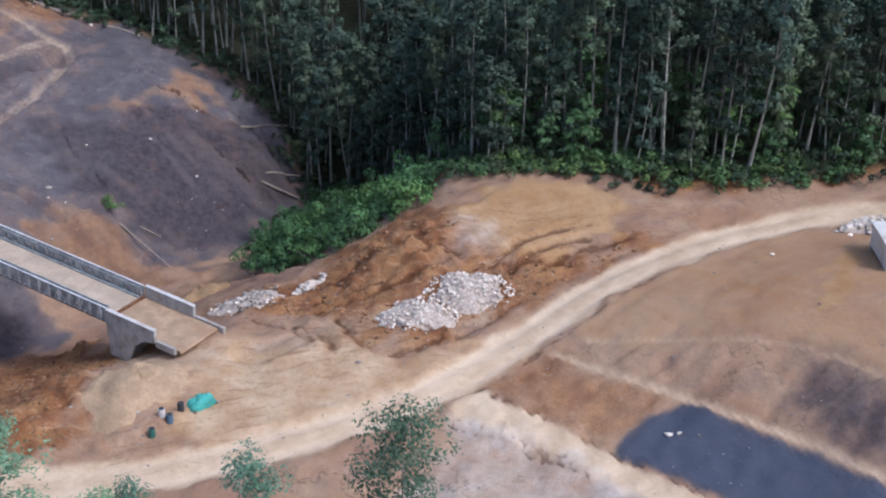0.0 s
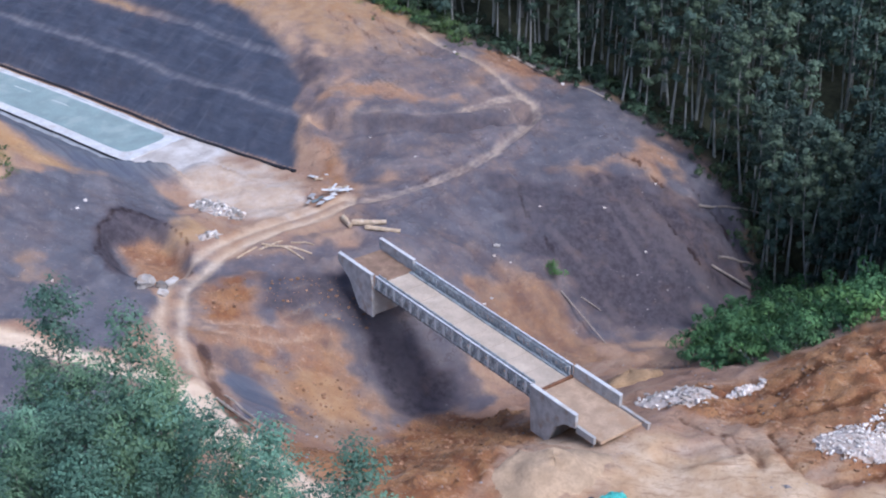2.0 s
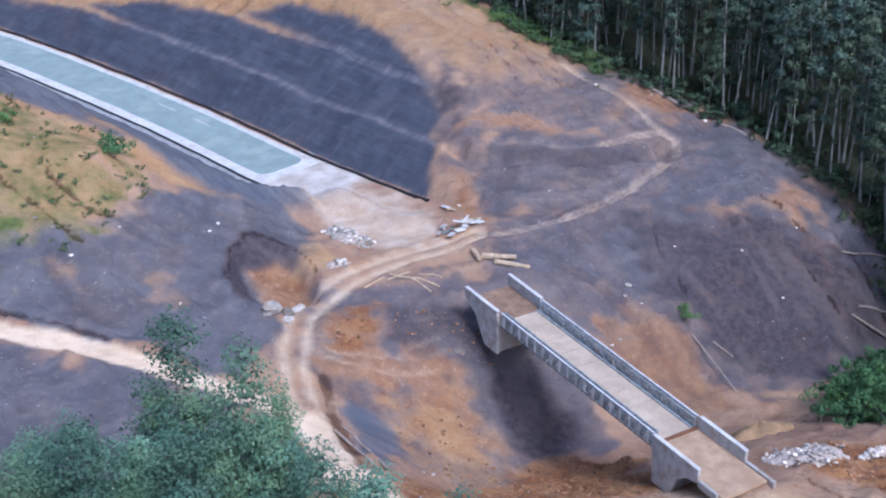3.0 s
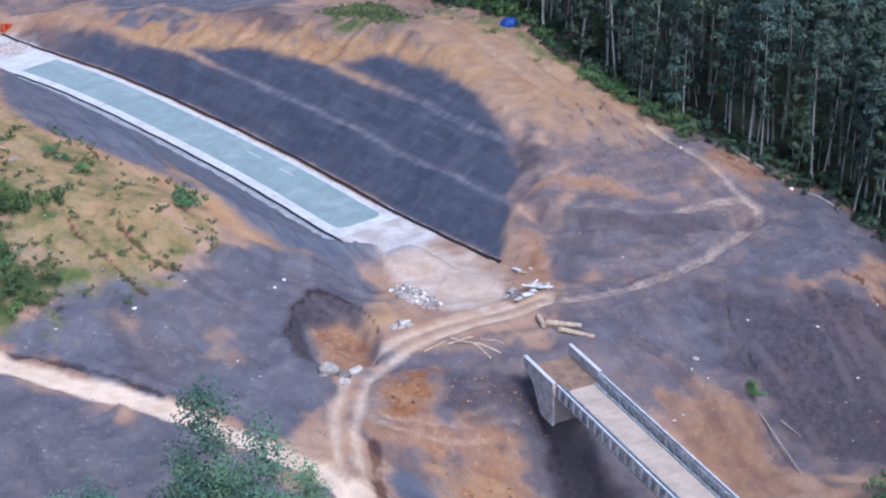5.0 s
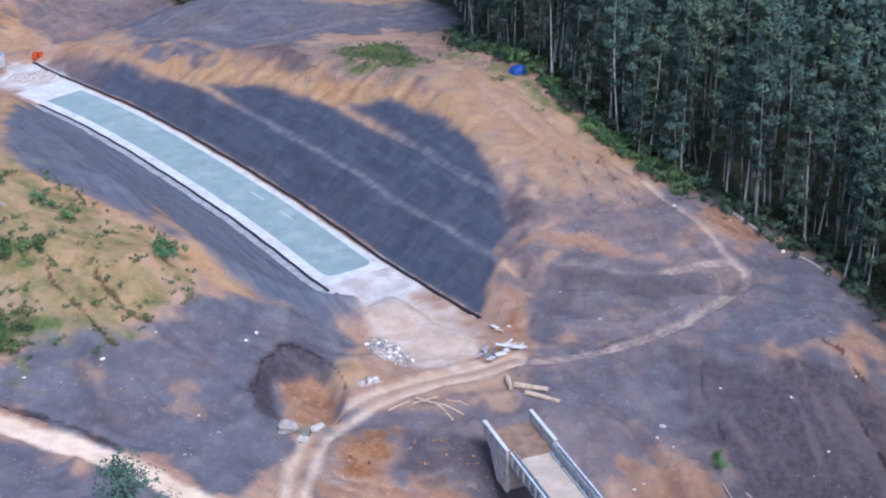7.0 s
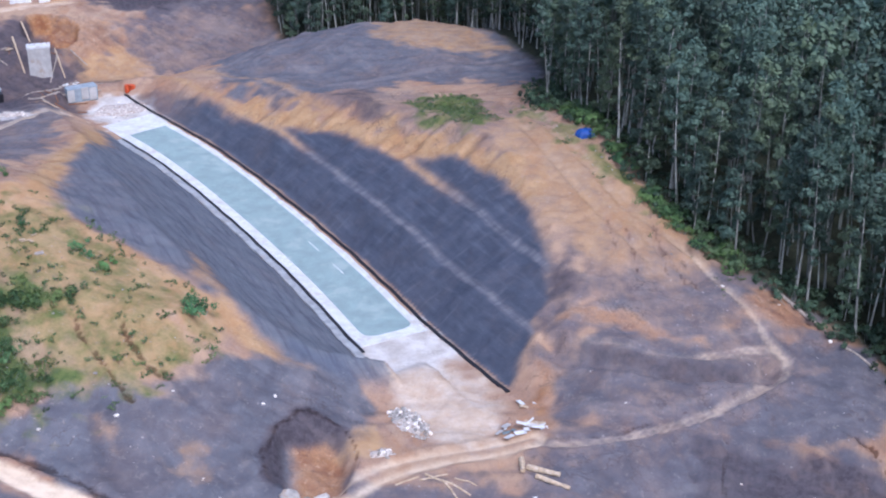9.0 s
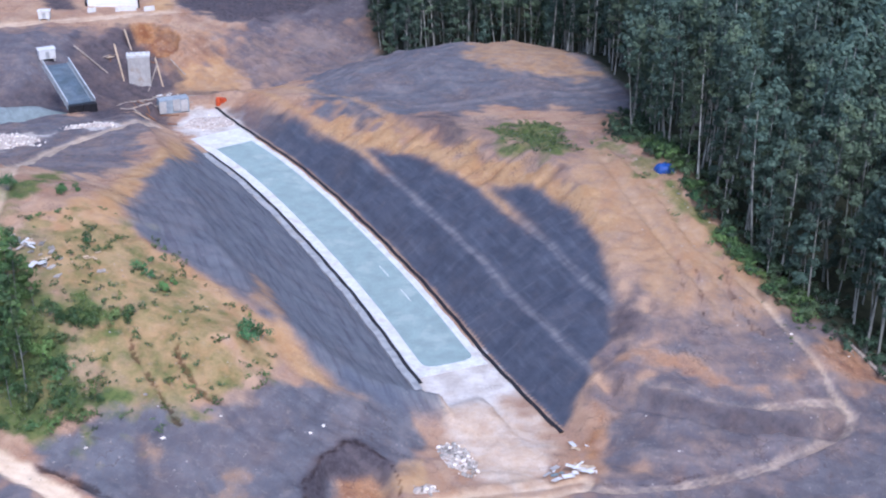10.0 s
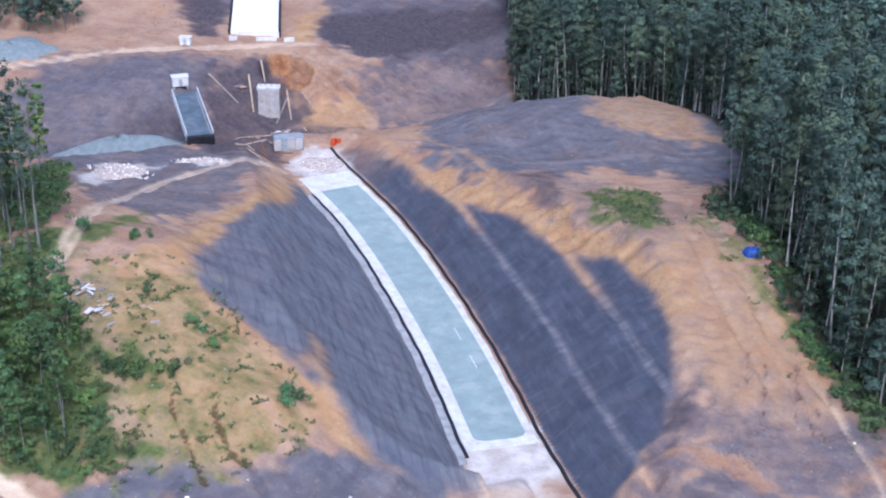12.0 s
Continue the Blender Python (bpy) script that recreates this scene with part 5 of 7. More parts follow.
def abutment(m, label, sides, low):
    """Concrete end of the bridge with a parapet wall on either side."""
    end = base("bridge_abutment", m, label, "abutment")
    for y, outline in sides:
        wall = wall_part("parapet", outline, 0, (y, y + 0.38), stained, end)
        x0, x1 = min(p[0] for p in outline), max(p[0] for p in outline)
        bm = bmesh.new()
        box(bm, x0 + 0.02, y - 0.04, 0.004, x1 - 0.02, y + 0.42, 0.09, 0.02)
        part("coping", bm, white_concrete, wall, "pale weathered coping")
    return end


far_end = abutment(BRIDGE_FRAME, "grey concrete abutment with tapered wing walls beyond the ravine", ((-0.3, [(0, 0), (6.6, 0), (6.9, -1.3), (6.9, -5.5), (4.2, -5.5), (2.2, -2.4), (0, -1.1)]), (5.6, [(0, 0), (6.6, 0), (6.9, -1.3), (6.9, -5.5), (4.2, -5.5), (2.2, -2.4), (0, -1.1)])), -5)
bm = bmesh.new()
box(bm, 4.6, 0.085, -5.5, 6.6, 5.595, -1.75, 0.05)
part("bearing_wall", bm, concrete, far_end)
bm = bmesh.new()
box(bm, 0.3, 0.085, -1.7, 6.9, 5.595, -1.32, 0.04)
part("approach_fill", bm, plain("packed_earth", (0.27, 0.18, 0.13), 0.95, vary=0.2, size=1.2, dirt=(0.4, 0.28, 0.19)), far_end, "brown packed earth approach")
near_end = abutment(BRIDGE_FRAME @ Matrix.Translation((34.8, 0, 0.0)), "grey concrete abutment with stained parapet walls by the yard", ((-0.3, [(0, 0), (6.9, 0), (6.9, -1.5), (5.2, -1.9), (3.9, -3.0), (2.9, -5.4), (0.3, -5.4), (0, -1.6)]), (5.6, [(0, 0), (6.9, 0), (6.9, -1.5), (5.2, -1.9), (3.9, -3.0), (2.9, -5.4), (0.3, -5.4), (0, -1.6)])), -5)
bm = bmesh.new()
box(bm, 0.35, 0.085, -5.5, 2.6, 5.595, -1.75, 0.05)
part("bearing_wall", bm, concrete, near_end)
bm = bmesh.new()
box(bm, 0.1, 0.085, -1.7, 10.2, 5.595, -1.34, 0.04)
part("approach_slab", bm, earth_slab, near_end, "dusty brown approach slab")
bm = bmesh.new()
box(bm, -0.2, 0.3, -1.66, 0.1, 5.5, -1.1, 0.03)
part("end_beam", bm, rust, near_end, "rusty steel beam across the deck")
for y0, y1 in ((-0.3, 0.08), (5.6, 5.98)):
    bm = bmesh.new()
    box(bm, 7.0, y0, -1.9, 9.6 if y0 < 0 else 11.0, y1, -1.1, 0.04)
    part("low_kerb", bm, concrete, near_end, "low dusty concrete kerb")

# ---------------------------------------------------------------- trees
bark = plain("pale_bark", (0.32, 0.33, 0.31), 0.9, vary=0.25, size=1.5, fine=0.15, dirt=(0.12, 0.12, 0.10), per="object")
forest_bark = plain("forest_bark", (0.22, 0.235, 0.22), 0.9, vary=0.3, size=2.0, fine=0.2, dirt=(0.10, 0.11, 0.09), per="island")
# forest leaves are tinted bluer, so their colour carries some aerial haze
leaf_forest = leafy("forest_leaves", (0.038, 0.072, 0.06), (0.095, 0.143, 0.11), True)
leaf_mass = leafy("woodland_leaves", (0.038, 0.074, 0.062), (0.098, 0.148, 0.114), False)
leaf_near = leafy("light_leaves", (0.07, 0.155, 0.11), (0.16, 0.285, 0.205), True)
leaf_hill = leafy("hillside_leaves", (0.05, 0.095, 0.04), (0.125, 0.18, 0.07), False)
leaf_under = leafy("undergrowth_leaves", (0.03, 0.06, 0.04), (0.075, 0.12, 0.07), False)
leaf_green = leafy("bush_leaves", (0.045, 0.10, 0.042), (0.10, 0.18, 0.07), False)
leaf_shrub_mass = leafy("sapling_leaves", (0.055, 0.125, 0.058), (0.125, 0.235, 0.105), False)
leaf_shrub = leafy("shrub_leaves", (0.045, 0.115, 0.052), (0.105, 0.22, 0.088), True)


def leaf_cards(rng, centres, spreads, count, size):
    """Leaf sprigs round each centre, turned outwards from the clump and the crown, as verts and faces."""
    n = len(centres) * count
    centres = np.array(centres)
    c = np.repeat(centres, count, 0)
    s = np.repeat(np.array(spreads), count, 0)
    d = rng.normal(size=(n, 3))
    d /= np.linalg.norm(d, axis=1)[:, None]
    place = c + d * s * (rng.uniform(0.3, 1.0, (n, 1)) ** 0.5)
    out = place - centres.mean(0)
    out /= np.linalg.norm(out, axis=1)[:, None] + 1e-6
    up = d * 0.9 + out * 0.6 + rng.normal(size=(n, 3)) * 0.42 + (0, 0, 0.35)
    up /= np.linalg.norm(up, axis=1)[:, None]
    side = np.cross(up, rng.normal(size=(n, 3)))
    side /= np.linalg.norm(side, axis=1)[:, None]
    fore = np.cross(up, side)
    w = size * rng.uniform(0.6, 1.3, (n, 1))
    verts = np.stack([place - fore * w, place + side * w * 0.62 + fore * w * 0.2, place + fore * w * 0.55 - side * w * 0.5], 1).reshape(-1, 3)
    return verts, np.arange(3 * n).reshape(-1, 3)


def join(pieces):
    verts, faces, start = [], [], 0
    for v, f in pieces:
        verts.append(np.asarray(v, float))
        faces += [tuple(int(i) + start for i in face) for face in f]
        start += len(v)
    return np.concatenate(verts), faces


def limb(rng, p, q, r0, r1, sides=4, sag=0.08):
    """A tapered bent limb from p to q."""
    p, q = np.array(p, float), np.array(q, float)
    mid = (p + q) / 2 + rng.normal(size=3) * sag * np.linalg.norm(q - p)
    verts, faces = [], []
    way = (q - p) / (np.linalg.norm(q - p) + 1e-9)
    a = np.cross(way, (0.3, 0.9, 0.2))
    a /= np.linalg.norm(a)
    b = np.cross(way, a)
    for k, (c, r) in enumerate(((p, r0), (mid, (r0 + r1) / 2), (q, r1))):
        for s in range(sides):
            t = 2 * math.pi * s / sides
            verts.append(c + r * (a * math.cos(t) + b * math.sin(t)))
        if k:
            faces += [((k - 1) * sides + s, (k - 1) * sides + (s + 1) % sides, k * sides + (s + 1) % sides, k * sides + s) for s in range(sides)]
    return np.array(verts), faces


def tree_shape(rng, high, clear, width, limbs, count, size, sides=6, radius=None, whips=0):
    """Trunk with limbs, and crown, of a slender tree: clear is the share of the stem below the crown."""
    lean = rng.normal(size=2) * 0.035 * high
    bend = rng.normal(size=2) * 0.02 * high
    r0 = radius or 0.0078 * high

    def stem(t):
        return np.array([lean[0] * t + bend[0] * math.sin(3 * t), lean[1] * t + bend[1] * math.sin(2.4 * t + 1) - bend[1] * math.sin(1), high * t])

    steps = 7 if sides > 4 else 4
    wood = [tube([(stem(t), r0 * (1 - 0.85 * t) + (0.5 * r0 if t == 0 else 0)) for t in np.linspace(0, 0.97, steps)], sides)]
    wood[0][0][:sides] = [(v[0], v[1], v[2] - 0.6) for v in wood[0][0][:sides]]
    centres, spreads = [], []
    for k in range(limbs):
        t = clear + (1 - clear) * (k + rng.uniform(0.1, 0.9)) / limbs
        turn = k * 2.4 + rng.uniform(-0.5, 0.5)
        reach = width * (1.15 - 0.75 * (t - clear) / (1 - clear)) * rng.uniform(0.6, 1.1)
        p = stem(t * 0.97)
        q = p + np.array([math.cos(turn) * reach, math.sin(turn) * reach, reach * rng.uniform(0.25, 0.8)])
        wood.append(limb(rng, p, q, r0 * 0.3, r0 * 0.06, 3 if sides < 6 else 4))
        centres += [q, p * 0.4 + q * 0.6]
        spreads += [np.array([1, 1, 0.7]) * width * rng.uniform(0.38, 0.62), np.array([1, 1, 0.7]) * width * rng.uniform(0.28, 0.42)]
    centres.append(stem(0.98))
    spreads.append(np.array([0.7, 0.7, 1.0]) * width * 0.5)
    for _ in range(whips):
        p = stem(rng.uniform(0.25, clear))
        q = p + np.append(rng.normal(size=2) * 0.8, 0.6)
        wood.append(limb(rng, p, q, r0 * 0.15, 0.01, 3))
        centres.append(q)
        spreads.append(np.array([0.6, 0.6, 0.5]))
    return join(wood), leaf_cards(rng, centres, spreads, count, size)


def tree_thing(name, shape, woody, leaves, label, group):
    tree = base(name, pose(0, 0, 0), label, "tree", group)
    part("trunk", mesh_from("trunk", *shape[0], woody, True), woody, tree)
    part("crown", mesh_from("crown", shape[1][0], shape[1][1].tolist(), leaves), leaves, tree)
    return tree


def scatter(rng, x0, y0, x1, y1, gap, keep):
    """Jittered grid of places for which keep(x, y) holds."""
    xs, ys = np.meshgrid(np.arange(x0, x1, gap), np.arange(y0, y1, gap), indexing="ij")
    xs = xs + rng.uniform(-0.45, 0.45, xs.shape) * gap
    ys = ys + rng.uniform(-0.45, 0.45, ys.shape) * gap
    good = keep(xs, ys)
    return np.stack([xs[good], ys[good]], 1)


def joined_trees(name, shapes, places, rng, low, high, label, woods, leaves):
    """Many trees as one object of trunks and one of leaves, which nobody could count."""
    for which, material in ((0, woods), (1, leaves)):
        state = np.random.RandomState(rng)
        verts, faces, tones, start = [], [], [], 0
        for x, y in places:
            shape = shapes[state.randint(len(shapes))][which]
            turn, size = state.uniform(0, 6.28), state.uniform(low, high)
            c, s = math.cos(turn), math.sin(turn)
            v = np.asarray(shape[0]) @ np.array([[c, s, 0], [-s, c, 0], [0, 0, 1]]) * size
            verts.append(v + (x, y, floor_at(x, y)))
            tones.append(np.full(len(v), state.uniform()))
            faces.append((shape[1], start))
            start += len(v)
        v = np.concatenate(verts)
        sizes = np.concatenate([[len(f) for f in fs] for fs, _ in faces])
        flat = np.concatenate([np.concatenate([np.asarray(f) for f in fs]) + s for fs, s in faces])
        mesh = bpy.data.meshes.new(name)
        mesh.vertices.add(len(v))
        mesh.vertices.foreach_set("co", v.ravel())
        mesh.loops.add(len(flat))
        mesh.loops.foreach_set("vertex_index", flat.astype(np.int32))
        mesh.polygons.add(len(sizes))
        mesh.polygons.foreach_set("loop_start", np.concatenate([[0], np.cumsum(sizes)[:-1]]).astype(np.int32))
        mesh.update(calc_edges=True)
        mesh.attributes.new("tone", "FLOAT", "POINT").data.foreach_set("value", np.concatenate(tones).astype(np.float32))
        mesh.materials.append(material)
        if which == 0:
            top = tagged(new(name, mesh), label, "woodland", kind="stuff")
        else:
            part("foliage", mesh, material, top)


rng = np.random.RandomState(4)
edge_shapes = [tree_shape(rng, h, c, w, 11, 42, 0.37, whips=6) for h, c, w in ((24, 0.46, 2.4), (27, 0.54, 2.6), (21, 0.4, 2.3), (25, 0.58, 2.2), (17, 0.3, 2.1), (28, 0.5, 2.7), (13, 0.2, 2.0))]
edge_trees = [tree_thing("forest_tree", s, bark, leaf_forest, "tall slender pale-stemmed tree at the forest edge", "forest edge trees") for s in edge_shapes]
places = scatter(rng, -140, -40, 130, 300, 3.2, lambda x, y: (inside(x, y, FOREST) > 0.5) & (inside(x, y, FOREST) < 7.5))
places = places[np.argsort(np.hypot(places[:, 0] + 5, places[:, 1] - 60))]
far_edge = places[290:]
places = places[:290]
for k, (x, y) in enumerate(places):
    m = pose(x, y, floor_at(x, y), rng.uniform(-3, 3), rng.uniform(-3, 3), rng.uniform(0, 360)) @ Matrix.Diagonal((*[rng.uniform(0.72, 1.05)] * 3, 1))
    if k < len(edge_trees):
        edge_trees[k].matrix_world = m
    else:
        copy_thing(edge_trees[k % len(edge_trees)], m.normalized()).scale = m.to_scale()
mass_shapes = [tree_shape(rng, h, c, w, 7, 16, 0.7, sides=4) for h, c, w in ((25, 0.4, 3.1), (28, 0.48, 3.3), (22, 0.35, 2.9), (26, 0.5, 2.8), (19, 0.25, 2.8), (14, 0.15, 2.6))]
fine_shapes = [tree_shape(rng, h, c, w, 9, 38, 0.43, sides=4) for h, c, w in ((25, 0.44, 2.5), (28, 0.5, 2.7), (22, 0.4, 2.3), (26, 0.54, 2.4), (18, 0.3, 2.2))]
SEEN_WOOD = [(-128, 300), (-108, 290), (-20, 328), (46, 265), (78, 188), (88, 118), (110, 88), (150, 30), (140, -45), (60, -20), (-60, 120), (-130, 240)]
deep = scatter(rng, -150, -60, 260, 480, 4.3, lambda x, y: (inside(x, y, FOREST) > 7.3) & (inside(x, y, SEEN_WOOD) > 0))
inner = inside(deep[:, 0], deep[:, 1], FOREST) < 24
joined_trees("forest_fringe", fine_shapes, np.concatenate([deep[inner], far_edge]), 9, 0.75, 1.1, "dark green forest of slender pale-stemmed trees behind the edge", forest_bark, leaf_mass)
joined_trees("woodland", mass_shapes, deep[~inner], 8, 0.75, 1.1, "dense dark green forest of slender pale-stemmed trees", forest_bark, leaf_mass)
thin_shapes = [tree_shape(rng, h, c, w, 7, 9, 0.7, sides=4) for h, c, w in ((13, 0.35, 1.5), (15, 0.45, 1.4), (10, 0.25, 1.5))]
west = scatter(rng, -205, 30, -70, 160, 7.0, lambda x, y: inside(x, y, WOODS_WEST) > 1.0)
grove = scatter(rng, -135, 33, -76, 64, 3.4, lambda x, y: inside(x, y, [(-98, 55), (-89, 55.5), (-84, 52.5), (-80.5, 47), (-79, 40), (-81, 35.5), (-110, 38), (-130, 46), (-120, 58)]) > 0)
small_shapes = [tree_shape(rng, h, c, w, 9, 34, 0.3, sides=4) for h, c, w in ((9, 0.3, 1.6), (7, 0.25, 1.5), (11, 0.4, 1.6))]
joined_trees("hillside_grove", small_shapes, grove, 19, 0.7, 1.1, "grove of young dark green trees with thin pale stems", bark, leaf_green)
joined_trees("west_woodland", thin_shapes, west, 18, 0.7, 1.1, "thin young trees on the green hillside", forest_bark, leaf_hill)

corner = scatter(rng, -250, 180, -198, 235, 3.4, lambda x, y: np.hypot((x + 215) / 14, (y - 206) / 9) < 1.0)
joined_trees("far_copse", small_shapes, corner, 58, 0.9, 1.4, "dark copse beside the far track", forest_bark, leaf_mass)

sapling_shapes = [tree_shape(rng, h, 0.12, w, 8, 40, 0.34, sides=4) for h, w in ((8, 2.0), (6, 1.8), (10, 2.2))]
young = scatter(rng, 40, -30, 100, 30, 3.4, lambda x, y: (inside(x, y, FOREST) > 1) & (inside(x, y, FOREST) < 13) & (ripple(x, y, 11, 93) > -0.3))
joined_trees("saplings", sapling_shapes, young, 68, 0.6, 1.15, "lighter green broad-leaved saplings under the forest edge", forest_bark, leaf_shrub_mass)
tall_shapes = [tree_shape(rng, h, c, w, 8, 26, 0.34, sides=4) for h, c, w in ((22, 0.5, 1.7), (19, 0.45, 1.6), (24, 0.55, 1.8))]
tall = scatter(rng, -125, 56, -98, 78, 3.6, lambda x, y: inside(x, y, [(-122, 58), (-101, 59), (-99.5, 66), (-103, 70), (-122, 76)]) > 0)
joined_trees("tall_west_trees", tall_shapes, tall, 78, 0.75, 1.05, "tall thin trees with sparse crowns on the hillside", forest_bark, leaf_mass)

# the light green trees on the slope below the camera: place and height of the top
near_shapes = [tree_shape(rng, h, c, w, 18, 128, 0.2, radius=0.14, whips=7) for h, c, w in ((26, 0.4, 3.5), (24, 0.35, 3.8), (27, 0.45, 3.1), (25, 0.35, 3.6))]
near_trees = [tree_thing("slope_tree", s, bark, leaf_near, "light green feathery tree with a thin pale stem", "trees on the near slope") for s in near_shapes]
NEAR_TOPS = [(-49, -5, 23.2), (-41.7, -11.9, 24.6), (-38.7, -14.1, 19), (-35.9, -20.9, 19.8), (-42.2, -12.5, 18.5), (-44.9, -17.4, 20.5), (-50.1, -12.8, 18), (-55, -10, 18.5), (-58, -15.4, 20), (-58.3, -21.6, 21), (-31, -28.1, 23), (-28, -29.1, 22), (-26.7, -37.4, 24), (1.2, -49.6, 21.5), (-18, -43.1, 18.8), (-9.9, -46, 18.6), (-22.1, -43.8, 19.2), (-53.6, -18.6, 22.5), (-63, -18, 20), (-47, -22, 17.5), (-40, -17, 15), (-52, -16, 15), (-36, -25, 17), (-61, -12, 16), (-45, -9, 14), (-33, -31, 19), (-55, -25, 19), (-49, -29, 18), (-66, -24, 20), (-39, -31, 19), (-14, -46, 15), (-26, -46, 18), (-50, -2.5, 16), (-45.2, -5.1, 16), (-39.6, -6, 15.5), (-55.7, -11.8, 17), (-49.5, -12.9, 17), (-44.2, -15.3, 17), (-39.4, -14.5, 17), (-34.9, -20.6, 16.5), (-52.6, -19.1, 17), (-45.1, -20.4, 17), (-42, -8, 16), (-47, -8.5, 16), (-58, -8, 16)]
for k, (x, y, top) in enumerate(NEAR_TOPS):
    foot = floor_at(x, y)
    size = (top - foot) / (26, 24, 27, 25)[k % 4] / 1.03
    m = pose(x, y, foot, 0, 0, rng.uniform(0, 360))
    thing = near_trees[k] if k < 4 else copy_thing(near_trees[k % 4], m)
    thing.matrix_world = m
    thing.scale = (min(size * 1.1, 1.1), min(size * 1.1, 1.1), size)


# ---------------------------------------------------------------- shrubs and grass
def shrub_shape(rng, high, width, clumps, count, size):
    stems, centres, spreads = [], [], []
    for _ in range(clumps):
        q = np.array([rng.normal() * width * 0.4, rng.normal() * width * 0.4, high * rng.uniform(0.35, 0.9)])
        stems.append(limb(rng, (q[0] * 0.2, q[1] * 0.2, -0.3), q, 0.06, 0.015, 3))
        centres.append(q)
        spreads.append(np.array([1, 1, 0.8]) * width * rng.uniform(0.22, 0.38))
    return join(stems), leaf_cards(rng, centres, spreads, count, size)


under_shapes = [shrub_shape(rng, h, w, 6, 24, 0.4) for h, w in ((2.2, 2.6), (3.0, 2.6), (1.6, 2.2))]
shrub_shapes = [shrub_shape(rng, h, w, 9, 60, 0.25) for h, w in ((2.2, 2.6), (3.0, 3.0), (1.6, 2.2), (3.6, 2.6))]
shrubs = []
for k, s in enumerate(shrub_shapes):
    shrub = base("shrub", pose(0, 0, 0), "bright green leafy shrub in the ravine mouth", "shrub", "ravine shrubs")
    part("woody_base", mesh_from("woody_base", *s[0], bark), bark, shrub)
    part("foliage", mesh_from("foliage", s[1][0], s[1][1].tolist(), leaf_shrub), leaf_shrub, shrub)
    shrubs.append(shrub)
THICKET = [(20, 21), (24, 30), (30, 38), (40, 46), (50, 50), (47, 36), (44, 22), (42, 13), (37, 9.5), (31, 9.5), (25, 11)]
spots = scatter(rng, 15, 5, 55, 55, 2.0, lambda x, y: inside(x, y, THICKET) > 0)
single = [(10.8, 44.4), (8.6, 103), (5, 106), (-2, 111.5), (-8, 121)]
for k, (x, y) in enumerate(list(spots) + single):
    m = pose(x, y, floor_at(x, y), 0, 0, rng.uniform(0, 360))
    thing = shrubs[k] if k < 4 else copy_thing(shrubs[k % 4], m)
    thing.matrix_world = m
    thing.scale = [rng.uniform(0.7, 1.25)] * 3
    if k >= len(spots):
        thing.scale = [rng.uniform(0.4, 0.6)] * 3
        tagged(thing, "small lone green shrub on bare ground", group="lone shrubs")

# undergrowth along the forest's foot, and low bushes and tufts on the hill
soft_shapes = [shrub_shape(rng, h, w, 8, 44, 0.24) for h, w in ((1.6, 2.6), (2.4, 2.8), (1.2, 2.2))]
under = scatter(rng, -140, -40, 130, 300, 2.2, lambda x, y: (inside(x, y, FOREST) > -2.2) & (inside(x, y, FOREST) < 6))
brush = scatter(rng, 44, -20, 92, 12, 1.5, lambda x, y: (inside(x, y, FOREST) > -1.6) & (inside(x, y, FOREST) < 2.5) & (ripple(x, y, 6, 97) > -0.2))
brush = np.concatenate([brush, scatter(rng, -28, 96, 12, 142, 1.6, lambda x, y: (inside(x, y, FOREST) > -2.2) & (inside(x, y, FOREST) < 1) & (ripple(x, y, 6, 98) > -0.1))])
joined_trees("brush", soft_shapes, brush, 29, 0.5, 1.2, "tangled green brush along the forest foot", forest_bark, leaf_green)
joined_trees("undergrowth", under_shapes, under[(under[:, 1] < 165)], 28, 0.35, 0.95, "dark green undergrowth along the forest edge", forest_bark, leaf_under)
west_under = scatter(rng, -140, 30, -70, 130, 2.2, lambda x, y: np.maximum(inside(x, y, WOODS_WEST), inside(x, y, ZONES["green_west"]) - 1.5) > -1)
tuft_shapes = [shrub_shape(rng, 0.8, 1.2, 4, 9, 0.22) for _ in range(4)]
hill = scatter(rng, -100, 36, -54, 84, 1.25, lambda x, y: (inside(x, y, ZONES["grass"]) > -2) & (ripple(x, y, 8, 91) + 0.6 * ripple(x, y, 3, 94) > 0.25))
dome_tufts = scatter(rng, -48, 130, -28, 154, 1.2, lambda x, y: inside(x, y, ZONES["green_dome"]) > 0)
edge_tufts = scatter(rng, -30, 80, 12, 142, 2.2, lambda x, y: (inside(x, y, FOREST) > -9) & (inside(x, y, FOREST) < 0) & (ripple(x, y, 7, 92) > 0.5))
joined_trees("bushes", soft_shapes, west_under[::2], 38, 0.5, 1.05, "green bushes among the young trees on the hillside", forest_bark, leaf_hill)
joined_trees("dark_bushes", soft_shapes, west_under[1::2], 39, 0.5, 1.1, "dark green bushes among the young trees on the hillside", forest_bark, leaf_green)
joined_trees("grass_tufts", tuft_shapes, np.concatenate([hill, dome_tufts, edge_tufts]), 48, 0.25, 0.95, "scattered green tufts on bare earth", bark, leaf_hill)
for x, y, size in ((-75.3, 63.3, 0.5), (-71, 61.9, 0.65), (-58.6, 58.8, 0.85), (-57.5, 60.2, 0.75), (-92.9, 76.4, 0.8), (-83.6, 65.2, 0.45), (-99.5, 73.3, 0.8), (-96.3, 61.1, 0.9), (-73.4, 62.6, 0.4)):
    m = pose(x, y, floor_at(x, y), 0, 0, rng.uniform(0, 360))
    thing = copy_thing(shrubs[int(rng.randint(4))], m)
    thing.scale = [size] * 3
    tagged(thing, "low dark green bush on the grassy hill", group="hill bushes")

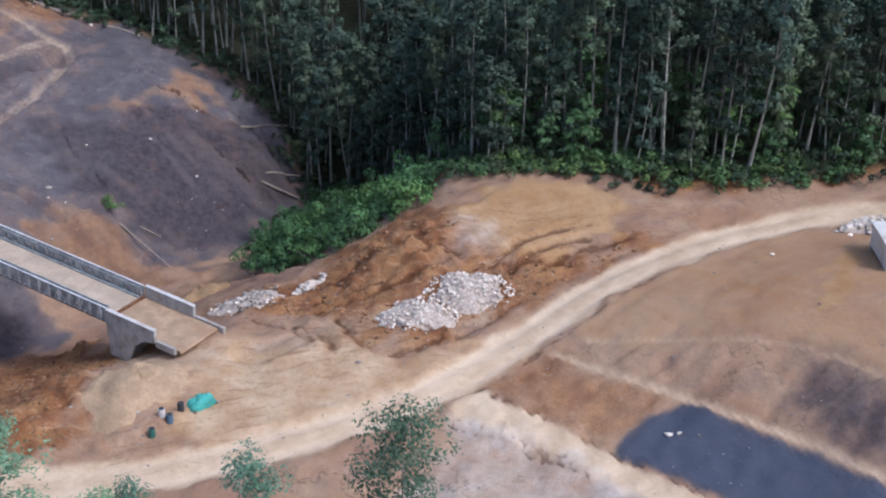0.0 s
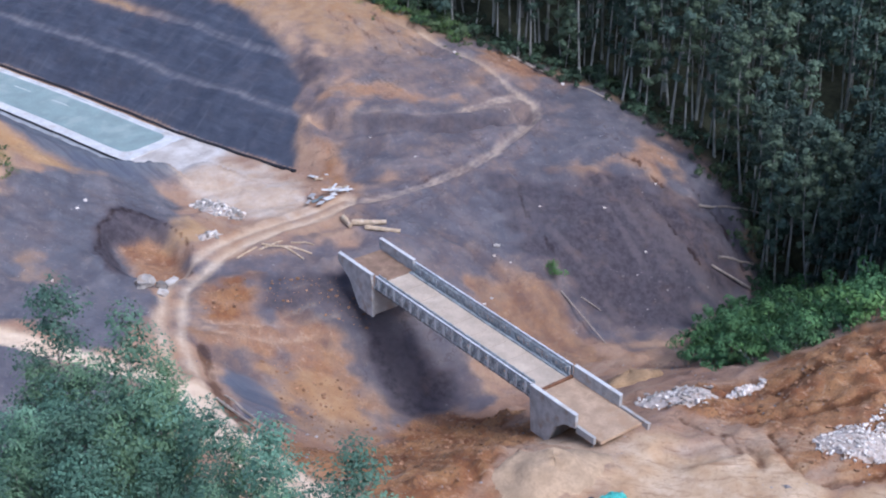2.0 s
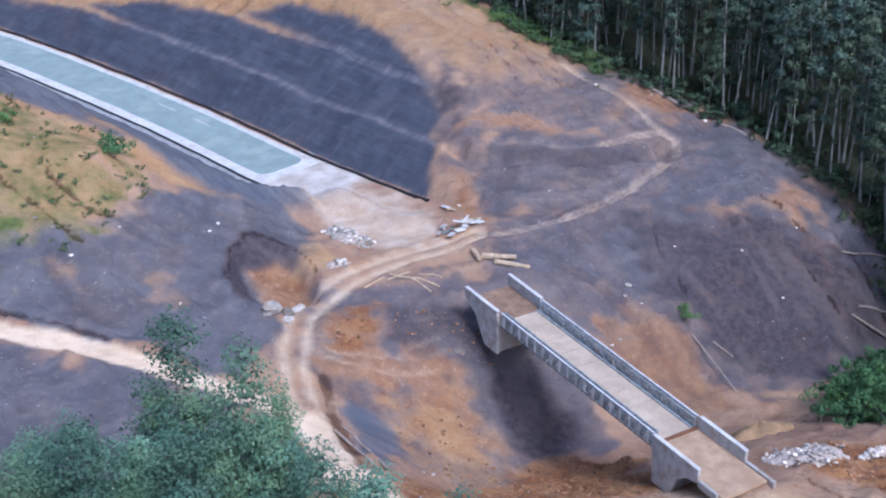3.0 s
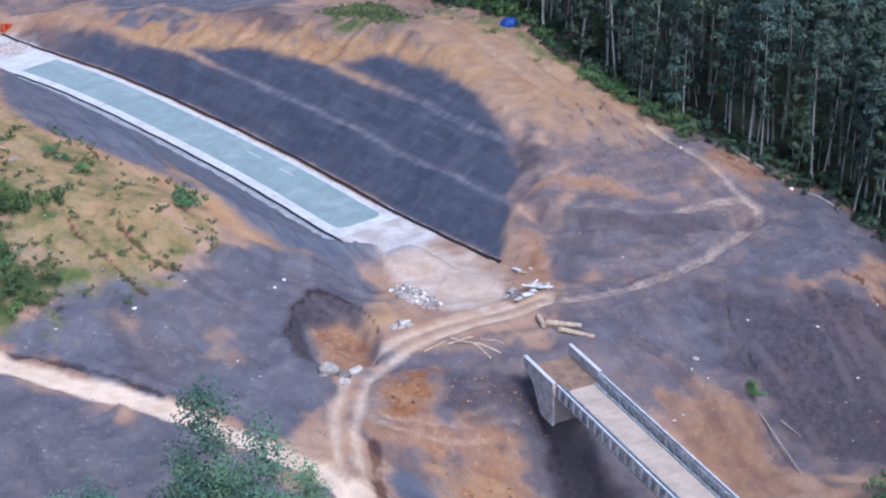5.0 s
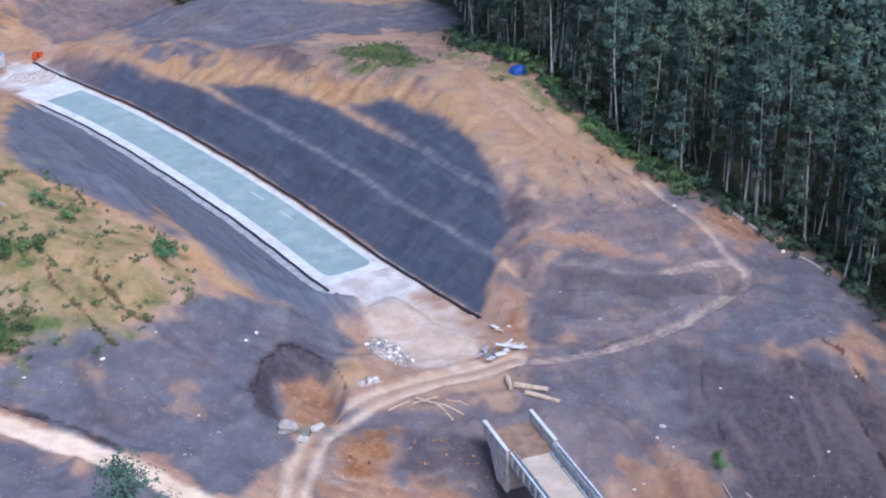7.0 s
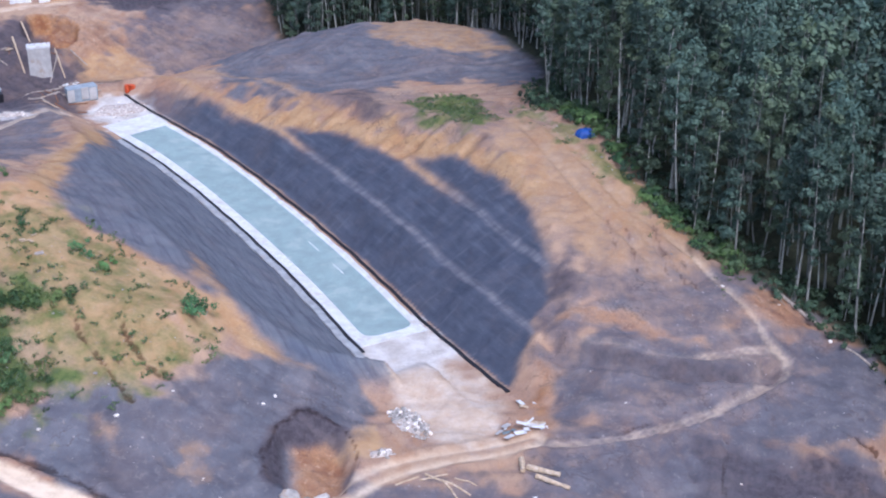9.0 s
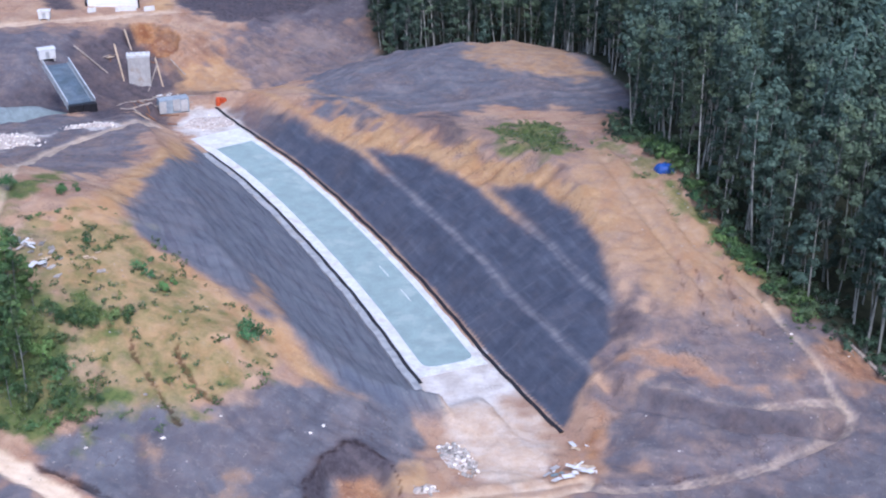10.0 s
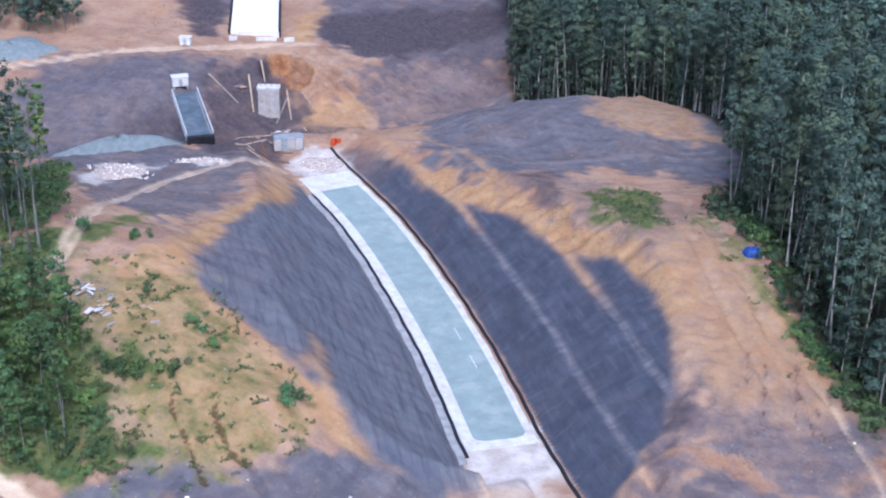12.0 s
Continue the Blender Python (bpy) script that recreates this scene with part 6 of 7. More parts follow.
# ---------------------------------------------------------------- far crossing
def box_part(name, parent, material, x0, y0, z0, x1, y1, z1, bevel=0.03, label=""):
    return part(name, box(bmesh.new(), x0, y0, z0, x1, y1, z1, bevel), material, parent, label)


blue_deck = plain("dark_wet_deck", (0.10, 0.135, 0.17), 0.4, vary=0.35, size=2.0, dirt=(0.18, 0.21, 0.24))
far_frame_way = Vector((-13.6, 16.3, 1.1)).normalized()
far_frame_side = Vector((-far_frame_way.y, far_frame_way.x, 0)).normalized()
FAR_FRAME = Matrix((far_frame_way, far_frame_side, far_frame_way.cross(far_frame_side))).transposed().to_4x4()
FAR_FRAME.translation = (-131.0, 158.1, 1.9)
second = panel_bridge(FAR_FRAME, 8, 5.6, "second panel bridge with dark deck and pale steel sides", blue_deck, steel, False)
for y0, y1 in ((0.0, 2.75), (2.85, 5.6)):
    box_part("ramp_block", second, black_sheet, -1.2, y0, -2.6, 0.0, y1, -0.5, 0.05, "black end block")

white_panel = plain("white_panel", (0.72, 0.73, 0.75), 0.5, vary=0.06, size=1.0, dirt=(0.55, 0.5, 0.45))
window_dark = plain("dark_glass", (0.03, 0.035, 0.04), 0.2, vary=0.2)
blue_sheet = plain("blue_tarpaulin", (0.02, 0.07, 0.30), 0.45, vary=0.25, size=0.6)
teal_sheet = plain("teal_tarpaulin", (0.09, 0.46, 0.42), 0.5, vary=0.35, size=0.9, fine=0.2, bump=0.8)
wood = plain("pale_timber", (0.52, 0.40, 0.28), 0.8, vary=0.2, size=0.4, dirt=(0.66, 0.56, 0.45))
grey_wood = plain("weathered_branch", (0.36, 0.31, 0.27), 0.9, vary=0.25, size=0.5)
orange_paint = plain("orange_plastic", (0.55, 0.09, 0.03), 0.5, vary=0.15)
stone_white = plain("pale_stone", (0.77, 0.72, 0.675), 0.9, vary=0.2, size=0.4, dirt=(0.38, 0.28, 0.21), per="object")
stone_grey = plain("grey_stone", (0.39, 0.365, 0.345), 0.9, vary=0.2, size=0.7, dirt=(0.30, 0.23, 0.18), per="object")
stone_mass = plain("broken_stone", (0.52, 0.455, 0.415), 0.9, vary=0.25, size=0.4, dirt=(0.26, 0.18, 0.13), per="island")
gravel = plain("blue_gravel", (0.22, 0.27, 0.29), 0.95, vary=0.15, size=1.0, fine=0.15, bump=0.8)
earth = plain("loose_earth", (0.33, 0.19, 0.11), 0.95, vary=0.25, size=1.2, fine=0.15, bump=0.8)


def site_cabin(x, y, turn, size, label):
    long, deep, high = size
    cabin = base("site_cabin", pose(x, y, floor_at(x, y) - 0.05, 0, 0, turn), label, "cabin")
    box_part("body", cabin, white_panel, -long / 2, -deep / 2, 0.25, long / 2, deep / 2, high, 0.05)
    box_part("roof", cabin, white_panel, -long / 2 - 0.15, -deep / 2 - 0.15, high + 0.004, long / 2 + 0.15, deep / 2 + 0.15, high + 0.14, 0.04, "white sheet roof")
    if long > 5:
        px = long * 0.28
        box_part("window", cabin, window_dark, px - 0.4, -deep / 2 - 0.03, high * 0.5, px + 0.4, -deep / 2 - 0.004, high * 0.8, 0.01)
    door = box_part("door", cabin, plain("grey_door", (0.4, 0.42, 0.45), 0.5), -0.4, -deep / 2 - 0.04, 0.3, 0.4, -deep / 2 - 0.004, high * 0.85, 0.01)
    box_part("handle", door, dark_steel, 0.22, -deep / 2 - 0.09, 1.0, 0.32, -deep / 2 - 0.044, 1.06, 0.01)
    for px in (-long / 2 + 0.3, long / 2 - 0.3):
        box_part("skid", cabin, concrete, px - 0.15, -deep / 2, -0.4, px + 0.15, deep / 2, 0.246, 0.02)
    return cabin


site_cabin(-157.5, 186.5, 40, (3.6, 2.4, 2.3), "small white site cabin beside the second bridge")
site_cabin(-168.9, 207, 20, (2.6, 2.0, 2.0), "small white site cabin by the far track")
site_cabin(69.6, -32.6, 60, (6.0, 3.0, 2.8), "white site cabin on the bare slope")


def pier(x, y, turn, low, high):
    thing = base("bridge_pier", pose(x, y, low, 0, 0, turn), "tall pale concrete pier block in the far creek", "pier")
    tall = high - low
    box_part("shaft", thing, concrete, -2.45, -1.1, 0, 2.45, 1.1, tall - 0.7, 0.06)
    box_part("cap", thing, white_concrete, -2.6, -1.25, tall - 0.696, 2.6, 1.25, tall, 0.06, "pale pier cap")
    for px in (-1.9, -0.7, 0.7, 1.9):
        box_part("rebar_tie", thing, rust, px - 0.06, -0.3, tall - 0.1, px + 0.06, -0.15, tall + 0.8, 0.01)
    return thing


pier(-140.9, 197.6, 24, -11.6, -2.0)
wing = base("near_footing", pose(-116.6, 163.2, floor_at(-116.6, 163.2) - 0.6, 0, 0, 38), "blue-grey concrete footing at the road's end", "footing")
box_part("wall", wing, plain("blue_concrete", (0.30, 0.35, 0.40), 0.85, vary=0.15, size=1.0), -3.0, -1.2, 0, 3.0, 1.2, 3.0, 0.08)
for px, pz in ((-2.4, 0.4), (0.4, 0.6), (2.0, 0.3)):
    box_part("formwork_panel", wing, concrete, px - 0.7, -1.42, pz, px + 0.7, -1.25, pz + 2.4, 0.02)
drum = base("site_drum", pose(-109.2, 168.8, floor_at(-109.2, 168.8) - 0.05), "orange plastic drums stacked at the road's end", "drum")
for dx, dy, h in ((0, 0, 1.6), (1.1, 0.3, 1.5), (0.4, 1.0, 1.3)):
    verts, faces = tube([((dx, dy, 0), 0.5), ((dx, dy, h * 0.3), 0.55), ((dx, dy, h * 0.36), 0.5), ((dx, dy, h * 0.66), 0.55), ((dx, dy, h * 0.7), 0.5), ((dx, dy, h), 0.5)], 12)
    part("drum_body", mesh_from("drum_body", verts, faces, orange_paint), orange_paint, drum)

far_road = base("far_road", pose(0, 0, 0), "bright white new concrete road running uphill beyond the creek", "road", kind="structure")
fr = densify([(-160.5, 225.2, 0), (-172, 246, 0), (-186, 270, 0), (-206, 305, 0), (-235, 355, 0)], 4)
run_z = np.interp(np.arange(len(fr)), [0, 6, 13, 22, len(fr) - 1], [0.6, 2.4, 5.4, 9.5, 16])
bright = plain("bright_concrete", (0.80, 0.80, 0.79), 0.8, vary=0.05, size=3.0, fine=0.3, bump=0.1)
for k in range(0, len(fr) - 1):
    d = fr[k + 1] - fr[k]
    nx, ny = -d[1] / np.hypot(*d[:2]), d[0] / np.hypot(*d[:2])
    rows = [(fr[k + i][0] + nx * s * 6.0, fr[k + i][1] + ny * s * 6.0, run_z[k + i] + h) for i in (0, 1) for s, h in ((1, -6), (1, 0), (-1, 0), (-1, -6))]
    part("slab_panel", mesh_from("slab_panel", rows, [(1, 2, 6, 5), (0, 1, 5, 4), (2, 3, 7, 6), (0, 3, 2, 1), (4, 5, 6, 7)], bright), bright, far_road)
    for s in (6.2, -6.2):
        rows = [(fr[k + i][0] + nx * (s + w), fr[k + i][1] + ny * (s + w), run_z[k + i] + h) for i in (0, 1) for w, h in ((0.35, -6), (0.35, 0.5), (-0.15, 0.5), (-0.15, -6))]
        part("drain_edge", mesh_from("drain_edge", rows, [(1, 2, 6, 5), (0, 1, 5, 4), (2, 3, 7, 6), (0, 3, 2, 1), (4, 5, 6, 7)], black_sheet), black_sheet, far_road)
for x, y, turn, long in ((-156.3, 223.6, 30, 5.0), (-151.5, 226.5, 40, 2.6), (-163, 219, 25, 2.0)):
    barrier = base("road_barrier", pose(x, y, floor_at(x, y), 0, 0, turn), "white concrete barrier block across the road's end", "barrier", "barrier blocks")
    box_part("foot", barrier, white_concrete, -long / 2, -0.4, -0.1, long / 2, 0.4, 0.35, 0.06)
    box_part("upstand", barrier, white_concrete, -long / 2, -0.22, 0.346, long / 2, 0.22, 1.0, 0.06)


# ---------------------------------------------------------------- heaps of stone and gravel
def mound(name, x, y, rx, ry, high, turn, material, label, category, seed):
    """A low uneven heap that sits on the ground."""
    n, rings = 22, 7
    verts, faces = [], []
    c, s = math.cos(radians(turn)), math.sin(radians(turn))
    for k in range(rings + 1):
        u = k / rings
        for j in range(n):
            a = 2 * math.pi * j / n
            w = 1 + 0.16 * math.sin(2 * a + seed) + 0.09 * math.sin(5 * a + 2 * seed)
            px, py = rx * (1 - u) * w * math.cos(a), ry * (1 - u) * w * math.sin(a)
            gx_, gy_ = x + c * px - s * py, y + s * px + c * py
            lift = high * (1 - (1 - u) ** 1.7) * (1 + 0.12 * math.sin(3 * a + seed + 4 * u)) - (0.35 if k == 0 else 0)
            verts.append((gx_, gy_, floor_at(gx_, gy_) + lift))
        if k:
            faces += [((k - 1) * n + j, (k - 1) * n + (j + 1) % n, k * n + (j + 1) % n, k * n + j) for j in range(n)]
    faces.append(tuple(range(rings * n, (rings + 1) * n)))
    mesh = mesh_from(name, verts, faces, material, True)
    return tagged(new(name, mesh), label, category), verts


rocks_white = [rock_mesh("stone", random.Random(k), stone_white) for k in range(6)]
rocks_grey = [rock_mesh("stone", random.Random(20 + k), stone_grey) for k in range(4)]


def stone_heap(x, y, rx, ry, high, turn, count, low, top, label, seed, meshes):
    heap, _ = mound("rubble_mound", x, y, rx, ry, high, turn, stone_mass, label, "stone heap", seed)
    rnd = random.Random(seed)
    c, s = math.cos(radians(turn)), math.sin(radians(turn))
    for k in range(count):
        u, a = rnd.random() ** 0.55, rnd.uniform(0, 6.283)
        px, py = rx * 1.08 * u * math.cos(a), ry * 1.08 * u * math.sin(a)
        gx_, gy_ = x + c * px - s * py, y + s * px + c * py
        lift = high * max(0, 1 - u**1.7) if u < 1 else 0
        ob = part("stone", meshes[k % len(meshes)], None, heap)
        size = rnd.uniform(low, top)
        ob.location, ob.rotation_euler = (gx_, gy_, floor_at(gx_, gy_) + lift + 0.1 * size), (rnd.uniform(-0.5, 0.5), rnd.uniform(-0.5, 0.5), rnd.uniform(0, 6))
        ob.scale = (size, size * rnd.uniform(0.7, 1), size)
    return heap


stone_heap(24.8, -10.3, 4.2, 2.9, 1.2, -20, 290, 0.2, 0.48, "heap of white broken stone beside the haul road", 3, rocks_white)
stone_heap(31.6, -9.6, 4.6, 2.9, 1.3, -25, 300, 0.2, 0.48, "heap of white broken stone beside the haul road", 5, rocks_white)
stone_heap(12.8, 6.6, 4.2, 3.2, 0.45, -30, 150, 0.2, 0.6, "spread of grey rubble behind the bridge end", 7, rocks_grey + rocks_white[:3])
stone_heap(20.0, 5.4, 2.4, 1.0, 0.35, 20, 60, 0.25, 0.6, "small spread of white rubble on the bank", 9, rocks_white)
stone_heap(-30.0, 57.4, 4.2, 2.0, 0.5, -52, 150, 0.3, 0.8, "grey rubble heap beside the road apron", 11, rocks_grey + rocks_white[:2])
stone_heap(-31.8, 48.4, 1.6, 1.0, 0.4, 10, 26, 0.3, 0.8, "small rubble pile by the dirt track", 13, rocks_grey + rocks_white[:2])
stone_heap(75, -25, 4, 1.6, 0.8, -20, 70, 0.4, 0.9, "white stone heap at the edge of the haul road", 15, rocks_white)
stone_heap(-132, 127, 7, 4.0, 0.6, -10, 170, 0.25, 0.6, "spread of white broken stone on the far flat", 17, rocks_white)
stone_heap(-122.5, 139, 5.5, 1.8, 0.5, 5, 90, 0.25, 0.6, "spread of pale broken stone on the far flat", 19, rocks_white)
stone_heap(-107.5, 160, 5.0, 4.0, 0.4, 40, 70, 0.2, 0.5, "white rubble at the end of the road", 21, rocks_white)
mound("gravel_mound", -149, 151, 13, 6.5, 4.4, 47, gravel, "long flat-topped heap of blue-grey gravel", "gravel heap", 2.0)
mound("gravel_mound", -206, 188, 13, 6, 2.0, 30, gravel, "wide heap of blue-grey gravel beside the far track", "gravel heap", 4.0)
mound("earth_mound", -4.6, -6.9, 6.2, 4.6, 1.3, 20, plain("sandy_clay", (0.47, 0.345, 0.235), 0.95, vary=0.15, size=2.0, fine=0.35, bump=0.25), "smooth sandy clay mound beside the bridge end", "earth heap", 1.0)
mound("earth_mound", 12.5, 19.5, 4.5, 3.0, 1.6, 40, plain("ochre_clay", (0.36, 0.24, 0.14), 0.95, vary=0.2, size=2.0, fine=0.35, bump=0.3), "ochre earth mound behind the bridge", "earth heap", 2.6)


def boulder(x, y, sx, sy, sz, turn, seed):
    rnd = random.Random(seed)
    mesh = rock_mesh("boulder", rnd, stone_grey, 0.9, 2)
    ob = new("boulder", mesh)
    ob.location, ob.rotation_euler, ob.scale = (x, y, floor_at(x, y) + sz * 0.22), (0.2, 0.1, radians(turn)), (sx, sy, sz)
    return tagged(ob, "large pale grey boulder beside the dirt track", "boulder", "boulders by the pit")


for b in ((-40.1, 35.6, 2.4, 1.8, 1.6, 20, 1), (-38.3, 36.6, 1.9, 1.5, 1.3, 70, 2), (-38.2, 35.0, 1.3, 1.2, 1.0, 10, 3), (-37.0, 38.6, 2.2, 1.2, 0.9, 50, 4)):
    boulder(*b)
for k, (x, y, s) in enumerate(((4.2, 47.9, 1.2), (3.4, 45.9, 0.8), (1.5, 39.5, 0.8), (0.3, 38.6, 0.7), (5.4, 45.2, 0.5), (24, 85, 0.9), (9, 92, 0.7), (-62, 40, 0.9), (-70, 36, 0.8), (-57, 46, 0.6), (17, 90, 0.5), (30, 60, 0.6), (21, 55, 0.6), (-3, 64, 0.6), (-8, 70, 0.5), (12, 55, 0.5), (25, 49, 0.6), (-50, 35, 0.6), (-46, 52, 0.8), (-47, 50, 0.6), (61, -24, 0.9), (34.5, -39.6, 1.0), (35.3, -40.2, 0.7))):
    ob = new("loose_stone", rocks_white[k % 6])
    ob.location, ob.scale, ob.rotation_euler = (x, y, floor_at(x, y) + s * 0.12), (s * 0.85, s * 0.65, s * 0.5), (0.1, 0.1, k)
    tagged(ob, "pale loose stone lying on the bare slope", "stone", "loose stones")


# ---------------------------------------------------------------- timber and scrap
def log_on(name, p, q, r, material, label, category, group=""):
    """A round timber that lies on the ground from p to q."""
    a, b = np.array([*p, floor_at(*p) + r * 0.8]), np.array([*q, floor_at(*q) + r * 0.8])
    rnd = np.random.RandomState(int(abs(p[0] * 7 + q[1] * 3)) % 1000)
    verts, faces = [], []
    way = (b - a) / np.linalg.norm(b - a)
    u = np.cross(way, (0, 0, 1))
    u /= np.linalg.norm(u)
    v = np.cross(u, way)
    for k, t in enumerate(np.linspace(0, 1, 6)):
        c = a + (b - a) * t
        c[2] = max(c[2], floor_at(c[0], c[1]) + r * 0.5) if category != "log" else c[2]
        rr = r * (1 - 0.3 * t) * rnd.uniform(0.9, 1.08)
        for s in range(8):
            verts.append(c + rr * (u * math.cos(s * math.pi / 4) + v * math.sin(s * math.pi / 4)))
        if k:
            faces += [((k - 1) * 8 + s, (k - 1) * 8 + (s + 1) % 8, k * 8 + (s + 1) % 8, k * 8 + s) for s in range(8)]
    faces += [tuple(range(7, -1, -1)), tuple(range(40, 48))]
    return tagged(new(name, mesh_from(name, verts, faces, material)), label, category, group)


log_on("log", (-14.9, 51.3), (-14.4, 48.6), 0.42, wood, "short pale sawn log across the track", "log", "sawn logs")
log_on("log", (-14.0, 49.7), (-9.9, 48.4), 0.42, wood, "thick pale sawn log lying on clay", "log", "sawn logs")
log_on("log", (-12.7, 47.7), (-8.5, 46.5), 0.36, wood, "thick pale sawn log lying on clay", "log", "sawn logs")
for p, q, r in (((-25.8, 45.3), (-20.0, 43.3), 0.16), ((-23.6, 44.6), (-21.2, 41.8), 0.14), ((-26.2, 44.2), (-23.2, 46.2), 0.12), ((-22.2, 45.5), (-19.5, 44.8), 0.12), ((-29, 43), (-26.5, 44.6), 0.12)):
    log_on("pole", p, q, r, wood, "pale bare pole lying beside the track", "pole", "loose poles")
for p, q, r in (((16.5, 94), (21.5, 89.2), 0.28), ((18, 93), (23.5, 87.6), 0.22), ((11.3, 42.3), (15.2, 35.4), 0.11), ((14.1, 42.6), (16.4, 41.2), 0.1), ((35.8, 58), (47, 61), 0.22), ((34.5, 49), (41, 47.5), 0.22), ((36, 50.5), (42, 52), 0.2), ((67, -3.5), (70, -7), 0.15), ((60, -1), (64, -4), 0.2), ((-6, 125), (-2, 122), 0.25), ((-34, 16), (-30, 8.5), 0.16), ((-33, 17.5), (-29, 9.5), 0.14), ((26, 84), (30, 80), 0.2)):
    log_on("fallen_branch", p, q, r, grey_wood, "bare grey fallen branch on the slope", "branch", "fallen branches")


def plank_pile(x, y, turn, label, sheets, material, seed):
    pile = base("scrap_pile", pose(x, y, floor_at(x, y), 0, 0, turn), label, "scrap pile")
    rnd = random.Random(seed)
    for k in range(sheets):
        long, wide = rnd.uniform(0.7, 1.7), rnd.uniform(0.25, 0.75)
        bm = box(bmesh.new(), -long / 2, -wide / 2, -0.04, long / 2, wide / 2, 0.04, 0.015)
        ob = part("plank", bm, material[k % len(material)], pile)
        ob.location, ob.rotation_euler = (rnd.uniform(-1.7, 1.7), rnd.uniform(-1.0, 1.0), 0.12 + 0.045 * k), (rnd.uniform(-0.2, 0.2), rnd.uniform(-0.2, 0.2), rnd.uniform(-0.9, 0.9))
    return pile


for p, q, r in (((-150.8, 211.3), (-146.2, 205), 0.22), ((-149.7, 203.6), (-143.6, 195), 0.24), ((-141, 206), (-136, 199), 0.22), ((-156.1, 196.5), (-147, 194), 0.2), ((-141, 209.7), (-133, 204.8), 0.2), ((-139.5, 204), (-138.2, 196), 0.18), ((-127, 160), (-121.5, 165), 0.2), ((-121, 157), (-118, 163), 0.18), ((-124, 155), (-119, 154), 0.2), ((-119, 166), (-114, 167), 0.18)):
    log_on("site_timber", p, q, r, wood if r > 0.2 else grey_wood, "long sawn timber lying beside the far pier", "timber", "pier timbers")
plank_pile(-14.6, 58.4, 20, "heap of white planks and sheets by the road's end", 14, [white_panel, white_concrete, wood], 2)
plank_pile(-17.2, 57.6, 70, "small heap of blue-grey scrap sheets", 6, [gravel, concrete, white_concrete], 3)
plank_pile(-15.8, 64.8, -15, "few pale planks on a clay ledge", 5, [wood, white_panel], 4)
plank_pile(-89.8, 58.6, 30, "heap of white sheets on the hilltop", 12, [stone_grey, wood, white_concrete], 5)
plank_pile(-86.4, 57.6, 80, "scattered pale sheets on the hilltop", 7, [white_concrete, wood, grey_wood], 6)
plank_pile(-81.4, 62.6, 10, "pale timber scraps on the hilltop", 4, [wood], 7)
plank_pile(-132.6, 177.5, 30, "brown timber scraps in the far creek", 12, [grey_wood, rust], 8)
plank_pile(-122, 170.5, 60, "timber scraps near the footing", 9, [grey_wood, white_panel], 9)
plank_pile(-149, 199.5, 60, "site timber above the far creek", 8, [wood, grey_wood], 10)


def covered_heap(x, y, turn, rx, ry, high, material, label, seed):
    """A sheet thrown over stores: a draped form with folds and a hem."""
    heap = base("covered_stores", pose(x, y, floor_at(x, y), 0, 0, turn), label, "tarpaulin")
    n, rings = 36, 8
    verts, faces = [], []
    for k in range(rings + 1):
        u = k / rings
        for j in range(n):
            a = 2 * math.pi * j / n
            sq = 1 / max(abs(math.cos(a)), abs(math.sin(a))) ** 0.55
            fold = 1 + 0.05 * math.sin(9 * a + seed) * (1 - u)
            verts.append((rx * (1 - 0.94 * u**1.6) * sq * fold * math.cos(a), ry * (1 - 0.94 * u**1.6) * sq * fold * math.sin(a), high * (1 - (1 - u) ** 2.2) + 0.12 * math.sin(5 * a + seed) * u * (1 - u) * 4 - (0.1 if k == 0 else 0)))
        if k:
            faces += [((k - 1) * n + j, (k - 1) * n + (j + 1) % n, k * n + (j + 1) % n, k * n + j) for j in range(n)]
    faces.append(tuple(range(rings * n, (rings + 1) * n)))
    part("sheet", mesh_from("sheet", verts, faces, material, True), material, heap)
    for dx, dy in ((rx * 0.9, ry * 0.8), (-rx * 0.9, ry * 0.7), (-rx * 0.8, -ry * 0.9), (rx * 0.85, -ry * 0.85)):
        bm = bmesh.new()
        bmesh.ops.create_icosphere(bm, subdivisions=1, radius=0.18)
        part("weight_stone", bm, stone_grey, heap).location = (dx * 1.1, dy * 1.1, 0.08)
    return heap


covered_heap(-0.4, -11.9, 10, 1.45, 1.0, 0.7, teal_sheet, "teal tarpaulin over a store heap beside the haul road", 1)
covered_heap(-14.0, 128.2, 30, 1.6, 1.2, 1.3, blue_sheet, "blue tarpaulin shelter at the forest edge", 2)
for x, y, m, label in ((-2.6, -12.3, dark_steel, "dark drum beside the teal tarpaulin"), (-4.1, -13.2, plain("blue_drum", (0.12, 0.22, 0.34), 0.5), "blue-grey drum on the track verge"), (-4.6, -12.5, white_panel, "white drum on the track verge"), (-6.2, -13.9, plain("green_drum", (0.06, 0.2, 0.17), 0.5), "dark green drum on the track verge")):
    thing = base("drum", pose(x, y, floor_at(x, y) - 0.04), label, "drum", "drums by the track")
    verts, faces = tube([((0, 0, 0), 0.32), ((0, 0, 0.3), 0.34), ((0, 0, 0.34), 0.32), ((0, 0, 0.6), 0.34), ((0, 0, 0.64), 0.32), ((0, 0, 0.92), 0.32)], 12)
    body = part("drum_body", mesh_from("drum_body", verts, faces, m), m, thing)
    verts, faces = tube([((0, 0, 0.9), 0.28), ((0, 0, 0.97), 0.26)], 12)
    part("lid", mesh_from("lid", verts, faces, dark_steel), dark_steel, body)
log_on("log", (-6.5, 126.6), (-3.5, 124.0), 0.4, rust, "reddish felled log at the forest edge", "log", "felled logs")
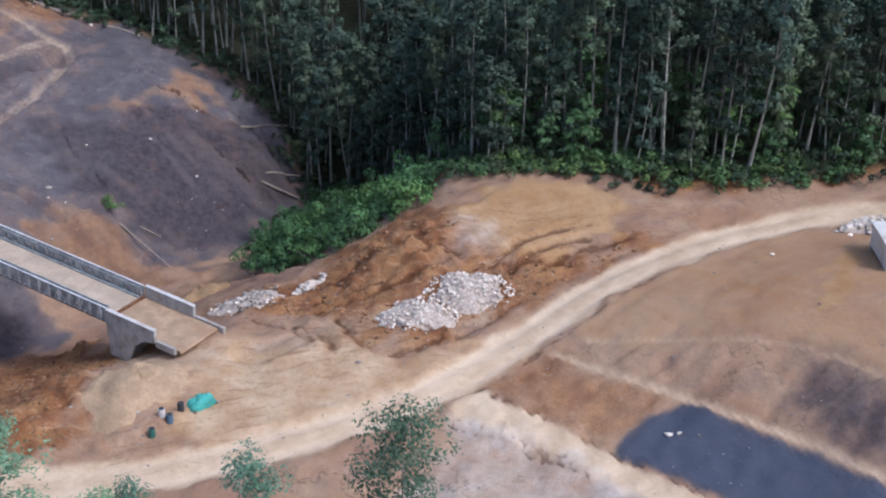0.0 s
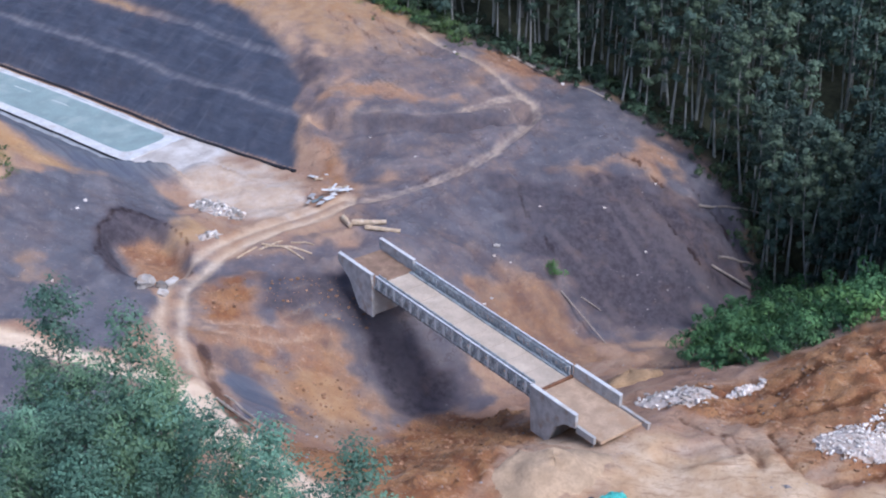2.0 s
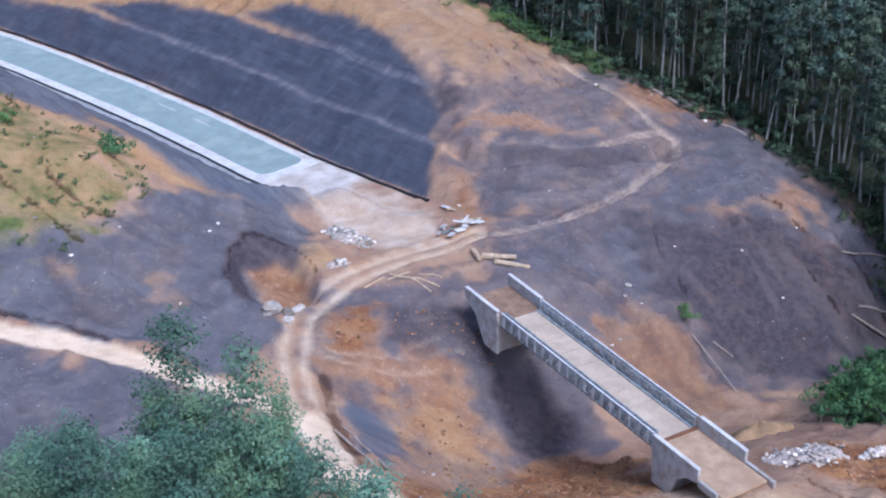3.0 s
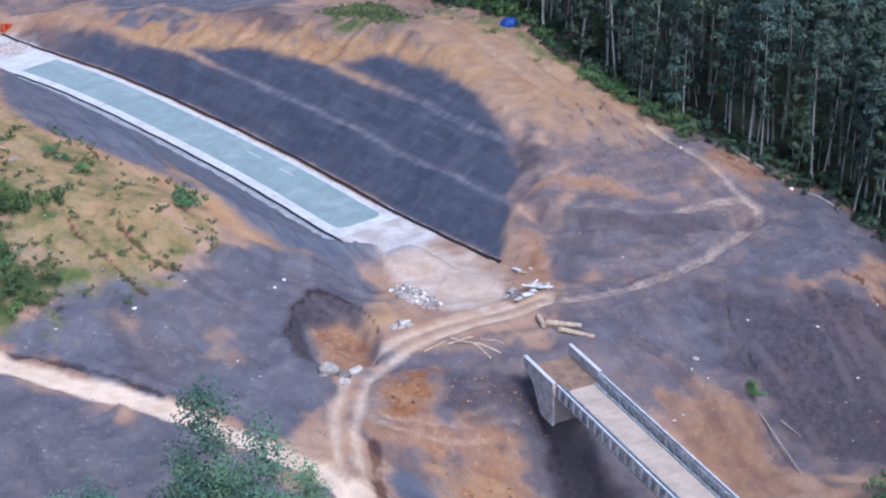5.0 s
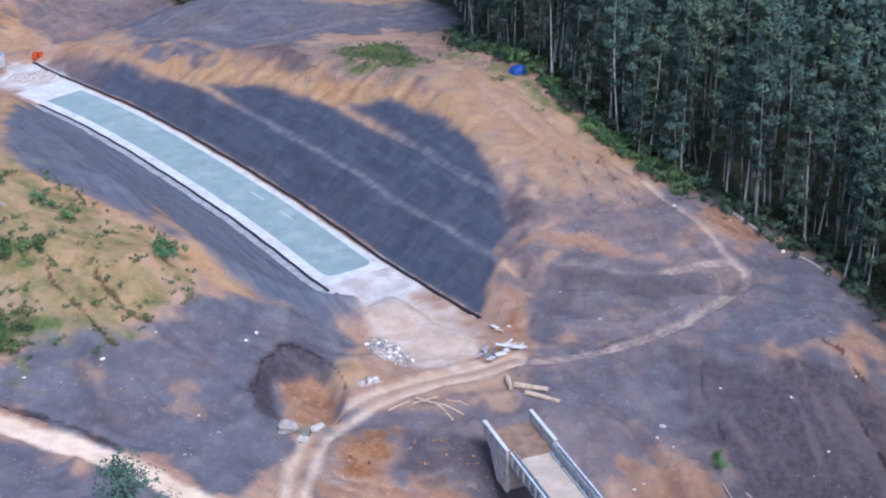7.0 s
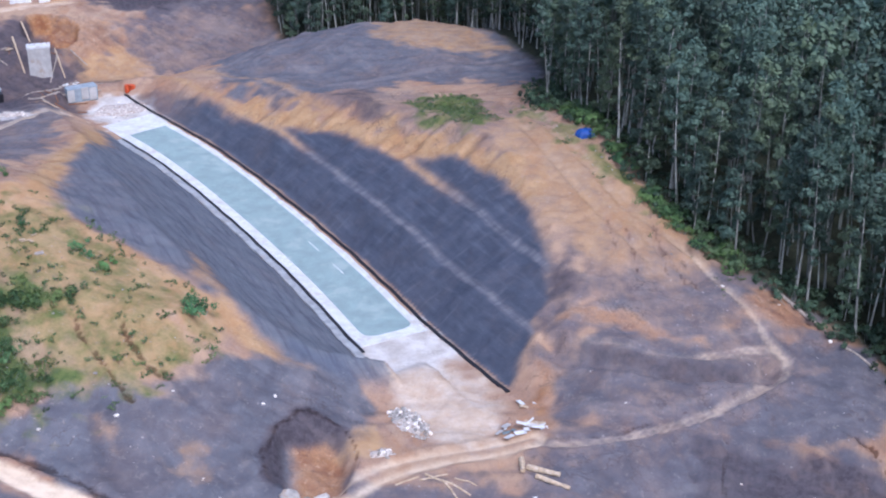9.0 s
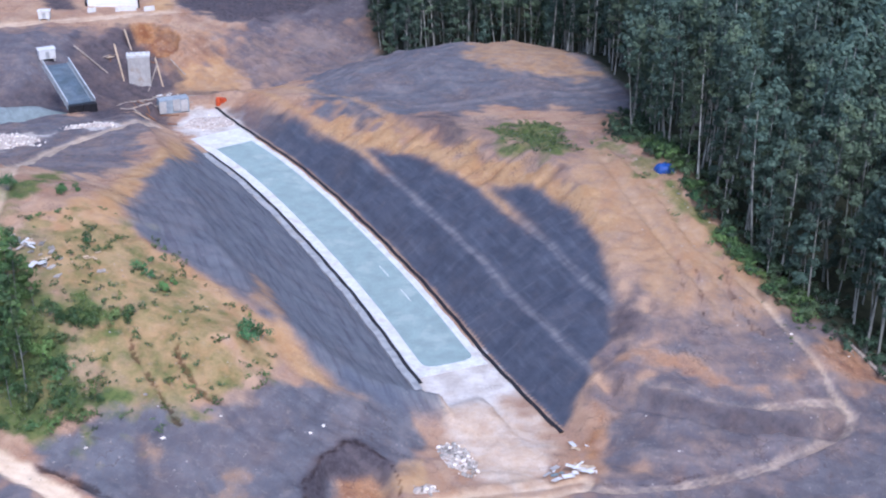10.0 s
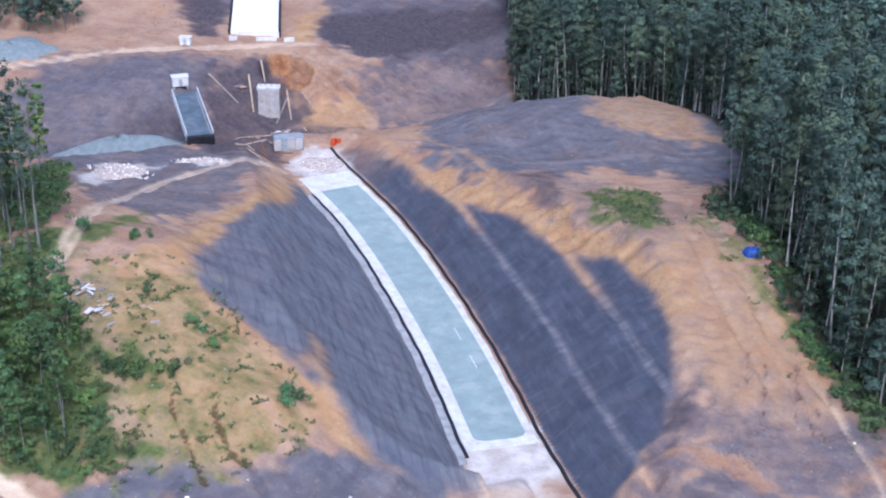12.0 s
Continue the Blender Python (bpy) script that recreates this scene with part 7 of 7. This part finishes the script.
# site timber and poles strewn over the far creek
rnd = random.Random(77)
for k in range(26):
    x, y = rnd.choice([(-122, 163), (-127, 172), (-147, 203), (-136, 200), (-118, 156)])
    x, y, a, size = x + rnd.uniform(-6, 6), y + rnd.uniform(-6, 6), rnd.uniform(0, 6.28), rnd.uniform(1.5, 4.5)
    log_on("pole", (x, y), (x + size * math.cos(a), y + size * math.sin(a)), rnd.uniform(0.1, 0.2), rnd.choice([grey_wood, wood, rust]), "rough site timber lying in the far creek", "timber", "creek timbers")
for k in range(16):
    x, y, size = -86 + rnd.uniform(-9, 7), 58 + rnd.uniform(-3, 4), rnd.uniform(0.3, 0.9)
    sheet = new("debris_sheet", mesh_from("debris_sheet", *[[(-size, -0.3, 0.02), (size, -0.35, 0.05), (size * 0.9, 0.35, 0.12), (-size * 0.8, 0.3, 0.08), (-size, -0.3, -0.1), (size, -0.35, -0.1), (size * 0.9, 0.35, -0.1), (-size * 0.8, 0.3, -0.1)], [(0, 1, 2, 3), (0, 4, 5, 1), (1, 5, 6, 2), (2, 6, 7, 3), (3, 7, 4, 0)]], stone_grey))
    sheet.matrix_world = pose(x, y, floor_at(x, y) + 0.05, 0, 0, rnd.uniform(0, 360))
    tagged(sheet, "white scrap sheet lying on the bare hilltop", "scrap sheet", "hilltop debris")
# loose clods over the freshly dug earth
clod_rng = np.random.RandomState(12)
clod = rock_mesh("clod", random.Random(5), earth)
cv = np.array([v.co[:] for v in clod.vertices])
cf = [tuple(p.vertices) for p in clod.polygons]
clod_verts, clod_faces = [], []
for x, y in scatter(clod_rng, -40, -16, 56, 42, 0.72, lambda x, y: np.maximum.reduce([inside(x, y, ZONES[k]) for k in ("red_bank", "brown_rubble", "orange_bank", "orange_yard", "rav_orange", "rav_ochre", "rav_dark")]) > 0.3):
    size = clod_rng.uniform(0.12, 0.24) if clod_rng.uniform() < 0.75 else clod_rng.uniform(0.28, 0.65)
    turn = clod_rng.uniform(0, 6.28)
    c, s = math.cos(turn), math.sin(turn)
    start = len(clod_verts) * len(cv)
    clod_verts.append((cv * (size, size * 0.8, size * 0.7)) @ np.array([[c, s, 0], [-s, c, 0], [0, 0, 1]]) + (x, y, floor_at(x, y) + 0.1 * size))
    clod_faces += [tuple(i + start for i in f) for f in cf]
earth_crumb = plain("earth_crumb", (0.29, 0.165, 0.098), 0.95, vary=0.35, size=1.2, fine=0.15, bump=0.5, per="island")
tagged(new("loose_clods", mesh_from("loose_clods", np.concatenate(clod_verts), clod_faces, earth_crumb)), "red-brown clods of freshly dug earth", "clods", kind="stuff")
# pebbles and chips of stone strewn over the bare slopes
chip_rng = np.random.RandomState(31)
chip = np.array([(0.5, 0, 0), (-0.5, 0.1, 0), (0.05, 0.5, 0.05), (-0.1, -0.45, 0), (0, 0, 0.42), (0.1, 0, -0.4)])
chip_faces = np.array([(0, 2, 4), (2, 1, 4), (1, 3, 4), (3, 0, 4), (2, 0, 5), (1, 2, 5), (3, 1, 5), (0, 3, 5)])
spots = scatter(chip_rng, -78, -50, 60, 150, 1.7, lambda x, y: (inside(x, y, FOREST) < -1) & (near_line(x, y, land.road)[0] > 34) & (ripple(x, y, 14, 95) + 0.5 * ripple(x, y, 4, 96) > 0.55))
chip_verts = []
for x, y in spots:
    size, turn = chip_rng.gamma(1.6, 0.07) + 0.07, chip_rng.uniform(0, 6.28)
    c, s = math.cos(turn), math.sin(turn)
    chip_verts.append((chip * (size * 1.3, size, size * 0.8)) @ np.array([[c, s, 0], [-s, c, 0], [0, 0, 1]]) + (x, y, floor_at(x, y) + 0.1 * size))
chip_stone = plain("stone_chips", (0.30, 0.275, 0.27), 0.9, vary=0.3, size=2.0, per="island")
tagged(new("stone_chips", mesh_from("stone_chips", np.concatenate(chip_verts), (chip_faces[None] + 6 * np.arange(len(spots))[:, None, None]).reshape(-1, 3).tolist(), chip_stone)), "small pale stone chips strewn over bare slopes", "stone chips", kind="stuff")
